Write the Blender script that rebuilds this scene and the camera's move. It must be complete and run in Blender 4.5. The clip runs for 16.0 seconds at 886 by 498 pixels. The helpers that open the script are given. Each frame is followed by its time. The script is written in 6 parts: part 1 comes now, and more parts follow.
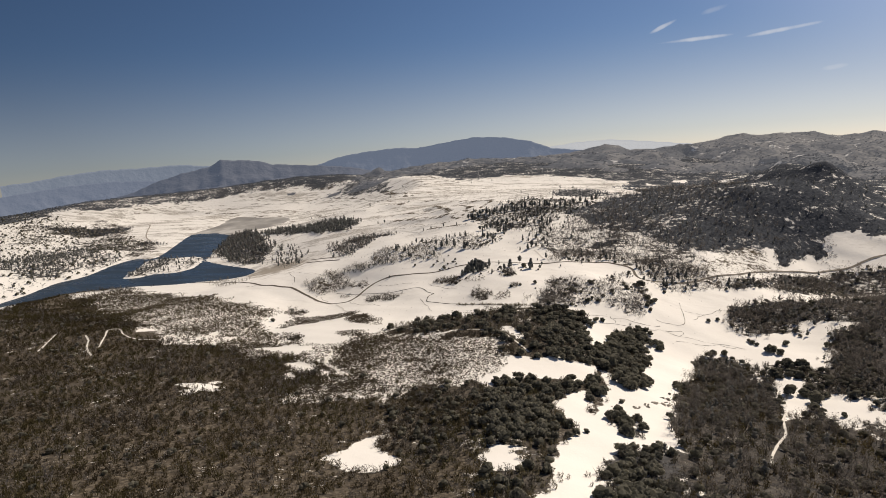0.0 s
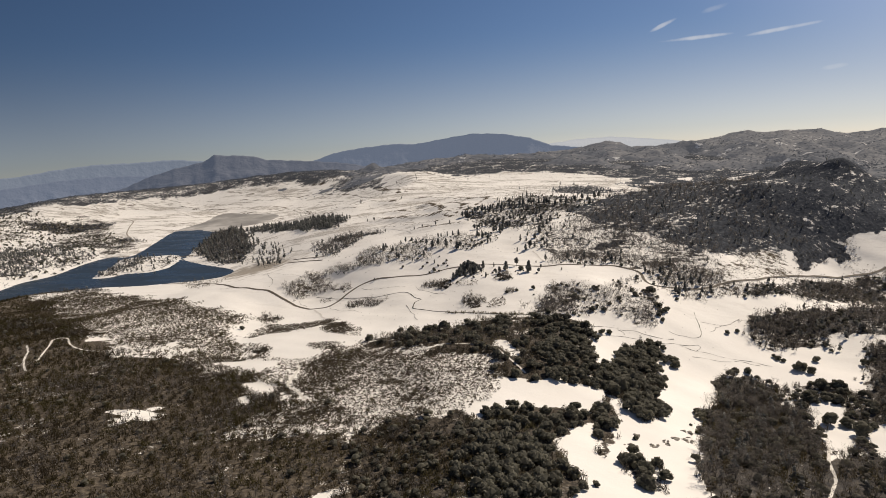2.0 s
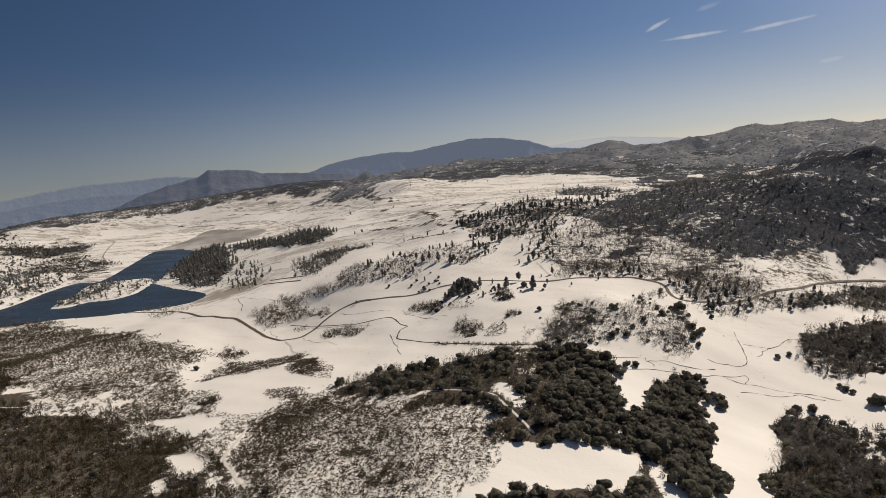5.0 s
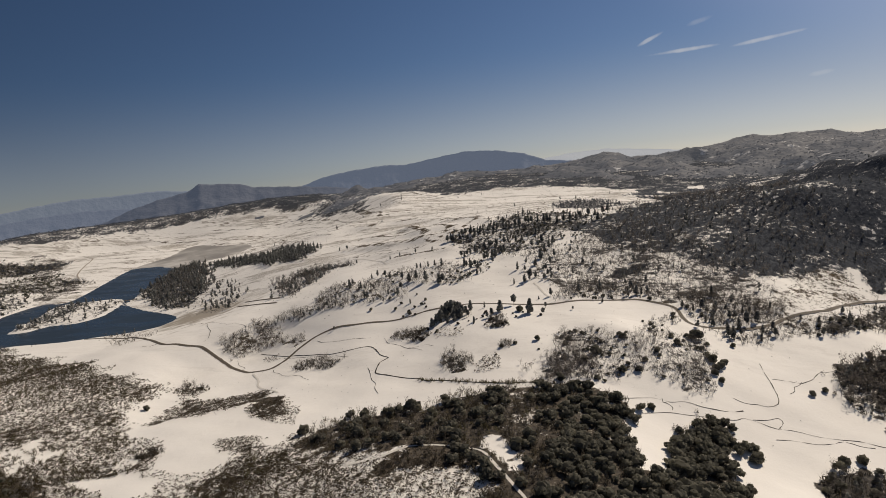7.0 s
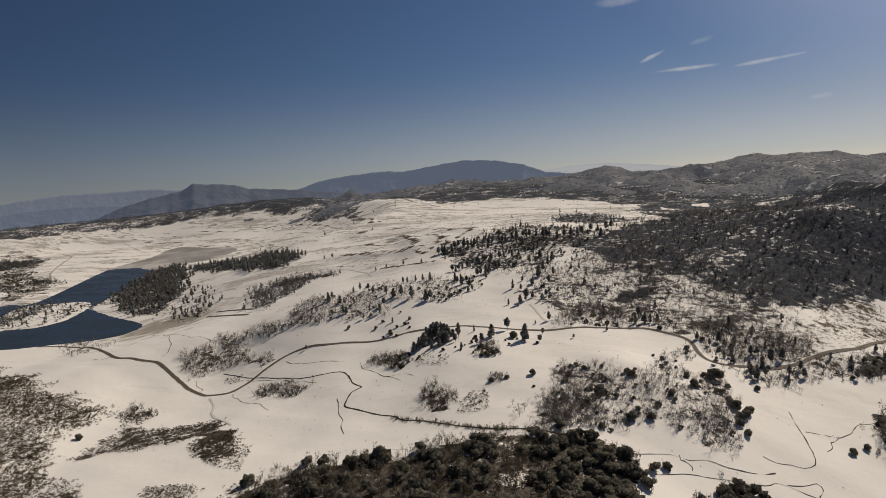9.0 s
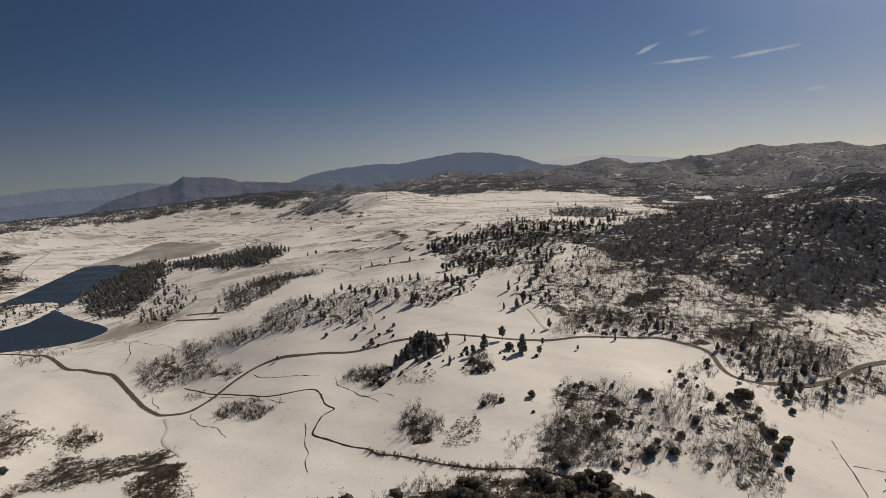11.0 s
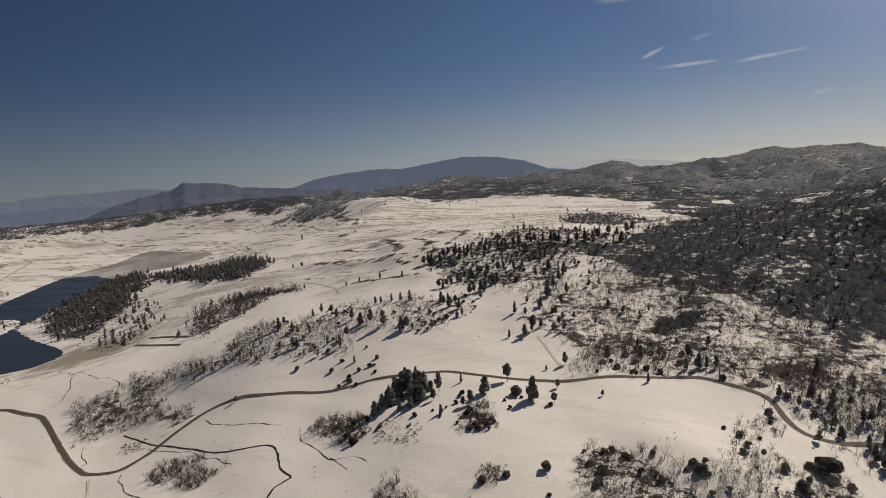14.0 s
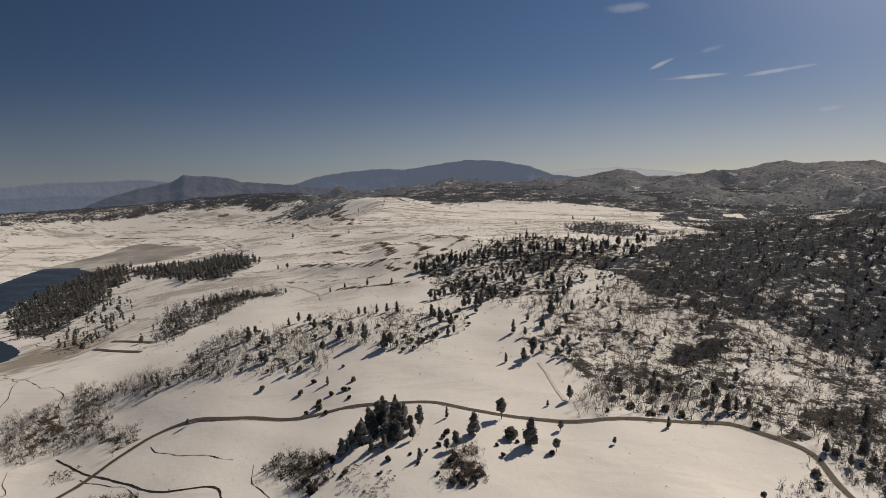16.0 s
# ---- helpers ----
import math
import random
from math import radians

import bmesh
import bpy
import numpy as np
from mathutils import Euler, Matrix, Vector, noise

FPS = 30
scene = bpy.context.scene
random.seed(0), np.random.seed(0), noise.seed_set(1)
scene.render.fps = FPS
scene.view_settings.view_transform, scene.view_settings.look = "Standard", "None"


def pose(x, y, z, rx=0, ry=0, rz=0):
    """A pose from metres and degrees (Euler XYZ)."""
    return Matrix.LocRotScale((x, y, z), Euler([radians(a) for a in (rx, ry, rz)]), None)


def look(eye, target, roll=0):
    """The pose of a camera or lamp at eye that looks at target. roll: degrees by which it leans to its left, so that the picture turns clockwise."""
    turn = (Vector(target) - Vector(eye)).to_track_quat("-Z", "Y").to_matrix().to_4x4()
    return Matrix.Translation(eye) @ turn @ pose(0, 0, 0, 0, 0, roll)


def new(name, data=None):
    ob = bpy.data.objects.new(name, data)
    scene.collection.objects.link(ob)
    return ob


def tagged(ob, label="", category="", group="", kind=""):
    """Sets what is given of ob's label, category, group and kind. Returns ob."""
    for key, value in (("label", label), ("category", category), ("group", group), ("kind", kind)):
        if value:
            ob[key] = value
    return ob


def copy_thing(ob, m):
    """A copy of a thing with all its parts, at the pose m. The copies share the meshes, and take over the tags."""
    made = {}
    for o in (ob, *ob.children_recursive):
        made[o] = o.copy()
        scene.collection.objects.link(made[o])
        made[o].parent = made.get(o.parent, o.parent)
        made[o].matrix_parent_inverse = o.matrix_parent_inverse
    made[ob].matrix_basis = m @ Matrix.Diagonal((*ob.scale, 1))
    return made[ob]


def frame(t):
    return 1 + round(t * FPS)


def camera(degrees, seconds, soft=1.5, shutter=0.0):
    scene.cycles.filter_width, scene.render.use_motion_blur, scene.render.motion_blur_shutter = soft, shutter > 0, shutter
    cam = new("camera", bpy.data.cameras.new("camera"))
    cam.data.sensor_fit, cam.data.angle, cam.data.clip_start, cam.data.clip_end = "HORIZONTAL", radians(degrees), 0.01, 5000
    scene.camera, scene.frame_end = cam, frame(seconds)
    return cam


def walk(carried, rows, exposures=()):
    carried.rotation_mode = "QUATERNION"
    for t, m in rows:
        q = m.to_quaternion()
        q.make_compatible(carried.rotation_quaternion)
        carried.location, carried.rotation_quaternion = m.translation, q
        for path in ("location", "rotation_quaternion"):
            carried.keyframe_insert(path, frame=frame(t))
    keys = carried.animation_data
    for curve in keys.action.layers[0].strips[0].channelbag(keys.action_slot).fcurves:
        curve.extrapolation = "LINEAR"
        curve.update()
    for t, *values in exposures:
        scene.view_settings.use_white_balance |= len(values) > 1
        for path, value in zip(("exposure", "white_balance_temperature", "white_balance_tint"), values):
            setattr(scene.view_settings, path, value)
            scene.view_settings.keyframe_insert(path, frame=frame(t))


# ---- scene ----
cam = camera(74.02, 16.0, 0.7)
EXPOSURE = [(0, 0.30, 6480, 10), (2, 0.26, 6480, 10), (4, 0.11, 6480, 10), (7, -0.04, 6480, 10), (9, -0.21, 6480, 10), (12, -0.29, 6480, 10), (16, -0.28, 6480, 10)]
# seconds, x, y, z, yaw, pitch, roll (degrees)
PATH = [
    (0.0, 0.00, 0.00, 204.90, 8.42, -10.42, -3.74),
    (0.5, 0.33, 17.48, 202.40, 8.32, -10.55, -3.62),
    (1.0, 0.63, 34.76, 200.04, 8.33, -10.68, -3.59),
    (1.5, 0.89, 51.86, 197.80, 8.35, -10.68, -3.54),
    (2.0, 1.13, 68.77, 195.69, 8.31, -10.68, -3.40),
    (2.5, 1.34, 85.49, 193.71, 8.18, -10.68, -3.31),
    (3.0, 1.52, 102.03, 191.83, 8.39, -10.39, -3.75),
    (3.5, 1.67, 118.40, 190.07, 8.31, -10.29, -3.67),
    (4.0, 1.80, 134.59, 188.40, 8.17, -10.04, -3.83),
    (4.2, 1.84, 141.01, 187.76, 8.25, -10.08, -4.19),
    (6.3, 2.08, 206.89, 181.91, 8.47, -9.70, -6.28),
    (6.5, 2.09, 213.01, 181.42, 8.35, -9.58, -6.20),
    (7.0, 2.08, 228.21, 180.26, 8.03, -8.73, -5.76),
    (7.5, 2.06, 243.26, 179.15, 8.17, -8.08, -5.52),
    (8.0, 2.02, 258.16, 178.10, 8.39, -7.91, -5.50),
    (8.5, 1.97, 272.90, 177.10, 8.07, -7.64, -5.03),
    (9.0, 1.90, 287.50, 176.15, 7.62, -7.93, -3.67),
    (9.2, 1.86, 293.30, 175.78, 7.54, -7.89, -3.31),
    (11.3, 1.42, 352.88, 172.20, 7.11, -8.69, -3.99),
    (11.5, 1.37, 358.43, 171.88, 7.22, -8.45, -4.54),
    (12.0, 1.23, 372.22, 171.08, 7.86, -8.29, -5.44),
    (12.5, 1.09, 385.88, 170.29, 7.82, -8.30, -5.11),
    (13.0, 0.94, 399.43, 169.50, 7.52, -8.05, -4.26),
    (13.5, 0.79, 412.85, 168.70, 7.37, -8.31, -3.72),
    (14.0, 0.64, 426.16, 167.89, 7.81, -8.13, -4.02),
    (14.5, 0.48, 439.35, 167.07, 8.05, -8.07, -3.37),
    (15.0, 0.32, 452.44, 166.22, 8.24, -7.71, -3.96),
    (15.5, 0.16, 465.42, 165.34, 8.65, -7.96, -3.35),
    (16.0, 0.00, 478.29, 164.43, 7.93, -7.87, -1.83),
]
walk(cam, [(t, pose(x, y, z, 90 + pitch, 0, yaw) @ pose(0, 0, 0, 0, 0, roll)) for t, x, y, z, yaw, pitch, roll in PATH],
     exposures=EXPOSURE)

# ---- light ----
SUN_EL, SUN_AZ = radians(37), radians(40)     # azimuth to the right of +y
sun_way = Vector((math.sin(SUN_AZ) * math.cos(SUN_EL), math.cos(SUN_AZ) * math.cos(SUN_EL), math.sin(SUN_EL)))
sun = new("sun", bpy.data.lights.new("sun", "SUN"))
sun.data.energy, sun.data.angle, sun.data.color = 3.85, radians(0.5), (1.0, 0.86, 0.69)
sun.matrix_world = look(sun_way * 1000, (0, 0, 0))
world = bpy.data.worlds.new("sky")
scene.world = world
world.use_nodes = True
wn = world.node_tree
sky = wn.nodes.new("ShaderNodeTexSky")
sky.sky_type, sky.sun_disc, sky.sun_elevation, sky.sun_rotation = "NISHITA", False, SUN_EL, SUN_AZ
sky.altitude, sky.air_density, sky.dust_density, sky.ozone_density = 1500, 1.0, 0.6, 1.6
coords = wn.nodes.new("ShaderNodeTexCoord")
lift = wn.nodes.new("ShaderNodeVectorMath")      # the haze hangs below eye level over the far low country
lift.operation = "ADD"
lift.inputs[1].default_value = (0, 0, 0.06)
steep = wn.nodes.new("ShaderNodeVectorMath")      # thin mountain air: the blue deepens quickly with height
steep.operation = "MULTIPLY"
steep.inputs[1].default_value = (1, 1, 1.5)
wn.links.new(coords.outputs["Generated"], steep.inputs[0])
wn.links.new(steep.outputs[0], lift.inputs[0])
wn.links.new(lift.outputs[0], sky.inputs["Vector"])

WISPS = [     # direction, half length and half width in degrees, slant, strength
    ((0.2117, 0.9667, 0.1468), 1.22, 0.2, 0.38, 0.80),
    ((0.2537, 0.9596, 0.1243), 3.19, 0.2, 0.01, 0.90),
    ((0.3596, 0.9254, 0.1223), 3.18, 0.2, 0.075, 0.80),
    ((0.2805, 0.9461, 0.1620), 1.19, 0.28, 0.200, 0.35),
    ((0.4246, 0.9030, 0.0651), 0.96, 0.22, 0.062, 0.30),
    ((0.1556, 0.9605, 0.2307), 2.37, 0.50, 0.023, 0.5),
]


def wisp(before, way, along, across, slant, strength):
    """One thin cirrus streak round a direction of the sky; along and across are its half sizes in degrees."""
    w = Vector(way).normalized()
    right = Vector((w.y, -w.x, 0)).normalized()
    up = right.cross(w)
    a = right * math.cos(slant) + up * math.sin(slant)
    b = up * math.cos(slant) - right * math.sin(slant)
    total = None
    for axis, half in ((a, along), (b, across)):
        d = wn.nodes.new("ShaderNodeVectorMath")
        d.operation, d.inputs[1].default_value = "DOT_PRODUCT", axis
        wn.links.new(coords.outputs["Generated"], d.inputs[0])
        m = wn.nodes.new("ShaderNodeMath")
        m.operation, m.inputs[1].default_value = "MULTIPLY", 1 / math.sin(radians(half))
        wn.links.new(d.outputs["Value"], m.inputs[0])
        s = wn.nodes.new("ShaderNodeMath")
        s.operation = "POWER"
        q = wn.nodes.new("ShaderNodeMath")
        q.operation = "ABSOLUTE"
        wn.links.new(m.outputs[0], q.inputs[0])
        s.inputs[1].default_value = 2
        wn.links.new(q.outputs[0], s.inputs[0])
        if total is None:
            total = s
        else:
            t = wn.nodes.new("ShaderNodeMath")
            wn.links.new(total.outputs[0], t.inputs[0])
            wn.links.new(s.outputs[0], t.inputs[1])
            total = t
    n = wn.nodes.new("ShaderNodeTexNoise")
    n.inputs["Scale"].default_value, n.inputs["Detail"].default_value = 38, 7
    wn.links.new(coords.outputs["Generated"], n.inputs["Vector"])
    e = wn.nodes.new("ShaderNodeMath")
    e.operation, e.inputs[1].default_value = "MULTIPLY_ADD", 1.6
    wn.links.new(n.outputs["Fac"], e.inputs[0])
    wn.links.new(total.outputs[0], e.inputs[2])
    r = wn.nodes.new("ShaderNodeMapRange")
    r.interpolation_type = "SMOOTHSTEP"
    for key, v in (("From Min", 0.55), ("From Max", 1.75), ("To Min", strength * 0.5), ("To Max", 0)):
        r.inputs[key].default_value = v
    wn.links.new(e.outputs[0], r.inputs["Value"])
    ahead = wn.nodes.new("ShaderNodeVectorMath")
    ahead.operation, ahead.inputs[1].default_value = "DOT_PRODUCT", w
    wn.links.new(coords.outputs["Generated"], ahead.inputs[0])
    front = wn.nodes.new("ShaderNodeMath")
    front.operation, front.use_clamp = "MULTIPLY", True
    wn.links.new(ahead.outputs["Value"], front.inputs[0])
    wn.links.new(r.outputs[0], front.inputs[1])
    mix = wn.nodes.new("ShaderNodeMix")
    mix.data_type = "RGBA"
    mix.inputs[7].default_value = (13.0, 12.6, 12.2, 1)
    wn.links.new(front.outputs[0], mix.inputs[0])
    wn.links.new(before, mix.inputs[6])
    return mix.outputs[2]


deep = wn.nodes.new("ShaderNodeHueSaturation")
apart = wn.nodes.new("ShaderNodeSeparateXYZ")
wn.links.new(coords.outputs["Generated"], apart.inputs[0])
grey = wn.nodes.new("ShaderNodeMapRange")            # grey haze along the horizon, clean blue above
grey.interpolation_type = "SMOOTHSTEP"
for key, v in (("From Min", -0.03), ("From Max", 0.17), ("To Min", 0.6), ("To Max", 1.12)):
    grey.inputs[key].default_value = v
wn.links.new(apart.outputs["Z"], grey.inputs["Value"])
pale = wn.nodes.new("ShaderNodeMapRange")            # unseen sky overhead is greyed so that shadows come out less blue
for key, v in (("From Min", 0.3), ("From Max", 0.6), ("To Min", 1.0), ("To Max", 0.72)):
    pale.inputs[key].default_value = v
wn.links.new(apart.outputs["Z"], pale.inputs["Value"])
tone = wn.nodes.new("ShaderNodeMath")
tone.operation = "MULTIPLY"
wn.links.new(grey.outputs[0], tone.inputs[0])
wn.links.new(pale.outputs[0], tone.inputs[1])
near_sun = wn.nodes.new("ShaderNodeVectorMath")      # the sky is deepest a quarter turn from the sun
near_sun.operation, near_sun.inputs[1].default_value = "DOT_PRODUCT", sun_way
wn.links.new(coords.outputs["Generated"], near_sun.inputs[0])
glare = wn.nodes.new("ShaderNodeMapRange")
for key, v in (("From Min", 0.15), ("From Max", 0.95), ("To Min", 0.72), ("To Max", 1.12)):
    glare.inputs[key].default_value = v
wn.links.new(near_sun.outputs["Value"], glare.inputs["Value"])
veil = wn.nodes.new("ShaderNodeMapRange")            # a white glow round the sun
veil.interpolation_type = "SMOOTHSTEP"
for key, v in (("From Min", 0.80), ("From Max", 1.0), ("To Min", 0.0), ("To Max", 1.0)):
    veil.inputs[key].default_value = v
wn.links.new(near_sun.outputs["Value"], veil.inputs["Value"])
for start, k, socket in ((glare, 0.55, "Value"), (tone, -0.6, "Saturation")):
    glow = wn.nodes.new("ShaderNodeMath")
    glow.operation, glow.inputs[1].default_value = "MULTIPLY_ADD", k
    wn.links.new(veil.outputs[0], glow.inputs[0])
    wn.links.new(start.outputs[0], glow.inputs[2])
    wn.links.new(glow.outputs[0], deep.inputs[socket])
wn.links.new(sky.outputs[0], deep.inputs["Color"])
cast = wn.nodes.new("ShaderNodeMix")
cast.data_type, cast.blend_type = "RGBA", "MULTIPLY"
cast.inputs[0].default_value = 1.0
cast.inputs[7].default_value = (1.015, 0.985, 1.008, 1)
wn.links.new(deep.outputs[0], cast.inputs[6])
low = wn.nodes.new("ShaderNodeMapRange")             # warm dust in the lowest air
low.interpolation_type = "SMOOTHSTEP"
for key, v in (("From Min", 0.0), ("From Max", 0.28), ("To Min", 1.0), ("To Max", 0.0)):
    low.inputs[key].default_value = v
wn.links.new(apart.outputs["Z"], low.inputs["Value"])
dusty = wn.nodes.new("ShaderNodeMix")
dusty.data_type, dusty.blend_type = "RGBA", "MULTIPLY"
dusty.inputs[7].default_value = (1.03, 0.95, 0.875, 1)
sunward = wn.nodes.new("ShaderNodeMapRange")
for key, v in (("From Min", 0.35), ("From Max", 0.8), ("To Min", 0.1), ("To Max", 1.0)):
    sunward.inputs[key].default_value = v
wn.links.new(near_sun.outputs["Value"], sunward.inputs["Value"])
both = wn.nodes.new("ShaderNodeMath")
both.operation = "MULTIPLY"
wn.links.new(low.outputs[0], both.inputs[0])
wn.links.new(sunward.outputs[0], both.inputs[1])
wn.links.new(both.outputs[0], dusty.inputs[0])
wn.links.new(cast.outputs[2], dusty.inputs[6])
air = dusty.outputs[2]
for way, along, across, slant, strength in WISPS:
    air = wisp(air, way, along, across, slant, strength)
wn.links.new(air, wn.nodes["Background"].inputs[0])
wn.nodes["Background"].inputs[1].default_value = 0.0525


# ---- materials ----
class Paint:
    """A node material with one Principled shader and short calls for the nodes that feed it."""

    def __init__(self, name, rough=0.8, metal=0.0, spec=0.3):
        self.m = bpy.data.materials.new(name)
        self.m.use_nodes = True
        self.t = self.m.node_tree
        self.b = self.t.nodes["Principled BSDF"]
        self.b.inputs["Roughness"].default_value = rough
        self.b.inputs["Metallic"].default_value = metal
        self.b.inputs["Specular IOR Level"].default_value = spec
        self.pos = self.add("ShaderNodeTexCoord").outputs["Object"]

    def add(self, kind, **put):
        n = self.t.nodes.new(kind)
        for k, v in put.items():
            n.inputs[k.replace("_", " ")].default_value = v
        return n

    def link(self, a, b):
        self.t.links.new(a, b)
        return self

    def noise(self, scale, detail=4, stretch=(1, 1, 1), rough=0.55):
        mp = self.add("ShaderNodeMapping", Scale=stretch)
        self.link(self.pos, mp.inputs["Vector"])
        n = self.add("ShaderNodeTexNoise", Scale=scale, Detail=detail, Roughness=rough)
        self.link(mp.outputs[0], n.inputs["Vector"])
        return n.outputs["Fac"]

    def ramp(self, fac, *stops):
        r = self.add("ShaderNodeValToRGB")
        e = r.color_ramp.elements
        while len(e) < len(stops):
            e.new(0.5)
        for x, (at, c) in zip(e, stops):
            x.position, x.color = at, (*c, 1)
        self.link(fac, r.inputs[0])
        return r.outputs[0]

    def math(self, op, a, b=0.0, c=0.0, clamp=False):
        n = self.add("ShaderNodeMath")
        n.operation, n.use_clamp = op, clamp
        for i, v in enumerate((a, b, c)):
            if isinstance(v, (int, float)):
                n.inputs[i].default_value = v
            else:
                self.link(v, n.inputs[i])
        return n.outputs[0]

    def step(self, v, lo, hi, a=0.0, b=1.0):
        n = self.add("ShaderNodeMapRange")
        n.interpolation_type = "SMOOTHSTEP"
        self.link(v, n.inputs["Value"])
        for k, x in (("From Min", lo), ("From Max", hi), ("To Min", a), ("To Max", b)):
            n.inputs[k].default_value = x
        return n.outputs[0]

    def mix(self, fac, a, b):
        n = self.add("ShaderNodeMix")
        n.data_type = "RGBA"
        for i, v in ((0, fac), (6, a), (7, b)):
            if isinstance(v, tuple):
                n.inputs[i].default_value = (*v, 1)
            elif isinstance(v, (int, float)):
                n.inputs[i].default_value = v
            else:
                self.link(v, n.inputs[i])
        return n.outputs[2]

    def attr(self, name):
        n = self.add("ShaderNodeAttribute")
        n.attribute_name = name
        return n.outputs["Fac"]

    def island(self):
        return self.add("ShaderNodeNewGeometry").outputs["Random Per Island"]

    def object_random(self):
        return self.add("ShaderNodeObjectInfo").outputs["Random"]

    def bump(self, h, strength=0.4, distance=0.2):
        n = self.add("ShaderNodeBump", Strength=strength, Distance=distance)
        self.link(h, n.inputs["Height"])
        self.link(n.outputs[0], self.b.inputs["Normal"])
        return self

    def done(self, colour):
        if isinstance(colour, tuple):
            self.b.inputs["Base Color"].default_value = (*colour, 1)
        else:
            self.link(colour, self.b.inputs["Base Color"])
        return self.m


def ground_paint():
    p = Paint("snow_and_litter", rough=0.75, spec=0.2)
    fine, mid, wide = p.noise(0.9, 5), p.noise(0.16, 5), p.noise(0.025, 4)
    grain = p.math("MULTIPLY_ADD", mid, 0.55, p.math("MULTIPLY", fine, 0.45))
    cover = p.math("ADD", p.attr("cover"), p.math("MULTIPLY_ADD", wide, 0.5, -0.25))
    bare = p.step(p.math("SUBTRACT", cover, grain), -0.04, 0.04)
    # grass that shows through on the open plain: thin dark lines along the hummocks, faint wider patches, single tufts
    streak = p.noise(0.013, 7, (0.4, 1.5, 1), 0.6)
    line = p.step(p.math("ABSOLUTE", p.math("SUBTRACT", streak, 0.5)), 0.006, 0.02, 1, 0)
    line = p.math("MULTIPLY", line, p.step(p.noise(0.008, 3), 0.42, 0.56))
    broad = p.math("MULTIPLY", p.step(streak, 0.53, 0.59), p.step(fine, 0.42, 0.56))
    speck = p.math("MULTIPLY", p.step(p.noise(0.33, 3), 0.62, 0.66), 0.75)
    thin = p.math("MULTIPLY", p.math("MAXIMUM", p.math("MAXIMUM", line, broad), speck), p.attr("plain"))
    snow = p.mix(wide, (0.85, 0.825, 0.785), (0.91, 0.895, 0.865))
    litter = p.ramp(p.noise(0.5, 5), (0.3, (0.04, 0.032, 0.023)), (0.5, (0.095, 0.076, 0.054)), (0.68, (0.2, 0.168, 0.125)))
    # blue-grey litter with the haze of far slopes mixed into its colour
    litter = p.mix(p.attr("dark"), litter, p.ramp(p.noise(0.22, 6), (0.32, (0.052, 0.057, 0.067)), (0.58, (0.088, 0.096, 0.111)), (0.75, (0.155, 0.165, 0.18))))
    grass = p.mix(fine, (0.10, 0.08, 0.06), (0.27, 0.23, 0.18))
    c = p.mix(thin, snow, grass)
    c = p.mix(p.attr("mud"), c, p.mix(fine, (0.16, 0.135, 0.105), (0.46, 0.41, 0.34)))
    c = p.mix(bare, c, litter)
    p.link(p.math("MULTIPLY_ADD", bare, -0.2, 0.2), p.b.inputs["Specular IOR Level"])
    p.bump(p.math("ADD", p.math("MULTIPLY", fine, 0.4), mid), 0.35, 0.6)
    return p.done(c)


def foliage_paint(name, dark, mid, light, rough=0.9, warm=None, thin=0.5, deep=None, through_leaf=1.0):
    """Leaves and twigs: each small piece has a tone of its own, each plant and stand another."""
    p = Paint(name, rough=rough, spec=0.03)
    c = p.ramp(p.island(), (0.0, dark), (0.55, mid), (1.0, light))
    if deep:       # stands of another, darker kind of shrub
        c = p.mix(p.step(p.noise(0.022, 5), 0.44, 0.58, 0, 0.8), c, p.ramp(p.island(), (0.0, dark), (1.0, deep)))
    if warm:
        c = p.mix(p.step(p.noise(0.03, 4), 0.42, 0.62, 0, 0.75), c, p.ramp(p.island(), (0.0, dark), (1.0, warm)))
    # light comes through thin leaves and sprays
    leaf, both = p.add("ShaderNodeBsdfTranslucent"), p.add("ShaderNodeMixShader")
    both.inputs[0].default_value = thin
    clear_tone = p.add("ShaderNodeHueSaturation", Value=through_leaf)      # leaves are paler against the light
    p.link(c, clear_tone.inputs["Color"])
    p.link(clear_tone.outputs[0], leaf.inputs["Color"]).link(p.b.outputs[0], both.inputs[1]).link(leaf.outputs[0], both.inputs[2])
    p.link(both.outputs[0], p.t.nodes["Material Output"].inputs["Surface"])
    return p.done(c)


def bark_paint(name, a, b):
    p = Paint(name, rough=0.9, spec=0.1)
    n = p.noise(6, 4, (1, 1, 0.2))
    p.bump(n, 0.5, 0.05)
    return p.done(p.mix(n, a, b))


def road_paint():
    p = Paint("worn_wet_asphalt", rough=0.75, spec=0.12)
    n = p.noise(0.7, 5)
    c = p.mix(n, (0.085, 0.073, 0.06), (0.15, 0.13, 0.108))
    c = p.mix(p.step(p.noise(0.12, 4), 0.5, 0.7, 0, 0.6), c, (0.16, 0.14, 0.115))
    p.bump(p.noise(5, 3), 0.2, 0.02)
    return p.done(c)


def shoulder_paint():
    p = Paint("dirty_snow_verge", rough=0.85, spec=0.2)
    c = p.mix(p.step(p.noise(0.5, 5), 0.42, 0.62), (0.5, 0.46, 0.41), (0.2, 0.165, 0.13))
    p.bump(p.noise(1.5, 4), 0.4, 0.2)
    return p.done(c)


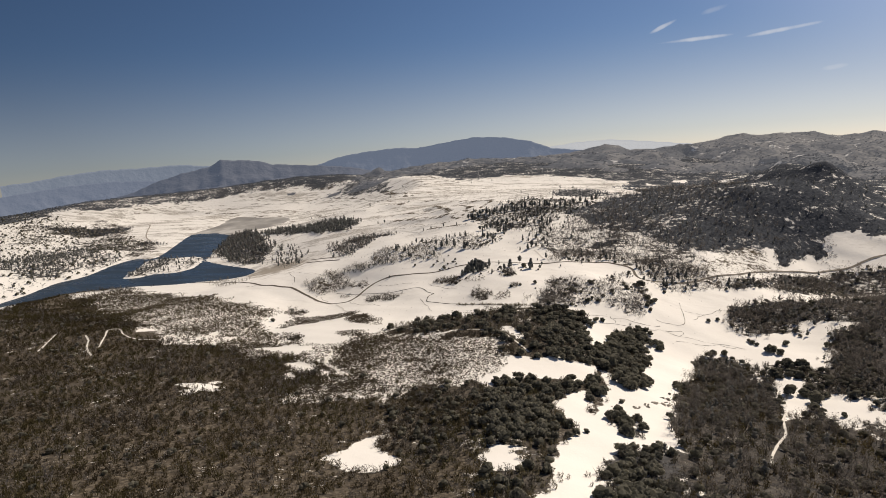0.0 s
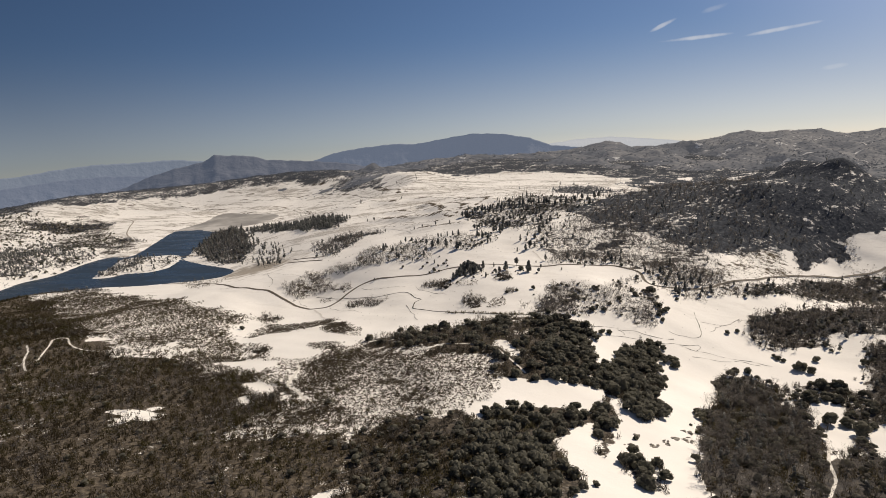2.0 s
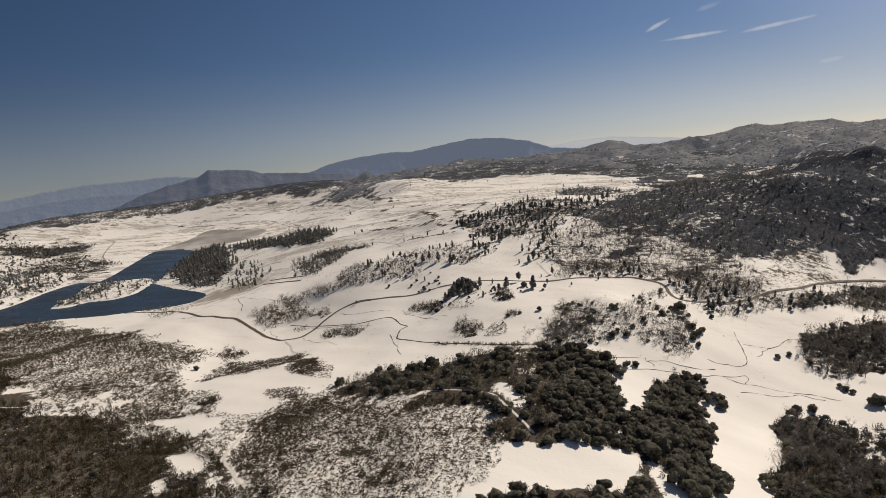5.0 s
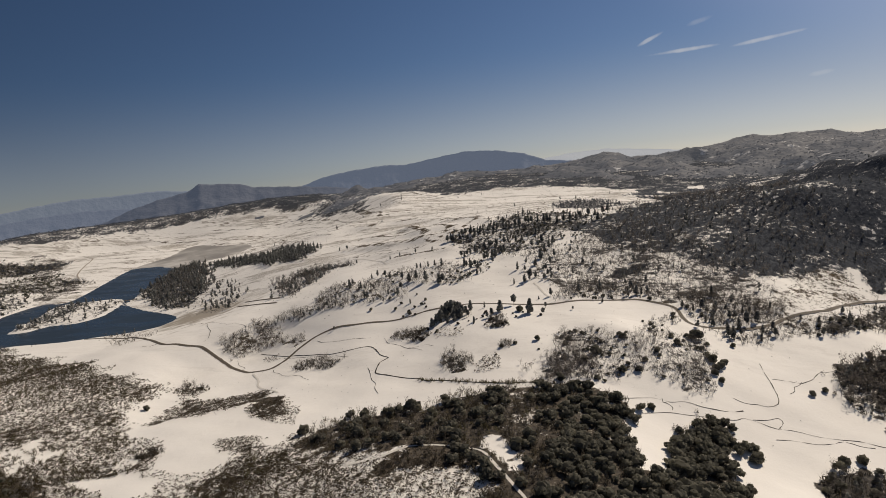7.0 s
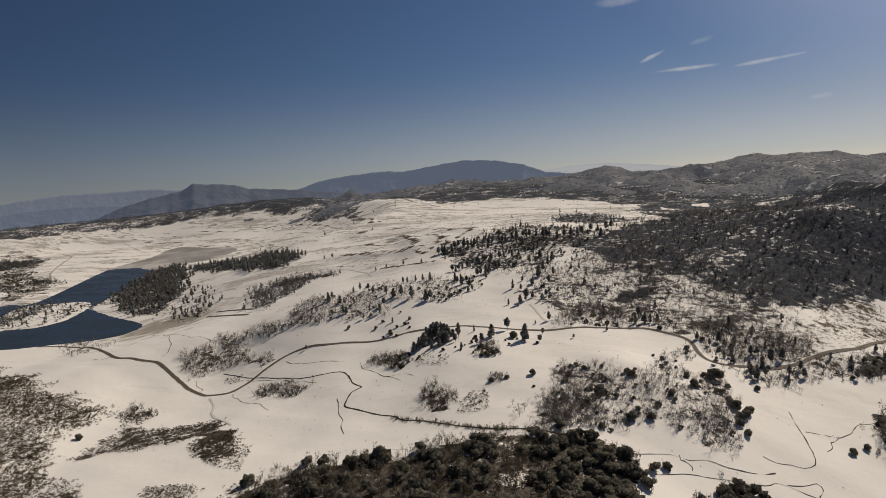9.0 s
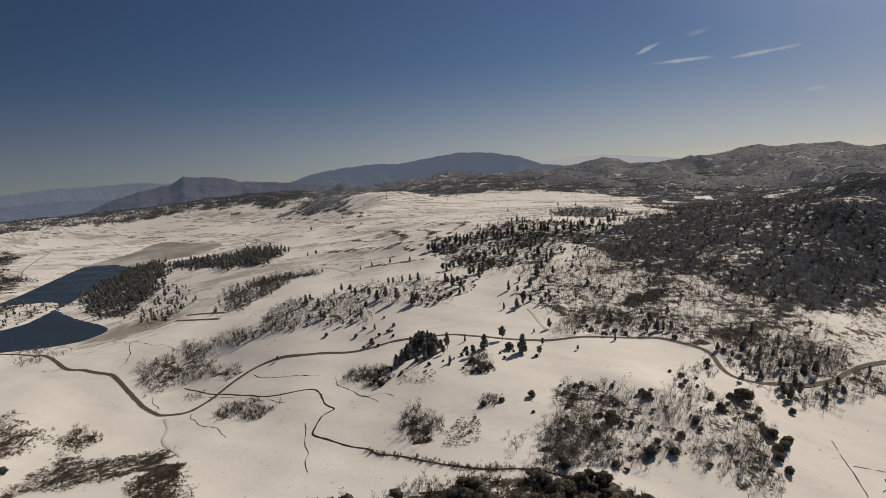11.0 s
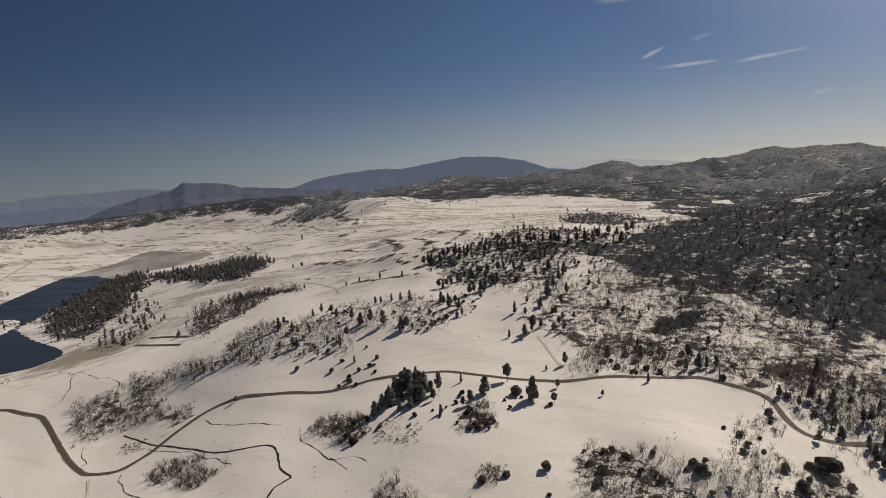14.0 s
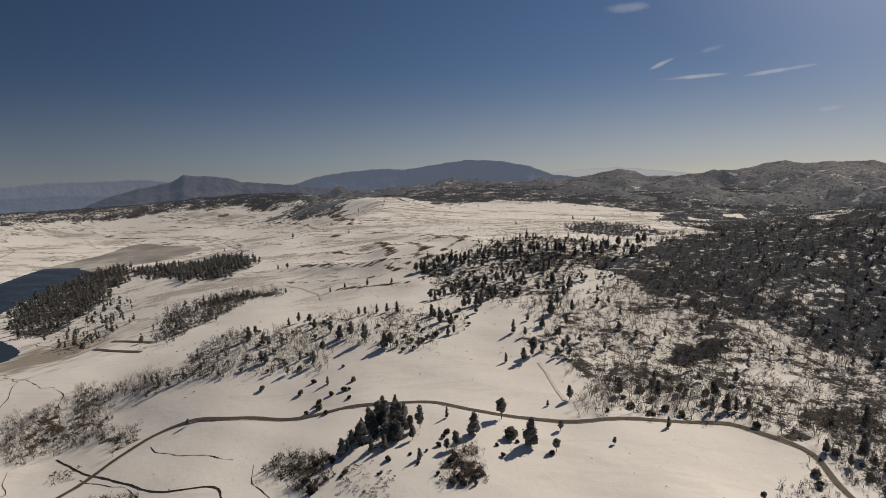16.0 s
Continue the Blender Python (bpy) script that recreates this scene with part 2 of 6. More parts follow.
def water_paint():
    p = Paint("cold_lake_water", rough=0.12, spec=0.22)
    n = p.noise(0.5, 4, (1, 0.4, 1))
    p.bump(n, 0.06, 0.3)
    p.link(p.step(p.noise(0.012, 4, (1, 2.5, 1)), 0.4, 0.62, 0.25, 0.42), p.b.inputs["Roughness"])
    return p.done(p.mix(p.noise(0.006, 3), (0.028, 0.042, 0.060), (0.040, 0.058, 0.080)))


def ice_paint():
    p = Paint("grey_lake_ice", rough=0.55, spec=0.35)
    n = p.noise(0.007, 6, (1.4, 1, 1), 0.6)
    p.bump(p.noise(0.4, 3), 0.1, 0.1)
    return p.done(p.ramp(n, (0.36, (0.25, 0.238, 0.22)), (0.5, (0.36, 0.345, 0.32)), (0.62, (0.58, 0.56, 0.53))))


def creek_paint():
    p = Paint("dark_creek_bank", rough=0.7, spec=0.1)
    return p.done(p.mix(p.noise(0.8, 4), (0.02, 0.019, 0.017), (0.075, 0.06, 0.045)))


def track_paint():
    p = Paint("trodden_snow", rough=0.8, spec=0.2)
    p.bump(p.noise(1.6, 4), 0.4, 0.15)
    return p.done(p.mix(p.noise(0.7, 5), (0.58, 0.55, 0.50), (0.84, 0.82, 0.78)))


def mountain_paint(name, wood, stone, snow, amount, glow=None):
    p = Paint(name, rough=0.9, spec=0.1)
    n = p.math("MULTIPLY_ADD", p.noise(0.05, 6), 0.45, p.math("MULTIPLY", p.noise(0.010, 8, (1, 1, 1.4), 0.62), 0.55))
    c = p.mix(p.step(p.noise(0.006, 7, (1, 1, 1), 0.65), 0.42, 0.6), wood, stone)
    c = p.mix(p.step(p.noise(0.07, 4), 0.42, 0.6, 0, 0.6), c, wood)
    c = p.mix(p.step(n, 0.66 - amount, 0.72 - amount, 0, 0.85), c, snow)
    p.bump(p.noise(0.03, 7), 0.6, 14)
    # emission lays the haze of distance over the far slopes
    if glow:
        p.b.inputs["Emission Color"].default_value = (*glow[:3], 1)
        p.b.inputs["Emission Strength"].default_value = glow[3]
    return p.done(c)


ground_m, road_m, verge_m, water_m, ice_m = ground_paint(), road_paint(), shoulder_paint(), water_paint(), ice_paint()
creek_m, track_m = creek_paint(), track_paint()
oak_m = foliage_paint("evergreen_oak_leaves", (0.12, 0.119, 0.103), (0.195, 0.19, 0.16), (0.262, 0.253, 0.207), thin=0.6, through_leaf=1.7)
pine_m = foliage_paint("pine_needles", (0.15, 0.154, 0.154), (0.235, 0.24, 0.232), (0.32, 0.32, 0.30), thin=0.55, through_leaf=1.5)
twig_m = foliage_paint("leafless_grey_twigs", (0.095, 0.086, 0.079), (0.175, 0.159, 0.147), (0.28, 0.257, 0.238))
brush_m = foliage_paint("brown_brush", (0.06, 0.051, 0.036), (0.132, 0.114, 0.077), (0.235, 0.202, 0.143), warm=(0.172, 0.162, 0.074))
shrub_m = foliage_paint("grey_brown_shrub_leaves", (0.07, 0.062, 0.053), (0.13, 0.116, 0.10), (0.21, 0.19, 0.165))
chaparral_m = foliage_paint("dark_olive_chaparral", (0.036, 0.029, 0.016), (0.083, 0.066, 0.036), (0.155, 0.126, 0.076), warm=(0.11, 0.10, 0.04), deep=(0.068, 0.056, 0.047))
scrub_m = foliage_paint("low_grey_scrub", (0.055, 0.045, 0.034), (0.10, 0.083, 0.062), (0.175, 0.148, 0.112))
# a little blue distance haze is mixed into this foliage tone
dark_m = foliage_paint("dark_hillside_wood", (0.066, 0.071, 0.083), (0.117, 0.125, 0.142), (0.195, 0.206, 0.225), thin=0.5, deep=(0.098, 0.104, 0.118))
# wood farther off, with more pale blue haze painted into its colours
far_tree_m = foliage_paint("hazed_far_wood", (0.09, 0.10, 0.122), (0.148, 0.163, 0.193), (0.22, 0.238, 0.27))
wood_m = foliage_paint("dark_brown_wood", (0.04, 0.036, 0.03), (0.073, 0.065, 0.053), (0.135, 0.12, 0.096))
bark_m = bark_paint("rough_bark", (0.05, 0.04, 0.032), (0.13, 0.105, 0.08))
pale_bark_m = bark_paint("grey_bark", (0.085, 0.076, 0.068), (0.19, 0.17, 0.15))
# distance haze painted in: blue-grey base tones and glow grow paler farther off
ridge_m = mountain_paint("hazed_wooded_ridge", (0.05, 0.053, 0.062), (0.15, 0.145, 0.14), (0.58, 0.57, 0.555), 0.088, (0.28, 0.29, 0.325, 0.19))
massif_m = mountain_paint("hazed_massif", (0.06, 0.063, 0.075), (0.085, 0.088, 0.10), (0.3, 0.295, 0.3), 0.0, (0.20, 0.24, 0.33, 0.28))
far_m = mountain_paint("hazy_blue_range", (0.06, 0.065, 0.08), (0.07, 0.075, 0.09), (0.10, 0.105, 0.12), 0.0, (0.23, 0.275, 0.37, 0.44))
veil_m = mountain_paint("hazed_pale_range", (0.08, 0.09, 0.11), (0.09, 0.10, 0.12), (0.1, 0.11, 0.13), 0.0, (0.31, 0.36, 0.45, 0.40))
pale_m = mountain_paint("hazed_hills_near_the_sun", (0.3, 0.3, 0.3), (0.32, 0.32, 0.32), (0.34, 0.34, 0.34), 0.0, (0.47, 0.47, 0.475, 0.80))
rock_m = bark_paint("weathered_granite", (0.24, 0.22, 0.19), (0.42, 0.39, 0.35))

# ---- hills: x, y, radius, height ----
CONES = [
    (578, 1246, 92, 79.0), (532, 1365, 75, 52.4), (620, 1190, 60, -3.0), (480, 1170, 90, -1.4),
]
HILLS_NEAR = [
    (-150, 0, 320, 60.4), (-400, 150, 300, -14.4), (-230, 330, 170, -1.0), (-120, 280, 120, -10.5),
    (-450, 520, 140, -0.4), (-800, 500, 300, 14.4), (-100, 480, 140, 11.1), (40, 440, 110, -5.1),
    (200, 450, 150, -29.2), (500, 150, 300, 2.6), (250, 250, 170, -18.7), (600, -150, 350, 52.7),
    (-500, -200, 400, 101.6), (-1300, 400, 350, 27.6), (1200, 300, 450, 18.7), (110, 545, 80, -21.4),
]
HILLS_MID = [
    (500, 600, 220, -19.3), (-250, 640, 160, -18.4), (-90, 600, 110, -9.6), (-40, 660, 110, 12.5),
    (130, 640, 100, 12.4), (250, 650, 120, -22.7), (-100, 760, 120, 4.5), (30, 760, 130, 7.8),
    (140, 780, 110, -1.4), (340, 900, 110, 20.1), (430, 850, 130, -47.9), (-330, 930, 140, 3.1),
    (-120, 880, 150, 12.4), (80, 900, 160, 10.7), (-480, 980, 130, -16.4), (250, 870, 80, -1.3),
    (-600, 780, 150, -33.2), (450, 960, 90, -0.5),
]
HILLS_FAR = [
    (310, 1050, 150, 9.1), (-660, 1080, 170, -27.0), (-850, 1450, 230, -36.8), (-640, 1330, 160, -16.0),
    (-330, 1160, 160, 17.2), (-60, 1120, 170, 36.1), (160, 1150, 200, 26.3), (330, 1200, 130, 11.4),
    (600, 1560, 170, 41.9), (800, 1150, 260, -17.6), (-1200, 1300, 300, -17.4), (-1100, 1800, 320, -42.2),
    (-500, 1700, 320, 42.1),
]
HILLS_FURTHER = [
    (0, 1600, 350, 8.0), (400, 1700, 250, 4.5), (900, 1800, 350, -6.7), (-800, 2300, 400, 44.4),
    (-100, 2300, 450, 74.1), (600, 2400, 400, 49.6), (-1700, 1300, 500, 18.9), (-1700, 2300, 600, 7.7),
    (0, 1400, 250, 24.1), (-250, 1450, 220, 10.1), (250, 1450, 200, 30.4), (450, 1080, 120, 34.4),
    (1300, 1300, 400, 35.8), (440, 1400, 100, -17.7),
]

HILLS_FIT = [
    (203, 630, 89, -9.6), (-519, 1839, 220, 21.3), (391, 1113, 142, 16.3), (23, 490, 80, 8.7), (-271, 743, 101, -10.1), (-84, 768, 104, -6.3), (-174, 458, 80, -8.2), (185, 960, 125, 7.2), (345, 773, 105, -13.9),
    (-185, 596, 85, 7.0), (102, 536, 80, 7.6), (-198, 906, 119, 5.9), (290, 1506, 185, -9.3), (-269, 1181, 149, -6.6), (232, 760, 103, 8.3), (92, 760, 103, -4.5), (222, 570, 82, -5.5),
]

# ---- the plan: outlines and lines on the ground, in metres ----
LAKE = [(-808, 716), (-817, 781), (-817, 824), (-832, 912), (-816, 961), (-833, 1062), (-825, 1122), (-783, 1126), (-845, 1311), (-879, 1404), (-902, 1496), (-907, 1628), (-947, 1767), (-934, 1828), (-837, 1766), (-782, 1770), (-721, 1707), (-701, 1612), (-712, 1532), (-744, 1468), (-750, 1383), (-709, 1276), (-678, 1180), (-651, 1114), (-635, 1072), (-576, 1026), (-519, 993), (-484, 969), (-475, 945), (-481, 917), (-503, 899), (-546, 885), (-588, 871), (-638, 869), (-679, 856), (-719, 842), (-750, 817), (-761, 786), (-793, 758), (-790, 698)]
ISLAND = [(-716, 931), (-734, 973), (-746, 1017), (-777, 1096), (-742, 1113), (-689, 1121), (-660, 1099), (-640, 1057), (-626, 1004), (-639, 969), (-678, 961), (-689, 936)]
ICE = [(-892, 1452), (-908, 1510), (-918, 1628), (-957, 1767), (-940, 1838), (-837, 1776), (-782, 1780), (-712, 1715), (-691, 1612), (-702, 1532), (-734, 1468), (-736, 1408), (-790, 1436), (-836, 1460)]
ROAD = [(-555, 879), (-521, 875), (-477, 860), (-446, 836), (-392, 789), (-366, 782), (-342, 777), (-325, 766), (-298, 744), (-270, 723), (-255, 715), (-237, 715), (-229, 728), (-221, 755), (-211, 771), (-195, 778), (-177, 779), (-154, 777), (-122, 772), (-97, 775), (-71, 776), (-46, 773), (-25, 761), (1, 756), (24, 755), (50, 760), (80, 764), (98, 765), (110, 757), (127, 746), (128, 725), (132, 715), (145, 711), (162, 715), (180, 720), (202, 733), (218, 747), (261, 773), (303, 808), (403, 867), (445, 881), (508, 908), (565, 903)]
CREEK = [(-265, 760), (-233, 743), (-199, 728), (-172, 714), (-159, 711), (-141, 711), (-133, 703), (-124, 686), (-115, 677), (-120, 670), (-120, 655), (-117, 644), (-105, 636), (-92, 628), (-80, 623), (-73, 616), (-63, 612), (-37, 598), (-18, 593), (1, 595), (20, 589), (34, 586)]
RILLS = []
RILLS.append([(33, 580), (54, 582), (73, 588), (91, 589), (108, 587), (129, 595)])
RILLS.append([(62, 568), (88, 577), (109, 580), (128, 586), (144, 584), (167, 584), (191, 586), (208, 581)])
RILLS.append([(164, 662), (163, 638), (155, 611), (142, 606), (127, 606)])
RILLS.append([(165, 643), (186, 647), (206, 663), (226, 675)])
RILLS.append([(186, 647), (178, 638), (170, 627)])
RILLS.append([(132, 588), (150, 595), (146, 585)])
RILLS.append([(79, 589), (81, 585), (83, 579)])
RILLS.append([(139, 572), (161, 577), (182, 582), (197, 580)])
RILLS.append([(-129, 663), (-117, 633), (-106, 603)])
RILLS.append([(-341, 789), (-339, 797), (-353, 822), (-366, 843), (-381, 854)])
RILLS.append([(-415, 879), (-385, 857), (-353, 840), (-333, 827), (-320, 827), (-303, 813), (-294, 802)])
RILLS.append([(-283, 746), (-270, 731), (-268, 725)])
RILLS.append([(-205, 759), (-162, 740), (-144, 735)])
RILLS.append([(-130, 729), (-121, 712), (-107, 697), (-92, 685), (-77, 679)])
RILLS.append([(-408, 783), (-394, 788)])
RILLS.append([(-231, 711), (-209, 688), (-177, 657)])
RILLS.append([(-232, 738), (-197, 723), (-169, 707), (-154, 696)])
RILLS.append([(-486, 988), (-425, 955), (-383, 935)])
RILLS.append([(-100, 691), (-86, 675)])
TRACKS = [
    [(-3, 453), (-9, 465), (-14, 474), (-21, 487), (-29, 501), (-46, 506), (-65, 506), (-78, 495), (-96, 492)],
    [(-177, 481), (-173, 461), (-169, 439), (-154, 419), (-143, 407), (-136, 402)],
    [(-460, 529), (-445, 514), (-430, 493), (-406, 469)],
    [(-420, 495), (-436, 525), (-450, 550), (-442, 556), (-424, 540), (-403, 533), (-379, 532), (-376, 549), (-343, 522)],
    [(-469, 477), (-483, 506), (-497, 532)],
    [(184, 435), (170, 405), (163, 384), (145, 353), (133, 330), (128, 316)],
    [(-248, 1056), (-219, 1031), (-194, 1001), (-180, 973)],
    [(8, 831), (13, 809), (20, 777)],
    [(-249, 707), (-236, 690), (-223, 665), (-193, 635)],
]
FAR_LANE = [(-940, 1345), (-1003, 1419), (-1086, 1546), (-1170, 1680), (-1255, 1750)]
ZONES = {}
ZONES["dense_left"] = [(-733, 637), (-693, 714), (-548, 634), (-427, 571), (-340, 516), (-274, 503), (-203, 433), (-166, 412), (-148, 399), (-170, 367), (-169, 345), (-130, 357), (-101, 367), (-70, 370), (-32, 366), (-27, 348), (-20, 287), (-26, 278), (-21, 256), (2, 229), (-64, 160), (-173, 134)]
ZONES["gap_a"] = [(-258, 381), (-238, 397), (-230, 375), (-245, 367)]
ZONES["gap_b"] = [(-101, 259), (-100, 276), (-95, 291), (-87, 277), (-69, 259), (-82, 245), (-95, 251)]
ZONES["scrub_a"] = [(-699, 761), (-660, 830), (-539, 795), (-379, 694), (-327, 681), (-322, 625), (-295, 598), (-255, 526), (-209, 451), (-276, 505), (-340, 516), (-427, 571), (-548, 634)]
ZONES["scrub_b"] = [(-177, 373), (-162, 412), (-172, 518), (-130, 508), (-79, 485), (-29, 478), (-6, 463), (-27, 412), (-55, 372), (-93, 370), (-118, 371), (-166, 348)]
ZONES["scrub_g"] = [(-364, 555), (-258, 532), (-180, 450), (-159, 515), (-124, 505), (-118, 371), (-172, 361), (-264, 455)]
ZONES["scrub_c"] = [(-308, 688), (-306, 694), (-273, 674), (-276, 655), (-293, 662)]
ZONES["scrub_d"] = [(-284, 600), (-292, 656), (-254, 650), (-205, 652), (-195, 633), (-217, 610), (-251, 605), (-275, 595)]
ZONES["scrub_o"] = [(-202, 599), (-209, 633), (-184, 625), (-168, 591), (-170, 571), (-189, 584)]
ZONES["scrub_p"] = [(-199, 549), (-184, 555), (-167, 546), (-154, 530), (-161, 522), (-180, 530)]
ZONES["scrub_e"] = [(-307, 674), (-305, 685), (-272, 674), (-283, 665)]
ZONES["scrub_f"] = [(-205, 601), (-194, 612), (-187, 627), (-165, 600), (-148, 565), (-158, 565), (-172, 570), (-188, 587)]
ZONES["oak_belt"] = [(-141, 527), (-120, 563), (-61, 566), (-23, 587), (36, 598), (61, 571), (46, 532), (72, 540), (100, 581), (114, 567), (81, 427), (67, 413), (65, 451), (41, 432), (8, 442), (-18, 442), (-25, 479), (-71, 502)]
ZONES["oak_west"] = [(-29, 386), (-10, 406), (22, 413), (51, 444), (56, 420), (39, 349), (13, 368), (14, 334), (27, 325), (19, 304), (3, 283), (-14, 288), (-38, 310)]
ZONES["oak_clump"] = [(46, 359), (57, 373), (68, 349), (61, 321), (44, 332)]
ZONES["oak_south"] = [(32, 284), (49, 307), (77, 311), (70, 252), (60, 200), (12, 185), (23, 229)]
ZONES["oak_southwest"] = [(-25, 270), (0, 260), (10, 256), (-5, 221), (-26, 222)]
ZONES["wood_east"] = [(124, 494), (147, 521), (183, 541), (193, 517), (178, 452), (191, 444), (172, 415), (194, 425), (212, 408), (223, 384), (253, 364), (168, 236), (50, 193), (81, 340), (107, 431)]
ZONES["oak_e1"] = [(207, 529), (245, 520), (221, 478), (197, 490)]
ZONES["oak_e2"] = [(189, 470), (207, 464), (209, 432), (198, 425), (191, 444)]
ZONES["strip_a"] = [(204, 634), (217, 669), (240, 692), (278, 698), (318, 724), (302, 675), (275, 621), (242, 621), (221, 614), (210, 623)]
ZONES["strip_b"] = [(293, 593), (338, 642), (406, 685), (418, 619), (293, 425), (262, 454), (253, 492)]
ZONES["wood_road"] = [(244, 742), (286, 777), (339, 822), (406, 862), (455, 877), (520, 884), (600, 884), (560, 800), (457, 798), (418, 805), (363, 767), (323, 757), (274, 738), (241, 723)]
ZONES["wood_low"] = [(221, 676), (253, 694), (290, 712), (327, 728), (402, 784), (450, 798), (540, 790), (418, 619), (361, 625), (320, 638), (290, 647), (211, 639)]
ZONES["wood_gap"] = [(349, 890), (391, 912), (437, 930), (435, 908), (408, 892), (407, 903), (395, 902), (371, 875), (350, 846), (339, 838), (343, 858)]
ZONES["shore_row"] = [(-785, 856), (-746, 868), (-712, 866), (-670, 856), (-650, 858), (-627, 844), (-651, 831), (-689, 830), (-740, 838)]
ZONES["shore_near"] = [(-678, 901), (-675, 923), (-642, 940), (-593, 940), (-541, 947), (-490, 891), (-542, 889), (-596, 890), (-614, 862)]
ZONES["island_west"] = [(-735, 968), (-746, 1017), (-777, 1096), (-742, 1110), (-715, 1095), (-700, 1040), (-690, 985), (-705, 950)]
ZONES["belt_fill"] = [(-172, 928), (-144, 929), (-111, 921), (-49, 931), (-41, 883), (-68, 855), (-99, 840), (-133, 857), (-167, 877)]
ZONES["hedge"] = [(-339, 1048), (-308, 1063), (-243, 1036), (-234, 1014), (-286, 1030), (-311, 1015)]
ZONES["road_bend"] = [(132, 773), (160, 797), (197, 782), (230, 770), (220, 730), (165, 724), (143, 723), (131, 744)]
ZONES["lane_end"] = [(-978, 1336), (-944, 1350), (-896, 1328), (-866, 1279), (-919, 1276)]
ZONES["brush_left"] = [(-800, 835), (-676, 789), (-580, 700), (-547, 672), (-448, 593), (-413, 550), (-473, 533), (-740, 690)]
ZONES["scrub_n"] = [(-777, 856), (-728, 862), (-627, 842), (-551, 805), (-464, 745), (-390, 715), (-342, 693), (-339, 655), (-373, 654), (-429, 684), (-543, 765), (-586, 756), (-658, 765), (-740, 790)]
ZONES["knoll"] = [(17, 659), (20, 675), (30, 682), (53, 678), (59, 667), (65, 659), (89, 674), (111, 674), (131, 679), (131, 664), (131, 652), (122, 630), (116, 616), (1, 595), (8, 610), (14, 633), (20, 648)]
ZONES["knoll_top"] = [(89, 679), (93, 700), (104, 717), (126, 738), (127, 718), (112, 695), (112, 679)]
ZONES["bush_road"] = [(-286, 746), (-301, 767), (-319, 782), (-313, 801), (-303, 809), (-287, 794), (-305, 829), (-288, 831), (-265, 807), (-246, 781), (-225, 781), (-216, 768), (-226, 761), (-254, 773), (-268, 764), (-280, 754)]
ZONES["bush_field"] = [(-211, 705), (-208, 717), (-198, 717), (-179, 709), (-158, 687), (-166, 685), (-171, 675), (-187, 689), (-202, 696)]
ZONES["bush_w"] = [(-305, 685), (-307, 695), (-282, 684), (-278, 676), (-290, 677)]
ZONES["bush_creek"] = [(-67, 644), (-64, 661), (-60, 662), (-54, 651), (-48, 646), (-41, 633), (-44, 622), (-49, 617), (-56, 622), (-63, 632)]
ZONES["pines_road"] = [(-89, 738), (-85, 757), (-81, 768), (-67, 771), (-55, 753), (-51, 733), (-57, 726), (-67, 719), (-79, 724)]
ZONES["bush_pines"] = [(-121, 725), (-118, 736), (-106, 734), (-91, 728), (-84, 704), (-90, 697), (-102, 710), (-112, 712)]
ZONES["belt_mid"] = [(-236, 846), (-240, 875), (-229, 888), (-221, 899), (-198, 899), (-163, 893), (-128, 835), (-127, 823), (-154, 825), (-194, 826)]
ZONES["belt_up"] = [(-94, 851), (-95, 882), (-88, 898), (-71, 888), (-58, 868), (-59, 843), (-77, 852)]
ZONES["grove"] = [(-612, 1085), (-675, 1167), (-707, 1232), (-735, 1325), (-789, 1423), (-790, 1450), (-766, 1470), (-740, 1478), (-662, 1381), (-602, 1291), (-599, 1238), (-518, 1124), (-504, 1070), (-490, 1026), (-504, 1013), (-523, 1008), (-552, 1024)]
ZONES["grove_strip"] = [(-679, 1404), (-667, 1423), (-604, 1387), (-520, 1338), (-471, 1327), (-421, 1307), (-387, 1275), (-354, 1205), (-363, 1174), (-351, 1127), (-394, 1146), (-465, 1196), (-551, 1277), (-649, 1365)]
ZONES["grove2"] = [(-307, 920), (-349, 994), (-367, 1038), (-338, 1030), (-332, 1048), (-306, 1057), (-280, 1049), (-266, 1003), (-270, 973), (-283, 943), (-284, 917), (-284, 894)]
ZONES["slope_pines"] = [(-104, 1028), (-15, 1145), (57, 1149), (122, 1122), (75, 1017), (40, 950), (1, 923), (-54, 951)]
ZONES["slope_bare"] = [(1, 923), (40, 950), (107, 1036), (170, 1047), (197, 958), (221, 899), (233, 838), (242, 807), (193, 721), (155, 718), (126, 719), (123, 757), (100, 783), (65, 792), (27, 801), (12, 835)]
ZONES["slope_dark"] = [(78, 1040), (175, 1214), (291, 1355), (460, 1580), (476, 1453), (364, 1022), (401, 975), (292, 815), (253, 825), (200, 807), (189, 843), (178, 904), (136, 918), (101, 939)]
ZONES["dark_oval"] = [(91, 855), (116, 877), (135, 878), (125, 857), (112, 848), (98, 835), (87, 839)]
ZONES["brow"] = [(215, 778), (264, 841), (304, 874), (324, 869), (334, 847), (343, 839), (325, 817), (245, 760), (185, 742)]
ZONES["far_left"] = [(-2657, 2466), (-2117, 2437), (-1767, 2550), (-1512, 2707), (-850, 2329), (-678, 2235), (-750, 2109), (-1207, 2244), (-1355, 2009), (-1672, 2029), (-1515, 1662), (-1646, 1516)]
ZONES["gap_c"] = [(455, 950), (484, 965), (505, 967), (515, 944), (460, 882), (445, 928)]
ZONES["gap_d"] = [(364, 863), (401, 901), (416, 899), (397, 869)]
ZONES["gap_g"] = [(-347, 539), (-338, 565), (-301, 544), (-308, 513)]
ZONES["gap_h"] = [(193, 487), (216, 485), (216, 455), (183, 424), (187, 443), (203, 455), (187, 464)]
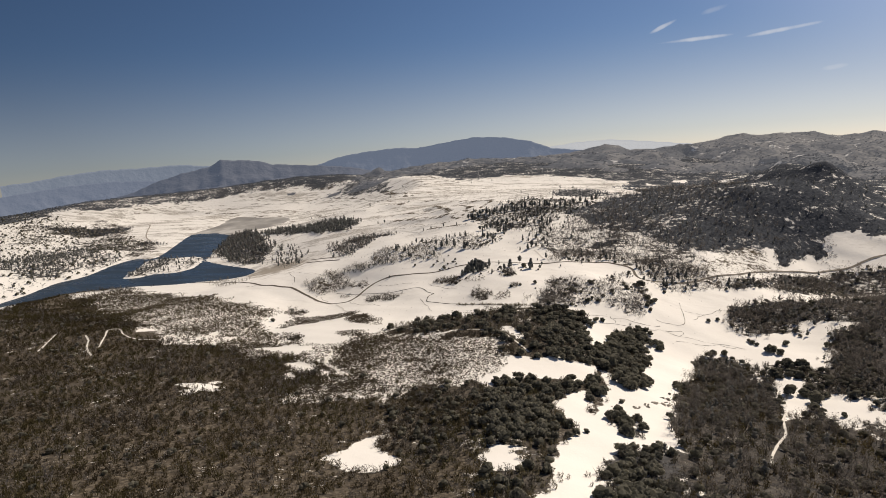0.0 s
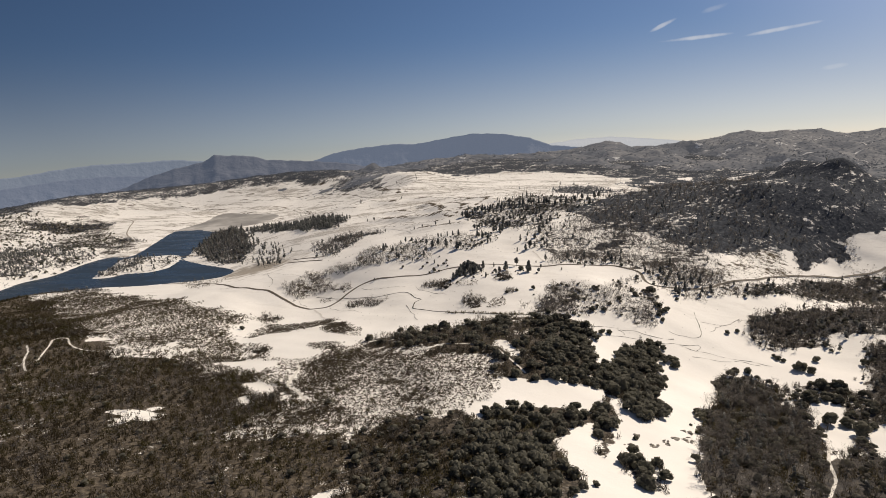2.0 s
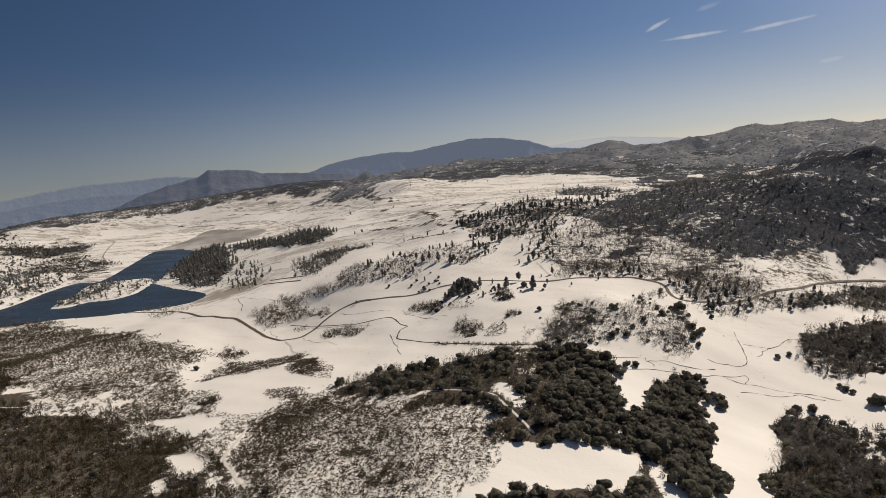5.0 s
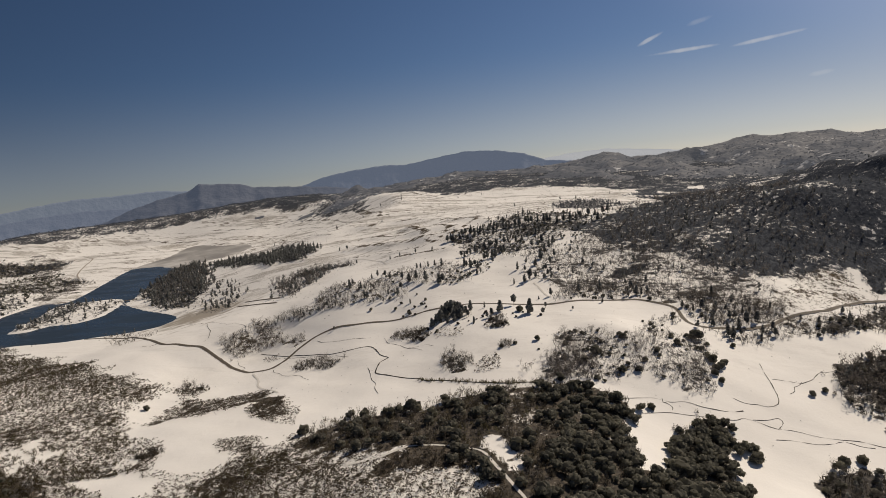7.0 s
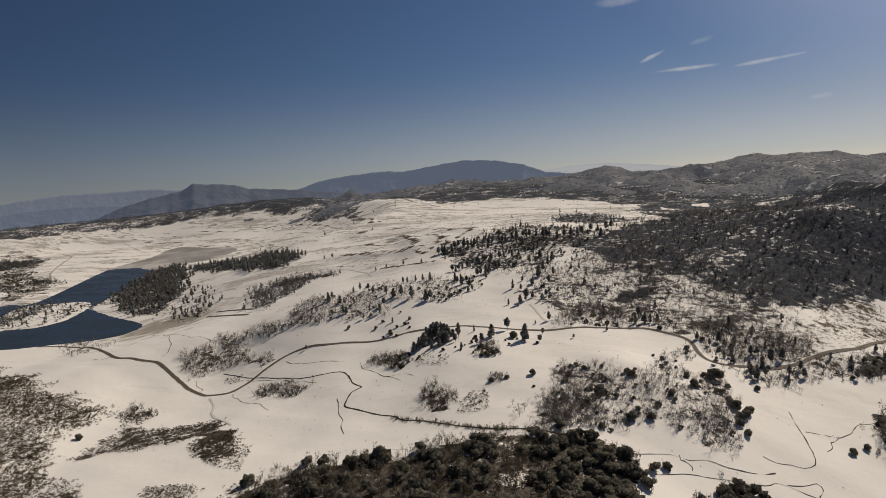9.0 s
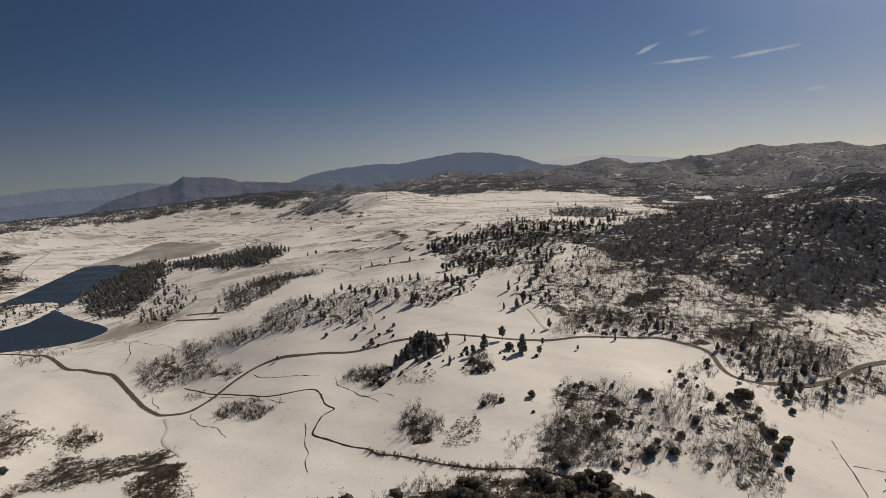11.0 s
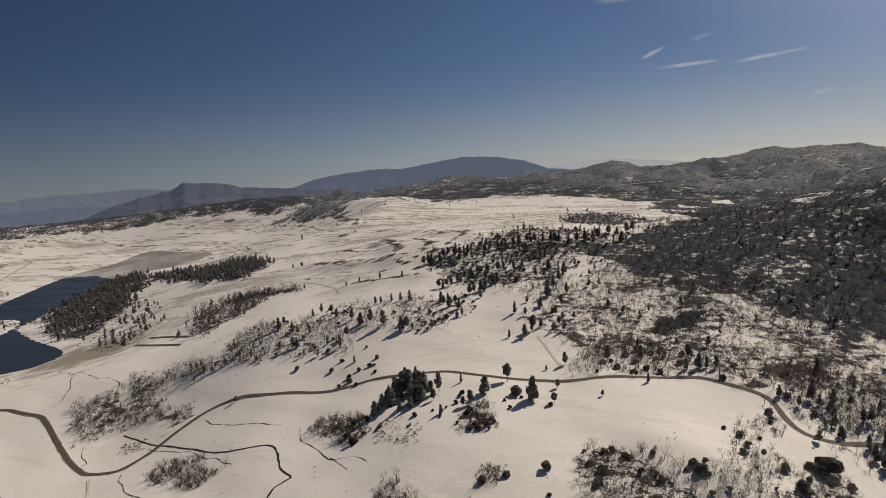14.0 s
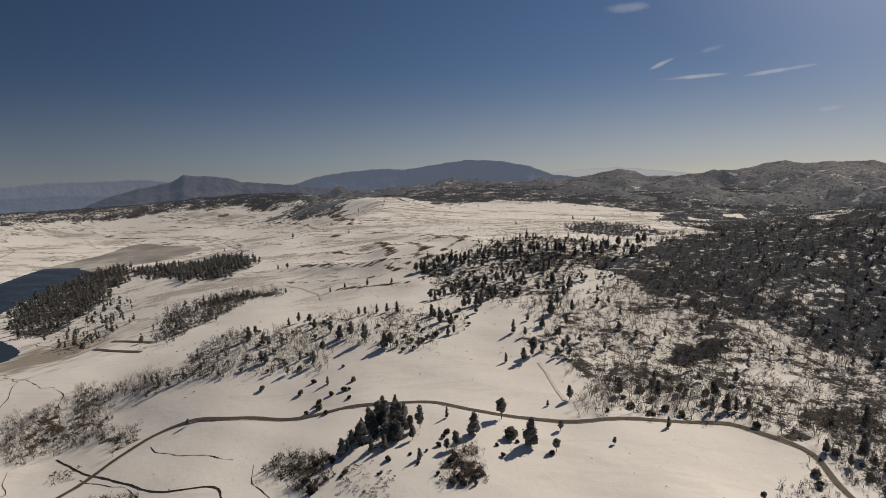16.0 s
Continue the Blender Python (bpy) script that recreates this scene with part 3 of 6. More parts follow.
ZONES["gap_i"] = [(210, 444), (247, 448), (241, 416), (212, 408)]
ZONES["far_hill"] = [(-660, 1965), (-663, 2055), (-658, 2179), (-641, 2258), (-506, 2039), (-485, 2133), (-437, 1885), (-467, 1864), (-553, 1937)]
ZONES["shore"] = [(-543, 891), (-510, 891), (-446, 858), (-431, 840), (-472, 855), (-435, 812), (-456, 816), (-501, 849)]
ZONES["left_bank"] = [(-2184, 2021), (-1719, 1843), (-1415, 1660), (-1214, 1546), (-968, 1346), (-881, 1296), (-823, 1084), (-820, 970), (-817, 853), (-841, 754)]
ZONES["scrub_h"] = [(-690, 784), (-595, 821), (-386, 710), (-320, 684), (-293, 601), (-233, 506), (-246, 489), (-293, 488), (-376, 573), (-428, 562), (-611, 697)]
ZONES["scrub_i"] = [(-168, 498), (-159, 523), (-106, 501), (-70, 457), (-47, 393), (-71, 348), (-117, 354), (-146, 332), (-170, 344), (-173, 381), (-140, 398), (-167, 449)]
ZONES["tongue"] = [(-352, 501), (-290, 487), (-241, 486), (-179, 447), (-138, 398), (-170, 376), (-167, 337), (-187, 327), (-257, 353), (-352, 440)]
ZONES["peak_low"] = [(222, 824), (278, 854), (325, 884), (353, 884), (348, 845), (376, 880), (397, 888), (434, 916), (443, 943), (476, 967), (505, 967), (607, 1157), (556, 1180), (429, 1099), (307, 985), (241, 891)]
ZONES["scrub_j"] = [(-153, 510), (-146, 549), (-99, 517), (-33, 497), (-15, 469), (-28, 424), (-55, 405), (-98, 469)]
ZONES["hum_f"] = [(53, 1327), (90, 1407), (145, 1356), (172, 1297), (199, 1237), (176, 1170), (122, 1167), (84, 1185), (61, 1214)]
ZONES["road_trees"] = [(23, 781), (47, 814), (83, 810), (107, 795), (128, 781), (122, 757), (98, 765), (54, 763), (24, 758)]
ZONES["knoll_e"] = [(92, 599), (100, 624), (116, 641), (120, 628), (117, 611), (104, 598)]
ZONES["road_east"] = [(150, 756), (190, 779), (207, 761), (238, 753), (290, 787), (254, 722), (214, 704), (176, 689), (150, 686), (138, 704)]
ZONES["left_near"] = [(-1409, 1713), (-1378, 1753), (-1255, 1700), (-1091, 1494), (-1028, 1400), (-904, 1316), (-813, 1186), (-820, 1104)]
ZONES["peak_dots"] = [(364, 901), (413, 943), (513, 984), (446, 856), (345, 832)]
ZONES["bush_n"] = [(-23, 653), (-19, 663), (-11, 662), (-8, 656), (-16, 649)]
ZONES["mix_south"] = [(-40, 374), (-6, 410), (20, 361), (14, 320), (13, 264), (2, 228), (-26, 221)]
ZONES["gap_j"] = [(-23, 277), (-13, 286), (-8, 272), (-18, 258)]
ZONES["wood_north"] = [(181, 538), (234, 547), (259, 520), (288, 501), (317, 463), (253, 364), (223, 384), (212, 408), (194, 425), (172, 415), (178, 452), (193, 517)]
ZONES["oak_big"] = [(72, 544), (97, 575), (114, 573), (102, 505), (86, 453), (88, 441), (71, 416), (61, 426), (50, 449)]
ZONES["grove_edge"] = [(-585, 1216), (-503, 1135), (-412, 1033), (-401, 996), (-385, 932), (-419, 946), (-481, 997), (-504, 1070)]
ZONES["belt_low"] = [(-279, 820), (-269, 830), (-262, 838), (-234, 836), (-219, 837), (-197, 833), (-192, 824), (-230, 825), (-240, 813), (-272, 817)]
ZONES["tuft"] = [(-257, 743), (-253, 751), (-241, 748), (-235, 739), (-244, 733)]
ZONES["scrub_k"] = [(-258, 565), (-213, 555), (-162, 526), (-129, 537), (-129, 489), (-145, 448), (-163, 421), (-208, 465)]
ZONES["dots_a"] = [(-11, 619), (-5, 629), (3, 630), (6, 616), (-5, 606)]
ZONES["bush_mid"] = [(-37, 702), (-31, 718), (-20, 724), (-16, 700), (-23, 694), (-33, 694)]
ZONES["dots_b"] = [(-85, 718), (-70, 716), (-50, 701), (-55, 684), (-77, 694)]
ZONES["dots_c"] = [(-38, 615), (-39, 629), (-32, 644), (-27, 645), (-21, 631), (-20, 617), (-28, 614)]
ZONES["left_pines"] = [(-1276, 1162), (-996, 1047), (-992, 1132), (-847, 976), (-869, 909), (-1035, 936)]
ROCK_SPOTS = [(60, 395), (76, 391), (83, 400), (89, 402), (68, 384), (54, 378), (93, 417)]
ZONES["bush_low"] = [(-242, 533), (-240, 539), (-235, 544), (-236, 551), (-227, 539), (-229, 528), (-233, 525)]
ZONES["scrub_l"] = [(-200, 549), (-191, 551), (-176, 553), (-168, 552), (-163, 524), (-178, 532), (-191, 543)]
ZONES["lens"] = [(-76, 480), (-74, 489), (-68, 496), (-52, 501), (-36, 495), (-32, 484), (-49, 481)]
ZONES["bank_trees"] = [(-937, 949), (-1067, 1107), (-1093, 1208), (-1126, 1303), (-874, 1126), (-836, 1107), (-840, 1032), (-852, 964), (-869, 921), (-898, 907)]
ZONES["bank_brush"] = [(-1492, 1516), (-1554, 1662), (-1468, 1630), (-1323, 1635), (-1194, 1587), (-1162, 1434), (-1288, 1463), (-1203, 1312), (-1259, 1275)]
ZONES["bank_row"] = [(-1434, 1570), (-1353, 1603), (-1197, 1653), (-1156, 1536), (-1192, 1449), (-1295, 1472)]
ZONES["bank_low"] = [(-1174, 1368), (-1119, 1442), (-895, 1316), (-880, 1262), (-921, 1221), (-995, 1193)]
SNOW = []      # open snow between the stands
SNOW.append([(183, 700), (247, 723), (302, 739), (339, 754), (332, 738), (291, 716), (254, 696), (226, 682), (203, 679)])
SNOW.append([(105, 548), (116, 546), (127, 541), (137, 536), (143, 524), (130, 485), (114, 464), (103, 425), (92, 385), (84, 367), (80, 344), (81, 325), (74, 314), (68, 318), (63, 327), (68, 347), (64, 364), (58, 375), (52, 377), (50, 390), (55, 405), (57, 428), (61, 436), (65, 427), (63, 409), (79, 423), (89, 442), (87, 461), (103, 508), (105, 537)])
SNOW.append([(30, 348), (44, 347), (43, 331), (53, 322), (59, 321), (48, 306), (40, 296), (30, 294), (26, 284), (22, 267), (3, 259), (10, 275), (14, 283), (20, 296), (24, 307), (26, 325)])
SNOW.append([(14, 358), (28, 390), (34, 399), (36, 376), (31, 350), (17, 337), (21, 351)])
SNOW.append([(-28, 270), (-19, 281), (-13, 276), (-8, 267), (-11, 256), (-23, 255), (-25, 265)])
SNOW.append([(-100, 260), (-97, 276), (-95, 289), (-90, 295), (-85, 275), (-72, 268), (-68, 258), (-79, 255), (-94, 255)])
SNOW.append([(-25, 406), (-17, 425), (4, 443), (15, 449), (38, 453), (49, 451), (43, 430), (34, 415), (20, 420), (6, 422), (0, 408), (-11, 402), (-19, 397)])
SNOW.append([(204, 504), (217, 505), (221, 496), (215, 479), (218, 474), (209, 455), (195, 436), (183, 437), (192, 458), (202, 463), (208, 484), (198, 486)])
SNOW.append([(214, 449), (229, 468), (237, 465), (233, 450), (249, 456), (231, 425), (217, 418), (219, 426), (210, 426), (213, 439)])
SNOW.append([(-284, 587), (-265, 605), (-230, 601), (-192, 578), (-159, 559), (-168, 552), (-187, 550), (-200, 545), (-170, 517), (-178, 505), (-192, 504), (-206, 510), (-218, 518), (-229, 547), (-252, 569), (-274, 573)])
SNOW.append([(-242, 508), (-235, 515), (-211, 501), (-205, 503), (-200, 484), (-205, 472), (-215, 477), (-235, 492), (-263, 502), (-256, 507)])
SNOW.append([(-308, 666), (-287, 653), (-284, 643), (-292, 609), (-294, 602), (-310, 619), (-306, 634)])
SNOW.append([(50, 545), (67, 559), (81, 556), (70, 531), (59, 506), (51, 503), (55, 522), (52, 534)])
SNOW.append([(180, 1337), (210, 1382), (228, 1329), (228, 1217), (205, 1216), (167, 1222)])
SNOW.append([(438, 1858), (476, 1859), (444, 1712), (433, 1801)])
SNOW.append([(350, 1791), (368, 1703), (352, 1661), (343, 1756)])
SNOW.append([(455, 950), (468, 961), (487, 968), (495, 946), (498, 919), (488, 899), (440, 901), (457, 920)])
SNOW.append([(350, 842), (379, 879), (410, 907), (406, 888), (418, 885), (377, 857)])
SNOW.append([(-205, 445), (-196, 448), (-182, 438), (-173, 422), (-180, 420), (-189, 425)])
SNOW.append([(-194, 411), (-190, 415), (-182, 408), (-181, 399)])
SNOW.append([(-164, 412), (-164, 419), (-156, 409), (-157, 404)])
SNOW.append([(-27, 513), (-20, 516), (-14, 502), (-6, 480), (-9, 478), (-18, 492), (-24, 503)])
STREAKS = []      # brown grass along the low hummocks of the plain
STREAKS.append([(-305, 1228), (-273, 1242), (-215, 1210), (-166, 1167)])
STREAKS.append([(-239, 1268), (-227, 1285), (-192, 1244), (-143, 1126)])
STREAKS.append([(-195, 1257), (-141, 1188), (-98, 1096)])
STREAKS.append([(-138, 1086), (-108, 1074), (-87, 1058)])
STREAKS.append([(-154, 1084), (-130, 1060), (-115, 1045)])
STREAKS.append([(-136, 1291), (-109, 1274), (-57, 1131)])
STREAKS.append([(-84, 1083), (-77, 1100), (-66, 1114), (-49, 1110)])
STREAKS.append([(-313, 1393), (-268, 1405), (-218, 1394), (-156, 1363)])
STREAKS.append([(-260, 1142), (-226, 1127), (-209, 1096)])
STREAKS.append([(-191, 1100), (-160, 1085), (-143, 1065)])
STREAKS.append([(-309, 1515), (-270, 1531), (-223, 1510)])
STREAKS.append([(-476, 1888), (-359, 1783), (-263, 1707), (-193, 1655)])
STREAKS.append([(-618, 1941), (-547, 1965), (-460, 1886), (-317, 1543), (-357, 1529)])
STREAKS.append([(-262, 1075), (-200, 1046), (-139, 1022)])
STREAKS.append([(-76, 1483), (-18, 1496), (60, 1513)])
STREAKS.append([(-173, 999), (-150, 996), (-106, 995)])
STREAKS.append([(-994, 1980), (-870, 1951), (-828, 1953)])
STREAKS.append([(-1191, 1949), (-1134, 1918), (-1084, 1922)])
STREAKS.append([(-706, 1782), (-446, 1421), (-381, 1365)])
STREAKS.append([(-1244, 1791), (-1175, 1789)])
STREAKS.append([(-915, 1741), (-868, 1792), (-744, 1763)])
STREAKS.append([(-284, 1182), (-239, 1161), (-189, 1090)])
STREAKS.append([(-652, 1865), (-602, 1843), (-549, 1789)])
STREAKS.append([(-739, 1812), (-670, 1768), (-458, 1420)])
STREAKS.append([(-155, 1332), (-136, 1340), (-107, 1224), (-84, 1178), (-66, 1118)])
STREAKS.append([(-180, 1264), (-156, 1269), (-108, 1092)])
STREAKS.append([(-139, 1060), (-121, 1066), (-96, 1054)])
STREAKS.append([(-179, 1081), (-151, 1061), (-123, 1032)])
STREAKS.append([(-272, 1157), (-246, 1143), (-217, 1100)])
STREAKS.append([(-756, 2015), (-684, 2019), (-613, 2022), (-533, 1997), (-382, 1693)])
STREAKS.append([(-771, 1964), (-709, 1989), (-619, 1938), (-519, 1841), (-365, 1532)])
STREAKS.append([(-869, 2099), (-790, 2096), (-711, 2089)])
STREAKS.append([(-438, 2116), (-388, 2139), (-293, 1914), (-201, 1810)])
STREAKS.append([(-535, 1412), (-490, 1393), (-422, 1342)])
STREAKS.append([(-220, 1312), (-182, 1225), (-149, 1117)])
STREAKS.append([(-261, 1234), (-227, 1255), (-208, 1258)])
STREAKS.append([(-1196, 1879), (-1153, 1882), (-1032, 1759), (-968, 1701)])
STREAKS.append([(-1113, 1905), (-1017, 1881), (-937, 1867)])
STREAKS.append([(-397, 1398), (-358, 1422), (-301, 1384)])
STREAKS.append([(-238, 1403), (-194, 1408), (-159, 1397)])
STREAKS.append([(58, 684), (64, 685)])
STREAKS.append([(118, 757), (124, 758)])
PINES_A = [(-103, 1026, 9.5), (-98, 1027, 9.5), (-95, 1029, 9.5), (-86, 1030, 9.5), (-83, 1036, 9.6), (-79, 1044, 9.7), (-71, 1046, 9.7), (-66, 1042, 9.6), (-62, 1046, 9.7), (-58, 1050, 9.7), (-55, 1057, 9.8), (-46, 1058, 9.8), (-40, 1055, 9.8), (-35, 1060, 9.8), (-26, 1059, 9.8), (-22, 1062, 9.9), (-18, 1063, 9.9), (-9, 1066, 9.9), (-3, 1069, 10.0), (6, 1074, 10.1), (10, 1072, 10.0), (14, 1074, 10.1), (23, 1078, 10.1), (32, 1079, 10.1), (36, 1072, 10.0), (40, 1072, 10.0), (50, 1063, 9.9), (60, 1080, 10.2), (69, 1083, 10.3), (78, 1089, 10.4), (85, 1096, 10.5), (98, 1108, 10.7), (108, 1112, 10.8)]
PINES_B = [(108, 1083, 10.4), (120, 1121, 11.0), (129, 1134, 11.2), (-90, 1014, 7.1), (-74, 1021, 7.7), (-65, 1024, 7.7), (-52, 1027, 8.3), (-39, 1027, 7.1), (-77, 947, 8.2), (-73, 945, 8.1), (-70, 950, 8.2), (-66, 952, 8.2), (-61, 964, 8.4), (-55, 969, 8.5), (-49, 977, 8.6), (-41, 981, 8.6), (-34, 984, 8.7), (-24, 985, 10.2), (-9, 991, 8.8), (-1, 999, 8.9), (7, 1007, 9.0), (18, 1018, 10.8), (23, 1028, 9.3), (-47, 925, 9.1), (-44, 932, 10.2), (-38, 936, 9.3), (-34, 934, 9.3), (-27, 948, 9.5), (-24, 955, 8.2), (-8, 876, 9.0), (0, 870, 6.5), (12, 886, 7.5), (23, 871, 7.3)]
PINES_C = [(29, 892, 7.7), (-62, 893, 10.3), (-70, 907, 8.0), (-57, 899, 7.8), (-49, 872, 6.1), (5, 843, 11.4), (11, 847, 6.9), (19, 837, 6.0), (24, 847, 6.9), (-19, 992, 8.3), (19, 910, 10.6), (25, 929, 11.0), (31, 948, 11.4), (37, 968, 9.9), (35, 917, 9.0), (24, 988, 10.3), (-37, 915, 7.1), (-110, 860, 12.9), (-122, 869, 12.1), (-130, 868, 9.1), (-140, 878, 8.3), (-93, 848, 9.6), (-89, 849, 9.6), (-61, 893, 9.3), (-53, 888, 9.2), (-67, 903, 7.4), (-53, 870, 5.9), (-136, 849, 7.9), (-137, 833, 8.6), (-158, 894, 7.5), (-167, 908, 7.7), (-177, 911, 7.8), (-183, 905, 6.7)]
PINES_D = [(-98, 913, 9.7), (-107, 917, 7.1), (-115, 917, 7.1), (-124, 915, 7.1), (-128, 911, 7.1), (-119, 807, 5.4), (-192, 775, 4.1), (-303, 1164, 6.6), (-287, 1155, 6.5), (-234, 1022, 6.1), (-179, 995, 5.1), (-167, 1002, 5.1), (-144, 998, 5.6), (-121, 998, 4.4), (-363, 1228, 10.8), (-58, 737, 11.3), (-51, 744, 9.9), (-31, 723, 7.2), (-24, 735, 10.4), (-12, 753, 10.1), (2, 728, 11.7), (13, 726, 6.5), (16, 746, 5.3), (-46, 714, 5.0), (11, 771, 3.2), (-1, 831, 11.0), (-12, 831, 6.4), (4, 840, 6.5), (-74, 742, 11.6), (-69, 746, 13.2), (-66, 752, 11.8), (-75, 757, 11.2), (-79, 735, 8.4)]
PINES_E = [(-78, 750, 10.2), (-82, 733, 6.8), (-59, 732, 10.4), (-65, 733, 9.8), (-83, 728, 5.3), (-39, 753, 5.4), (-35, 721, 5.8), (-20, 695, 2.7), (-26, 702, 4.8), (70, 791, 9.4), (101, 778, 10.1), (111, 779, 9.4), (67, 755, 6.3), (39, 734, 3.7), (169, 784, 9.9), (151, 751, 8.3), (134, 749, 7.3), (167, 732, 8.9), (169, 716, 10.3), (178, 724, 9.7), (189, 732, 8.3), (156, 701, 9.8), (158, 696, 9.8), (163, 753, 7.6), (211, 762, 7.2), (141, 742, 6.5)]
OAKS_A = [(125, 680, 11.8), (46, 640, 8.8), (130, 638, 8.3), (123, 628, 6.2), (152, 680, 5.1), (127, 646, 7.8), (60, 614, 7.7), (119, 682, 4.9), (-11, 656, 4.2), (-21, 653, 4.2), (6, 644, 2.3), (67, 668, 4.5), (52, 674, 3.2), (-7, 733, 8.1), (-115, 779, 5.1), (-161, 807, 4.7), (-133, 799, 4.5), (-105, 796, 4.4), (-103, 808, 4.0), (-61, 869, 5.9), (-25, 695, 4.0), (-18, 702, 3.4), (-61, 705, 2.1), (-78, 709, 3.2), (35, 677, 4.5), (40, 672, 4.5), (29, 661, 5.5), (131, 672, 4.1), (125, 650, 5.9), (89, 636, 4.2), (26, 652, 5.4), (-29, 695, 3.4), (138, 749, 4.9)]
OAKS_B = [(121, 730, 4.6), (-74, 565, 10.5), (-91, 563, 7.6), (-80, 567, 5.3), (-139, 547, 8.4), (134, 644, 8.3), (126, 636, 6.3), (125, 621, 5.3), (118, 545, 9.9), (218, 597, 6.5), (198, 640, 4.9), (186, 632, 5.7), (70, 576, 5.4), (110, 557, 6.2), (109, 565, 5.5), (-300, 629, 6.3), (226, 574, 12.5), (233, 568, 8.3), (249, 595, 8.7), (216, 601, 4.9), (221, 593, 4.9), (170, 560, 6.8), (181, 563, 8.0), (120, 556, 8.8), (101, 434, 2.2), (29, 319, 4.4), (202, 471, 12.5), (211, 469, 11.1), (214, 456, 12.5), (226, 465, 8.1), (244, 459, 9.2), (219, 426, 5.7), (226, 535, 12.5), (238, 534, 12.5), (59, 390, 3.9), (54, 326, 6.6)]
ZONES["wood_tip"] = [(113, 461), (129, 483), (143, 522), (141, 537), (157, 548), (179, 557), (195, 543), (184, 508), (197, 488), (175, 431), (95, 349), (80, 341), (85, 368), (102, 419)]
ZONES["wood_end"] = [(258, 530), (283, 585), (305, 615), (337, 624), (272, 481), (240, 465), (237, 487)]
ZONES["knoll_low"] = [(-1, 595), (5, 609), (13, 628), (22, 643), (45, 637), (47, 614), (47, 601)]
ZONES["far_foot"] = [(-1260, 2023), (-1178, 2110), (-1081, 2163), (-937, 2170), (-769, 2164), (-688, 2182), (-628, 2096), (-736, 2089), (-874, 2119), (-1042, 2098), (-1147, 2038), (-1203, 1993)]
BUSHES = [(-38, 732, 3.0), (-31, 715, 3.3), (-32, 710, 3.7), (-21, 699, 3.1), (-19, 705, 2.7), (-27, 699, 3.1), (-10, 717, 2.8), (-22, 703, 2.7), (-46, 710, 1.8), (-44, 721, 1.9), (-51, 718, 1.9), (-13, 725, 2.2), (11, 723, 3.3), (-88, 721, 4.0), (-96, 721, 3.5), (-86, 707, 2.8), (-96, 708, 3.9), (-90, 700, 5.1), (-79, 706, 2.3), (-62, 704, 1.6), (-102, 796, 2.5), (-129, 811, 3.9), (-108, 772, 3.5), (-121, 776, 3.0), (-117, 785, 4.3), (-112, 793, 3.7), (-99, 785, 3.0), (-115, 826, 3.0), (-39, 725, 2.9), (-37, 736, 3.5), (-4, 730, 1.9), (-60, 714, 3.3), (-36, 701, 2.2)]
ZONES["scrub_m"] = [(-168, 353), (-162, 370), (-154, 387), (-144, 400), (-122, 404), (-83, 358)]
ZONES["oak_mid"] = [(-99, 342), (-85, 370), (-65, 381), (-37, 392), (-27, 370), (-28, 327), (-27, 280), (-45, 258), (-67, 268), (-82, 306)]
PARKING = [[(-370, 948), (-342, 932), (-305, 911)], [(-370, 925), (-328, 898), (-300, 890)]]


# ---- the lie of the land ----
def sd(x, y, poly):
    """Signed distance of places to an outline: positive inside."""
    d, inside = np.full(x.shape, 1e18), np.zeros(x.shape, bool)
    n = len(poly)
    for i in range(n):
        (ax, ay), (bx, by) = poly[i], poly[(i + 1) % n]
        ex, ey = bx - ax, by - ay
        t = np.clip(((x - ax) * ex + (y - ay) * ey) / (ex * ex + ey * ey + 1e-9), 0, 1)
        d = np.minimum(d, (x - ax - t * ex) ** 2 + (y - ay - t * ey) ** 2)
        if ay != by:
            inside ^= ((ay > y) != (by > y)) & (x < (bx - ax) * (y - ay) / (by - ay) + ax)
    return np.where(inside, 1, -1) * np.sqrt(d)


def line_distance(x, y, line):
    d = np.full(x.shape, 1e18)
    for (ax, ay), (bx, by) in zip(line, line[1:]):
        ex, ey = bx - ax, by - ay
        t = np.clip(((x - ax) * ex + (y - ay) * ey) / (ex * ex + ey * ey + 1e-9), 0, 1)
        d = np.minimum(d, (x - ax - t * ex) ** 2 + (y - ay - t * ey) ** 2)
    return np.sqrt(d)


def smooth_line(points, gap=5.0):
    """A line through the points, rounded (Catmull-Rom), with a place every few metres."""
    p = np.array(points, float)
    p = np.vstack([2 * p[0] - p[1], p, 2 * p[-1] - p[-2]])
    out = []
    for i in range(1, len(p) - 2):
        a, b, c, d = p[i - 1:i + 3]
        n = max(2, int(np.hypot(*(c - b)) / gap))
        for t in np.arange(n) / n:
            out.append(0.5 * (2 * b + (c - a) * t + (2 * a - 5 * b + 4 * c - d) * t * t + (3 * b - a - 3 * c + d) * t ** 3))
    return np.array(out + [p[-2]])


waves = np.random.default_rng(5)
WAVES = [(waves.uniform(0, 2 * math.pi), 2 * math.pi / w, waves.uniform(0, 7), w) for w in (190, 140, 105, 83, 66, 54, 43, 35, 28, 23)]
LAKE_LINE = smooth_line(LAKE + LAKE[:1], 12.0)[:-1].tolist()
ISLAND_LINE = smooth_line(ISLAND + ISLAND[:1], 10.0)[:-1].tolist()


def rolling(x, y):
    z = 0.0
    for a, k, s, w in WAVES:
        z = z + w * 0.0105 * np.sin((x * math.cos(a) + y * math.sin(a)) * k + s + 0.6 * np.sin(y * k * 0.37 + s))
    return z


patches = np.random.default_rng(9)
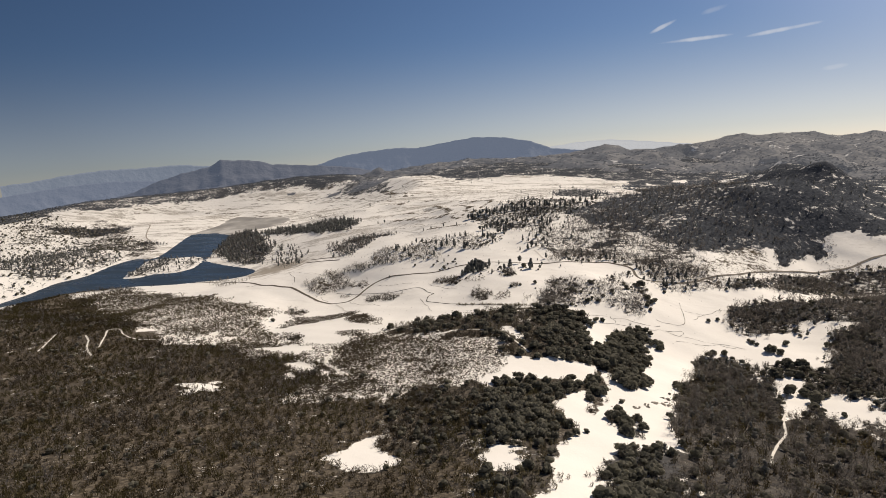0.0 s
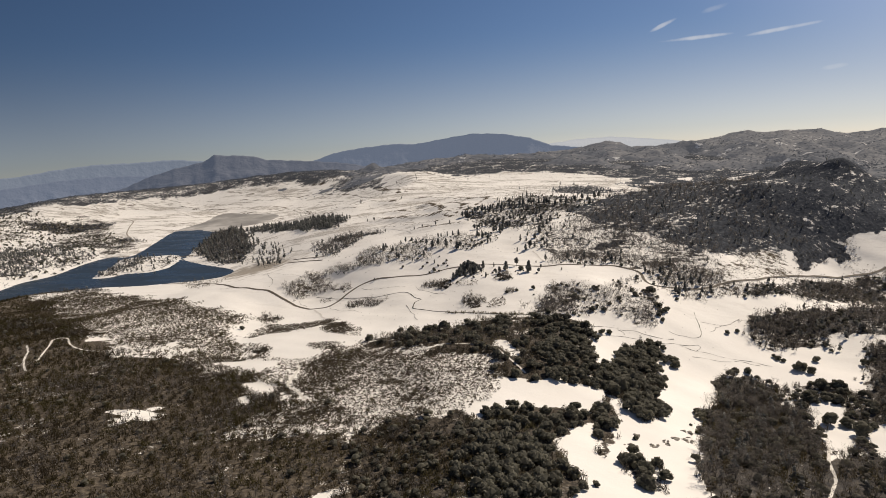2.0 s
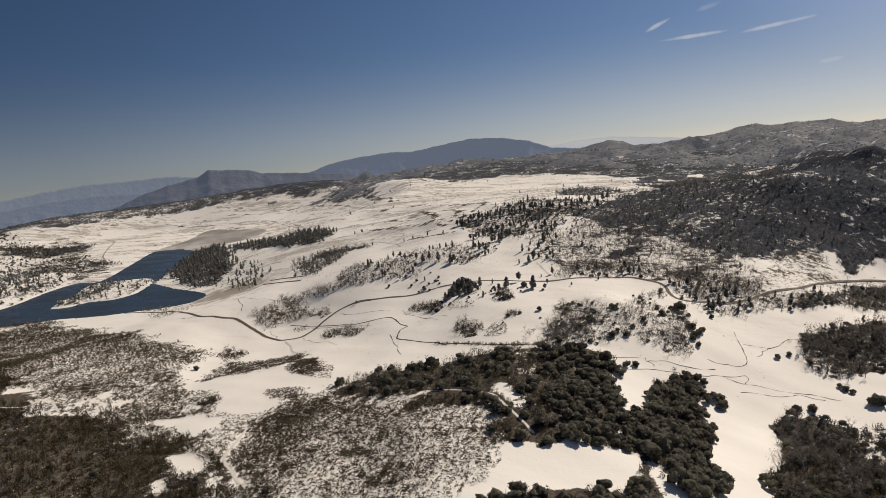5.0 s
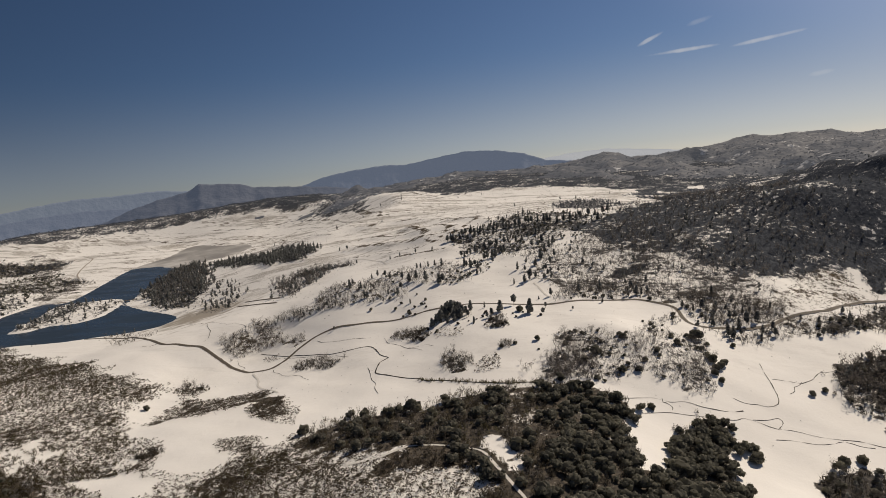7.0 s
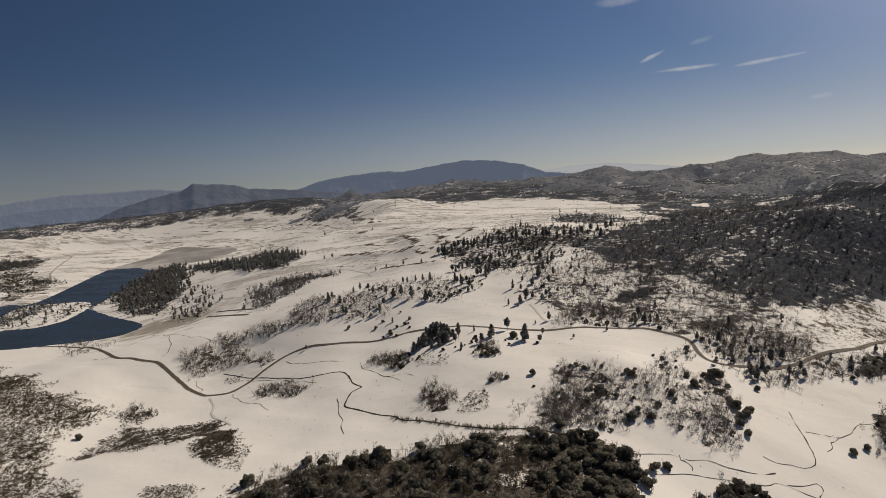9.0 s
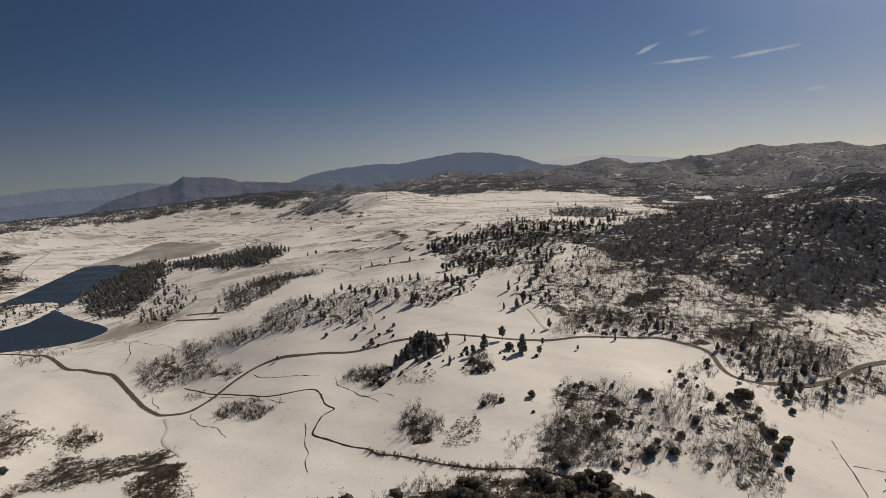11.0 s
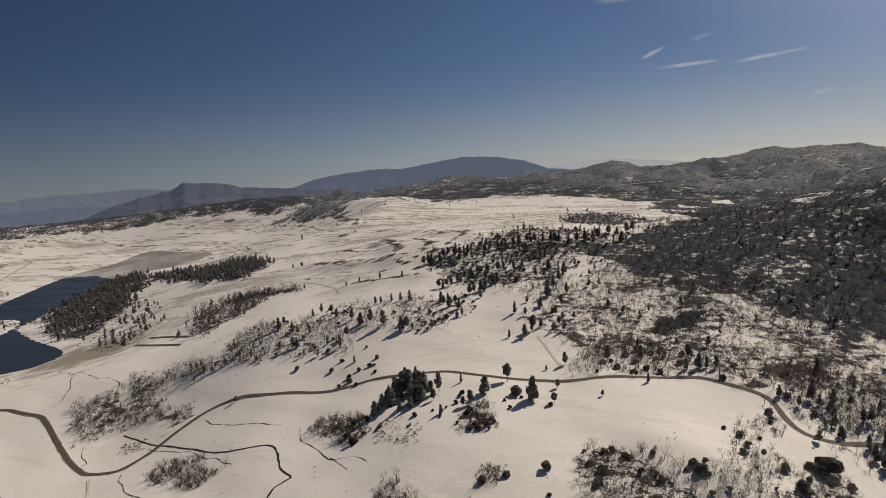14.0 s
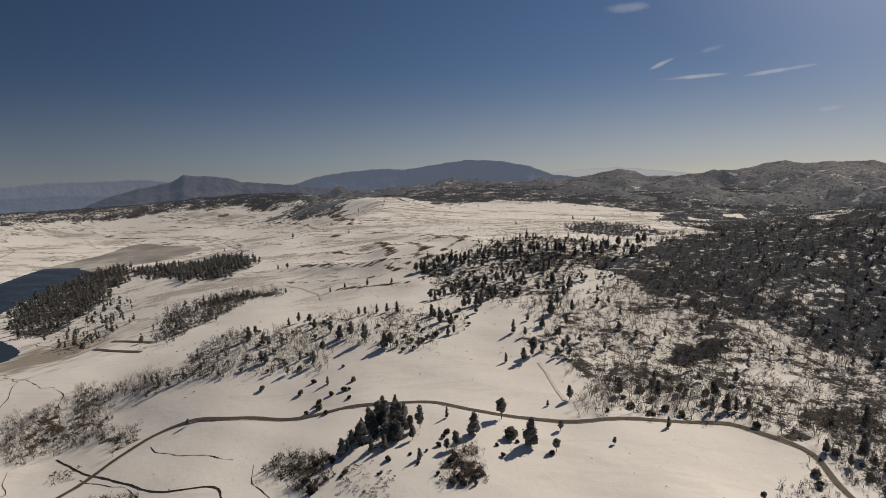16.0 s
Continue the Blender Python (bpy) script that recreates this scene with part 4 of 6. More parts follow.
PATCHES = [(a, 2 * math.pi / w, patches.uniform(0, 7), patches.uniform(0, 7)) for w, n in ((1.9, 3), (1.25, 3), (0.8, 4), (0.5, 4), (0.31, 4)) for a in patches.uniform(0, 6.28, n)]


def patchy(x, y, scale):
    """Uneven stands: a smooth random value of about -1 to 1 that changes over about scale metres."""
    x, y, z = x / scale, y / scale, 0.0
    for a, k, s, q in PATCHES:
        c, d = math.cos(a), math.sin(a)
        z = z + k ** -0.45 * np.sin((x * c + y * d) * k + s + 1.1 * np.sin((y * c - x * d) * k * 0.6 + q))
    return z * 0.36


HILLS_LEFT = [(-1560, 1950, 220, 32), (-1330, 2120, 220, 32), (-1080, 2250, 220, 28), (-830, 2330, 200, 16)]


def height(x, y):
    """Height of the ground in metres above the lake, for arrays of places."""
    x, y = np.asarray(x, float), np.asarray(y, float)
    z = np.full(x.shape, 25.0)
    for cx, cy, r, a in HILLS_NEAR + HILLS_MID + HILLS_FAR + HILLS_FURTHER + HILLS_LEFT + HILLS_FIT:
        z += a * np.exp(-((x - cx) / r) ** 2 - ((y - cy) / r) ** 2)
    for cx, cy, r, a in CONES:
        z += a * np.exp(0.3 - np.sqrt(((x - cx) ** 2 + (y - cy) ** 2) / r ** 2 + 0.09))
    rough = 0.45 - 0.25 * np.clip((y - 850) / 300, 0, 1) + 1.4 * np.exp(-((x - 560) / 260) ** 2 - ((y - 1270) / 260) ** 2) + 0.9 * np.clip((y - 2100) / 400, 0, 1)
    z += rolling(x, y) * rough
    for line in STREAKS:        # low hummocks of the plain
        p = np.array(line)
        by = np.nonzero((x > p[:, 0].min() - 60) & (x < p[:, 0].max() + 60) & (y > p[:, 1].min() - 60) & (y < p[:, 1].max() + 60))
        if len(by[0]):
            z[by] += 2.6 * np.exp(-(line_distance(x[by], y[by], line) / 20) ** 2)
    d = np.clip((np.hypot(x, y) - 2500) / 2000, 0, 1)
    z -= 260 * d * d * (3 - 2 * d)
    near = (x > -1500) & (x < -100) & (y > 450) & (y < 2500)
    if near.any():
        xn, yn, zn = x[near], y[near], z[near]
        wet = np.minimum(sd(xn, yn, LAKE_LINE), -sd(xn, yn, ISLAND_LINE))
        dry = -wet
        bank = 0.06 * dry
        far = np.clip((yn - 1200) / 250, 0, 1) * np.clip((xn + 900) / 150, 0, 1)       # flat east shore of the far arm
        land, cap, k = np.maximum(zn, 0.5 + np.minimum(bank, 4)), 0.3 + (0.17 - 0.12 * far) * np.abs(dry) + (0.0002 + 0.0002 * far) * dry ** 2, np.clip(0.1 * dry, 0, 7)
        shelf = 0.5 * (land + cap - np.sqrt((land - cap) ** 2 + k * k))      # the shore rises gently from the water
        zn = np.where(dry > 0, shelf, np.maximum(-4, bank * 2))
        z[near] = zn
    return z


def ground_at(x, y):
    return float(height(np.array([x]), np.array([y]))[0])


def mesh_from(name, v, f, mats, mat_index=None, smooth=False):
    """A mesh from arrays of places and of triangles or quads."""
    me = bpy.data.meshes.new(name)
    v, f = np.asarray(v, np.float32), np.asarray(f, np.int32)
    k = f.shape[1]
    me.vertices.add(len(v))
    me.vertices.foreach_set("co", v.ravel())
    me.loops.add(f.size)
    me.loops.foreach_set("vertex_index", f.ravel())
    me.polygons.add(len(f))
    me.polygons.foreach_set("loop_start", np.arange(0, f.size, k, dtype=np.int32))
    for m in mats:
        me.materials.append(m)
    if mat_index is not None:
        me.polygons.foreach_set("material_index", np.asarray(mat_index, np.int32))
    me.polygons.foreach_set("use_smooth", np.full(len(f), smooth))
    me.update(calc_edges=True)
    me.validate()
    return me


def sheet(n, m):
    i = (np.arange(m - 1)[:, None] * n + np.arange(n - 1)[None]).ravel()
    return np.stack([i, i + 1, i + n + 1, i + n], -1)


def steps(*spans):
    return np.concatenate([np.arange(a, b, s) for a, b, s in spans])


xs = steps((-4700, -1700, 75), (-1700, -900, 18), (-900, -480, 7), (-480, 460, 5), (460, 760, 8), (760, 1500, 24), (1500, 4701, 80))
ys = steps((-700, 60, 40), (60, 560, 4.5), (560, 1000, 5), (1000, 1300, 8), (1300, 2000, 14), (2000, 2700, 30), (2700, 5400, 90))
GX, GY = np.meshgrid(xs, ys)
GZ = height(GX, GY)
ground_me = mesh_from("ground", np.stack([GX, GY, GZ], -1).reshape(-1, 3), sheet(len(xs), len(ys)), [ground_m], smooth=True)

# how much brush and litter covers the snow, and how dark and haze-blue it is, stand by stand: (zone, cover, dark, soft
# edge)
COVER = []
COVER += [("dense_left", 0.65, 0.2, 14), ("tongue", 0.56, 0.2, 10), ("scrub_j", 0.47, 0.2, 8), ("hum_f", 0.54, 0.9, 25), ("scrub_a", 0.45, 0.15, 7), ("scrub_h", 0.45, 0.15, 7), ("scrub_i", 0.47, 0.2, 8),
          ("scrub_g", 0.445, 0.2, 8), ("scrub_b", 0.445, 0.2, 7), ("mix_south", 0.60, 0.4, 5), ("wood_north", 0.56, 0.5, 6),
          ("dots_b", 0.38, 0.1, 5), ("dots_c", 0.44, 0.1, 5), ("bush_mid", 0.45, 0.2, 5), ("scrub_c", 0.53, 0.3, 4),
          ("scrub_d", 0.53, 0.3, 4), ("scrub_e", 0.53, 0.3, 4), ("scrub_o", 0.56, 0.3, 4), ("scrub_p", 0.54, 0.3, 4)]
COVER += [("scrub_f", 0.48, 0.1, 5), ("oak_belt", 0.62, 0.3, 6), ("oak_west", 0.70, 0.3, 5), ("oak_clump", 0.5, 0.7, 3),
          ("oak_south", 0.56, 0.7, 5), ("oak_southwest", 0.7, 0.4, 5), ("wood_east", 0.68, 0.5, 8), ("oak_e1", 0.40, 0.5, 4),
          ("oak_e2", 0.40, 0.5, 4), ("strip_a", 0.56, 0.5, 6), ("strip_b", 0.66, 0.6, 8), ("wood_road", 0.58, 0.7, 10), ("wood_low", 0.62, 0.7, 8), ("wood_gap", 0.7, 1.0, 4), ("shore_row", 0.5, 0.4, 8), ("lane_end", 0.46, 0.4, 10), ("belt_fill", 0.40, 0.3, 10), ("hedge", 0.58, 0.4, 5), ("road_bend", 0.42, 0.3, 6), ("shore_near", 0.5, 0.3, 8), ("island_west", 0.5, 0.5, 8), ("brush_left", 0.65, 0.2, 14), ("scrub_n", 0.445, 0.2, 10),
          ("knoll", 0.44, 0.5, 7), ("knoll_top", 0.42, 0.2, 8), ("bush_road", 0.47, 0.1, 4), ("bush_pines", 0.47, 0.3, 5),
          ("bush_creek", 0.47, 0.3, 5), ("pines_road", 0.45, 0.3, 6), ("belt_mid", 0.42, 0.2, 12), ("belt_up", 0.42, 0.2, 12),
          ("grove", 0.57, 0.8, 10), ("grove_strip", 0.57, 0.8, 10)]
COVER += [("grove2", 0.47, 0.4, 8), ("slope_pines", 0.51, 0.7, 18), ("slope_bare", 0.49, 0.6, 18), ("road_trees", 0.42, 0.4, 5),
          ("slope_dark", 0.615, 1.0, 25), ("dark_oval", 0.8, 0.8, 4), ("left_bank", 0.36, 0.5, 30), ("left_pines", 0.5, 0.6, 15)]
PEAK = [(330, 1060), (380, 1300), (440, 1480), (560, 1560), (760, 1480), (760, 1200), (660, 1080), (560, 960), (440, 930), (380, 980)]
FAR_WOOD = [(-2200, 2500), (-1300, 2200), (-800, 2150), (-500, 2130), (-320, 1980), (-222, 1890), (-109, 1935), (-62, 1975), (17, 1955), (143, 1965), (231, 1916), (300, 1840), (250, 1620), (195, 1380), (217, 1308), (240, 1262),
            (330, 1250), (420, 1500), (700, 1500), (900, 900), (2500, 900), (2500, 3400), (-2200, 3400)]
ZONES["left_far"] = [(-2200, 1700), (-1750, 1730), (-1480, 1830), (-1280, 1980), (-1080, 2080), (-850, 2150), (-700, 2200), (-700, 2450), (-1250, 2560), (-1800, 2250)]
ZONES["peak"], ZONES["far_wood"], ZONES["island"] = PEAK, FAR_WOOD, ISLAND
COVER += [("oak_mid", 0.66, 0.3, 8), ("far_foot", 0.52, 0.6, 25), ("wood_tip", 0.66, 0.5, 5), ("wood_end", 0.66, 0.5, 6), ("knoll_low", 0.52, 0.5, 6), ("bush_low", 0.6, 0.3, 3), ("scrub_l", 0.53, 0.3, 4), ("lens", 0.75, 0.3, 5), ("bank_trees", 0.46, 0.5, 12), ("bank_brush", 0.47, 0.3, 14), ("bank_row", 0.6, 0.5, 12), ("bank_low", 0.52, 0.2, 12), ("bush_field", 0.40, 0.2, 4), ("bush_w", 0.55, 0.3, 3), ("dots_a", 0.42, 0.3, 5)]
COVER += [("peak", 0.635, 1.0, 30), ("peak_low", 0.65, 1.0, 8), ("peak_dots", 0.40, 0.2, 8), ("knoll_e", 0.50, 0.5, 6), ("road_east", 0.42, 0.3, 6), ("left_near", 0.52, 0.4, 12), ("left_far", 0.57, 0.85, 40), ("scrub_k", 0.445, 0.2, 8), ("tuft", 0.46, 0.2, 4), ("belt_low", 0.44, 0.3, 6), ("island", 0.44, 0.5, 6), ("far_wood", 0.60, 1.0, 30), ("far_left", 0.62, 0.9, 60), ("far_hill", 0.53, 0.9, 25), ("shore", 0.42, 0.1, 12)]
GAPS = ("gap_a", "gap_b", "gap_c", "gap_d", "gap_g", "gap_h", "gap_i", "gap_j")
fx, fy = GX.ravel(), GY.ravel()
cover, dark = np.zeros(fx.size), np.zeros(fx.size)
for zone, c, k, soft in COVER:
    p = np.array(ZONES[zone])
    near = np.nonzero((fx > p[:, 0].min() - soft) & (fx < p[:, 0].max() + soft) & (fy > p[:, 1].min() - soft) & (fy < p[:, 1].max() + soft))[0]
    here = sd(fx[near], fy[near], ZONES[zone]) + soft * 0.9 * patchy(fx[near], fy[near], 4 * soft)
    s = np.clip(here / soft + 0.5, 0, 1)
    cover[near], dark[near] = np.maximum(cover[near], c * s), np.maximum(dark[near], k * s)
for zone in GAPS:
    s = np.clip((sd(fx, fy, ZONES[zone]) - 1.5 + 7 * patchy(fx, fy, 13)) / 5 + 0.5, 0, 1)
    cover *= 1 - s
for outline in SNOW:
    p = np.array(outline)
    near = np.nonzero((fx > p[:, 0].min() - 9) & (fx < p[:, 0].max() + 9) & (fy > p[:, 1].min() - 9) & (fy < p[:, 1].max() + 9))[0]
    cover[near] *= 1 - np.clip((sd(fx[near], fy[near], outline) + 1.5 * patchy(fx[near], fy[near], 9)) / 4 + 0.5, 0, 1)
open_scrub = np.clip((sd(fx, fy, ZONES["scrub_m"]) + 5 * patchy(fx, fy, 20)) / 8 + 0.5, 0, 1)
cover = cover * (1 - open_scrub) + 0.44 * open_scrub
brow = np.clip((sd(fx, fy, ZONES["brow"]) + 5 * patchy(fx, fy, 30)) / 12 + 0.5, 0, 1)
cover, dark = cover * (1 - brow) + 0.455 * brow, dark * (1 - brow)
cover += np.where(dark > 0.9, 0.04 * patchy(fx, fy, 70) + 0.13 * patchy(fx, fy, 8), 0) * np.clip((1700 - fy) / 200, 0, 1)
behind = np.clip((200 - fy) / 80, 0, 1)       # the brush slope goes on behind the start of the flight
cover = np.maximum(cover, 0.78 * behind)
outside = ((fx < -75 - 1.35 * (fy - 160)) & (fy < 520)) | ((fx > 60 + 0.62 * fy) & (fy < 480))     # and to both sides of it
cover = np.maximum(cover, np.where(outside, 0.58 + 0.15 * patchy(fx, fy, 40), 0))
wet = sd(fx, fy, LAKE_LINE)
for line in STREAKS:
    p = np.array(line)
    near = np.nonzero((fx > p[:, 0].min() - 30) & (fx < p[:, 0].max() + 30) & (fy > p[:, 1].min() - 30) & (fy < p[:, 1].max() + 30))[0]
    wide = 2.6 + 0.003 * p[:, 1].mean()
    here = line_distance(fx[near], fy[near], smooth_line(line, 12.0).tolist()) / wide
    cover[near] = np.maximum(cover[near], (0.57 + 0.14 * patchy(fx[near], fy[near], 14)) * np.exp(-0.5 * here ** 2))
mud = np.clip(2.0 * np.exp(-((fx + 430) / 55) ** 2 - ((fy - 935) / 55) ** 2) + 0.7 * patchy(fx, fy, 16) - 0.3, 0, 0.9) * (np.hypot(fx + 430, fy - 935) < 120)   # thawed lake margin
plain = np.clip((fy - 900) / 250, 0, 1) * np.clip(1 - cover * 2, 0, 1) + 0.08 * np.clip((fy - 560) / 100, 0, 1) * (fy < 900) * (cover < 0.1)
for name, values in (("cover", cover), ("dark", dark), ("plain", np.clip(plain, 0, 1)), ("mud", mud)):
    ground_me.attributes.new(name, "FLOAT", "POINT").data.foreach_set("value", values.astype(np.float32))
ground = tagged(new("ground", ground_me), "snow-covered valley and brushy hills", "ground", kind="structure")

wx, wy = np.meshgrid(np.linspace(-1000, -430, 20), np.linspace(640, 1850, 30))
water = tagged(new("water", mesh_from("water", np.stack([wx, wy, wx * 0], -1).reshape(-1, 3), sheet(20, 30), [water_m])), "dark blue open lake water", "lake", kind="structure")


def flat_patch(name, outline, z, mat, label, category, kind="structure"):
    bm = bmesh.new()
    bm.faces.new([bm.verts.new((x, y, z)) for x, y in outline])
    bmesh.ops.triangulate(bm, faces=bm.faces[:])
    bm.normal_update()
    bm.faces.ensure_lookup_table()
    if bm.faces[0].normal.z < 0:
        bmesh.ops.reverse_faces(bm, faces=bm.faces[:])
    me = bpy.data.meshes.new(name)
    bm.to_mesh(me)
    bm.free()
    me.materials.append(mat)
    return tagged(new(name, me), label, category, kind=kind)


ice_edge = smooth_line(ICE + ICE[:1], 15.0)[:-1]
ice_edge += np.random.default_rng(8).normal(size=ice_edge.shape) * (3, 5)
flat_patch("ice", ice_edge.tolist(), 0.06, ice_m, "grey melting ice on the lake", "ice")


def ribbon(name, line, width, lift, mat, label, category, kind="structure", wander=0.0, gap=4.0, crown=0.0):
    """A strip laid on the ground along a line."""
    p = smooth_line(line, gap)
    d = np.gradient(p, axis=0)
    d /= np.linalg.norm(d, axis=1, keepdims=True) + 1e-9
    side = np.stack([d[:, 1], -d[:, 0]], -1)
    g = np.random.default_rng(len(p))
    w = width / 2 * (1 + wander * g.normal(size=len(p)))[:, None]
    p = p + side * (wander * width * 0.6 * g.normal(size=len(p)))[:, None]
    cols = np.array([-1, -0.5, 0, 0.5, 1.0])
    xy = np.stack([p + side * w * c for c in cols], 1)
    z = height(xy[..., 0], xy[..., 1])
    z = np.maximum(z, z.mean(1, keepdims=True) - 0.2) + lift + crown * (1 - cols ** 2)[None]
    v = np.concatenate([xy, z[..., None]], -1).reshape(-1, 3)
    return tagged(new(name, mesh_from(name, v, sheet(5, len(p))[:, ::-1], [mat], smooth=True)), label, category, kind=kind)


ribbon("road_verge", ROAD, 3.7, 0.15, verge_m, "dirty snow along the road edges", "road verge", wander=0.06)
ribbon("road", ROAD, 2.9, 0.24, road_m, "narrow wet grey asphalt road", "road", crown=0.05)
ribbon("creek", CREEK, 0.95, 0.18, creek_m, "narrow dark creek winding through snow", "creek", wander=0.16, gap=3)
for line in RILLS:
    bend = smooth_line(line, 9.0)
    bend[1:-1] += np.random.default_rng(len(bend)).normal(size=(len(bend) - 2, 2)) * 1.3
    ribbon("rill", bend.tolist(), 0.36, 0.16, creek_m, "thin dark meltwater rill in snow", "rill", wander=0.45, gap=3)
for line in TRACKS:
    ribbon("trail", line, 1.7, 0.25, track_m, "snow-covered trail through the brush", "trail", wander=0.12)
ribbon("lane", FAR_LANE, 3.2, 0.4, verge_m, "grey narrow lane across the far snow", "lane")
for line in PARKING:
    ribbon("parking_strip", line, 4.0, 0.3, road_m, "thawed asphalt parking strip in snow", "parking strip")

# ---- far ranges: crest lines x, y, z ----
PALE_WEST = [(-3629, 3655, 91), (-3485, 3792, 104), (-3354, 3908, 129), (-3155, 4070, 150), (-2940, 4228, 146), (-2703, 4383, 151), (-2414, 4549, 107), (-2098, 4703, 62)]
PALE_EAST = [(144, 4948, 95), (415, 4933, 124), (678, 4903, 130), (971, 4854, 98), (1365, 4758, 49), (1655, 4665, 7)]
BLUE_WEST = [(-3659, 3407, 2), (-3532, 3540, 19), (-3392, 3674, 37), (-3239, 3809, 57), (-3016, 3988, 64), (-2834, 4119, 52), (-2673, 4226, 27), (-2433, 4368, -33)]
BLUE_NORTH = [(-1836, 4543, 56), (-1668, 4607, 75), (-1492, 4667, 130), (-1316, 4720, 154), (-1046, 4787, 172), (-865, 4823, 160), (-587, 4865, 197), (-401, 4884, 217), (-172, 4897, 202), (54, 4900, 156), (210, 4895, 92), (454, 4879, 60)]
MASSIF = [(-2885, 3786, -47), (-2766, 3874, -14), (-2670, 3941, 36), (-2506, 4047, 89), (-2335, 4148, 124), (-2261, 4189, 171), (-2215, 4213, 164), (-2060, 4292, 151), (-1990, 4324, 134), (-1935, 4349, 112), (-1621, 4476, 79), (-1373, 4558, 47), (-1118, 4627, -12)]
RIDGE_NORTH = [(-1200, 2850, 20), (-829, 2935, 54), (-660, 2978, 74), (-487, 3011, 94), (-314, 3034, 100), (-83, 3049, 97), (87, 3049, 95), (282, 3037, 112), (337, 3031, 128), (391, 3025, 136), (457, 3016, 126), (509, 3007, 104), (598, 2991, 102)]
RIDGE_EAST = [(598, 2991, 102), (637, 2981, 106), (758, 2951, 113), (857, 2926, 124), (911, 2909, 142), (986, 2886, 150), (1057, 2861, 139), (1140, 2827, 144), (1240, 2787, 141), (1315, 2752, 120), (1385, 2717, 122), (1427, 2696, 135), (1477, 2669, 125), (1594, 2600, 80), (1797, 2465, 43), (2300, 2200, 60)]
DOME_EAST = [(636, 2210, 25), (738, 2178, 41), (818, 2150, 67), (894, 2119, 95), (937, 2100, 99), (966, 2087, 81), (1022, 2060, 55), (1101, 2019, 29)]
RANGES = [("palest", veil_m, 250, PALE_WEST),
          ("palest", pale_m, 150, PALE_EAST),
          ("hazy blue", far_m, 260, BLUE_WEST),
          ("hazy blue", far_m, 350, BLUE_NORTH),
          ("hazed rocky", massif_m, 620, MASSIF),
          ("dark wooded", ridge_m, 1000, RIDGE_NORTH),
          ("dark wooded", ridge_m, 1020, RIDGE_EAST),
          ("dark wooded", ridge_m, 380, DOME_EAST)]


def range_mesh(name, crest, depth, mat, seed, wooded):
    g = np.random.default_rng(seed)
    p = smooth_line([c[:2] for c in crest], 14.0)
    s = np.r_[0, np.cumsum(np.hypot(*np.diff(p, axis=0).T))]
    key = np.array([s[np.argmin(np.hypot(*(p - c[:2]).T))] for c in crest])
    z = np.interp(s, key, [c[2] for c in crest])
    z = z + sum(a * np.sin(s / w + g.uniform(0, 7)) for a, w in ((1.6, 23), (1.1, 11), (0.7, 6)))
    out = p / np.linalg.norm(p, axis=1, keepdims=True)
    rows = np.r_[np.linspace(-1, 0, 44), 0.18, 0.45]
    grid = []
    swell = min(depth, 620)
    for r in rows:
        fall = abs(r) ** 0.85 if r < 0 else r
        at = p + out * (r * depth)
        spur = swell * (0.062 * patchy(at[:, 0], at[:, 1], 0.45 * swell) + 0.011 * patchy(at[:, 1], at[:, 0], 0.16 * swell) + 0.003 * patchy(at[:, 0] + 900, at[:, 1], 0.06 * swell))
        base = height(at[:, 0], at[:, 1]) - 3 if wooded else -170.0         # the wooded hills rise out of the plain
        zz = base + (z - base) * (1 - fall) + spur * np.sin(min(1, abs(r)) * math.pi) * abs(r) ** 0.4
        grid.append(np.column_stack([at, zz]))
    return mesh_from(name, np.stack(grid).reshape(-1, 3), sheet(len(p), len(rows)), [mat], smooth=True), np.stack(grid)


SLOPES = []      # surfaces of the nearer ranges, which bear woods
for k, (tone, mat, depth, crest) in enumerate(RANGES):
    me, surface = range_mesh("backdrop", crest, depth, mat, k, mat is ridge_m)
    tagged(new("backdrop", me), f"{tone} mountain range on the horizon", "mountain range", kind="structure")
    if mat is ridge_m:
        SLOPES.append(surface)


# ---- plants: shapes of height or width 1, as (places, triangles) ----
def unit(g, n):
    v = g.normal(size=(n, 3))
    return v / np.linalg.norm(v, axis=1, keepdims=True)


def shards(g, centres, size, flat=1.0):
    """One small leafy triangle round each centre."""
    n = len(centres)
    s = size * g.uniform(0.6, 1.35, (n, 1, 1))
    v = centres[:, None] + s * np.stack([unit(g, n) for _ in range(3)], 1) * np.array([1, 1, flat])
    return v.reshape(-1, 3), np.arange(3 * n).reshape(-1, 3)


def slivers(g, a, b, width):
    """Thin triangles from a to b: twigs."""
    n = len(a)
    side = np.cross(b - a, unit(g, n))
    side /= np.linalg.norm(side, axis=1, keepdims=True) + 1e-9
    w = width * g.uniform(0.6, 1.4, (n, 1))
    return np.stack([a - side * w, a + side * w, b], 1).reshape(-1, 3), np.arange(3 * n).reshape(-1, 3)


def rod(a, b, ra, rb, n=3):
    """A tapered limb."""
    a, b = np.array(a, float), np.array(b, float)
    d = (b - a) / (np.linalg.norm(b - a) + 1e-9)
    u = np.cross(d, (0.3, 0.8, 0.52))
    u /= np.linalg.norm(u)
    w = np.cross(d, u)
    t = np.arange(n) * 2 * math.pi / n
    ring = np.cos(t)[:, None] * u + np.sin(t)[:, None] * w
    v = np.vstack([a + ring * ra, b + ring * rb])
    f = [(i, (i + 1) % n, n + (i + 1) % n) for i in range(n)] + [(i, n + (i + 1) % n, n + i) for i in range(n)]
    return v, np.array(f)


def joined(*pieces):
    vs, fs, k = [], [], 0
    for v, f in pieces:
        vs.append(v)
        fs.append(f + k)
        k += len(v)
    return np.vstack(vs), np.vstack(fs)


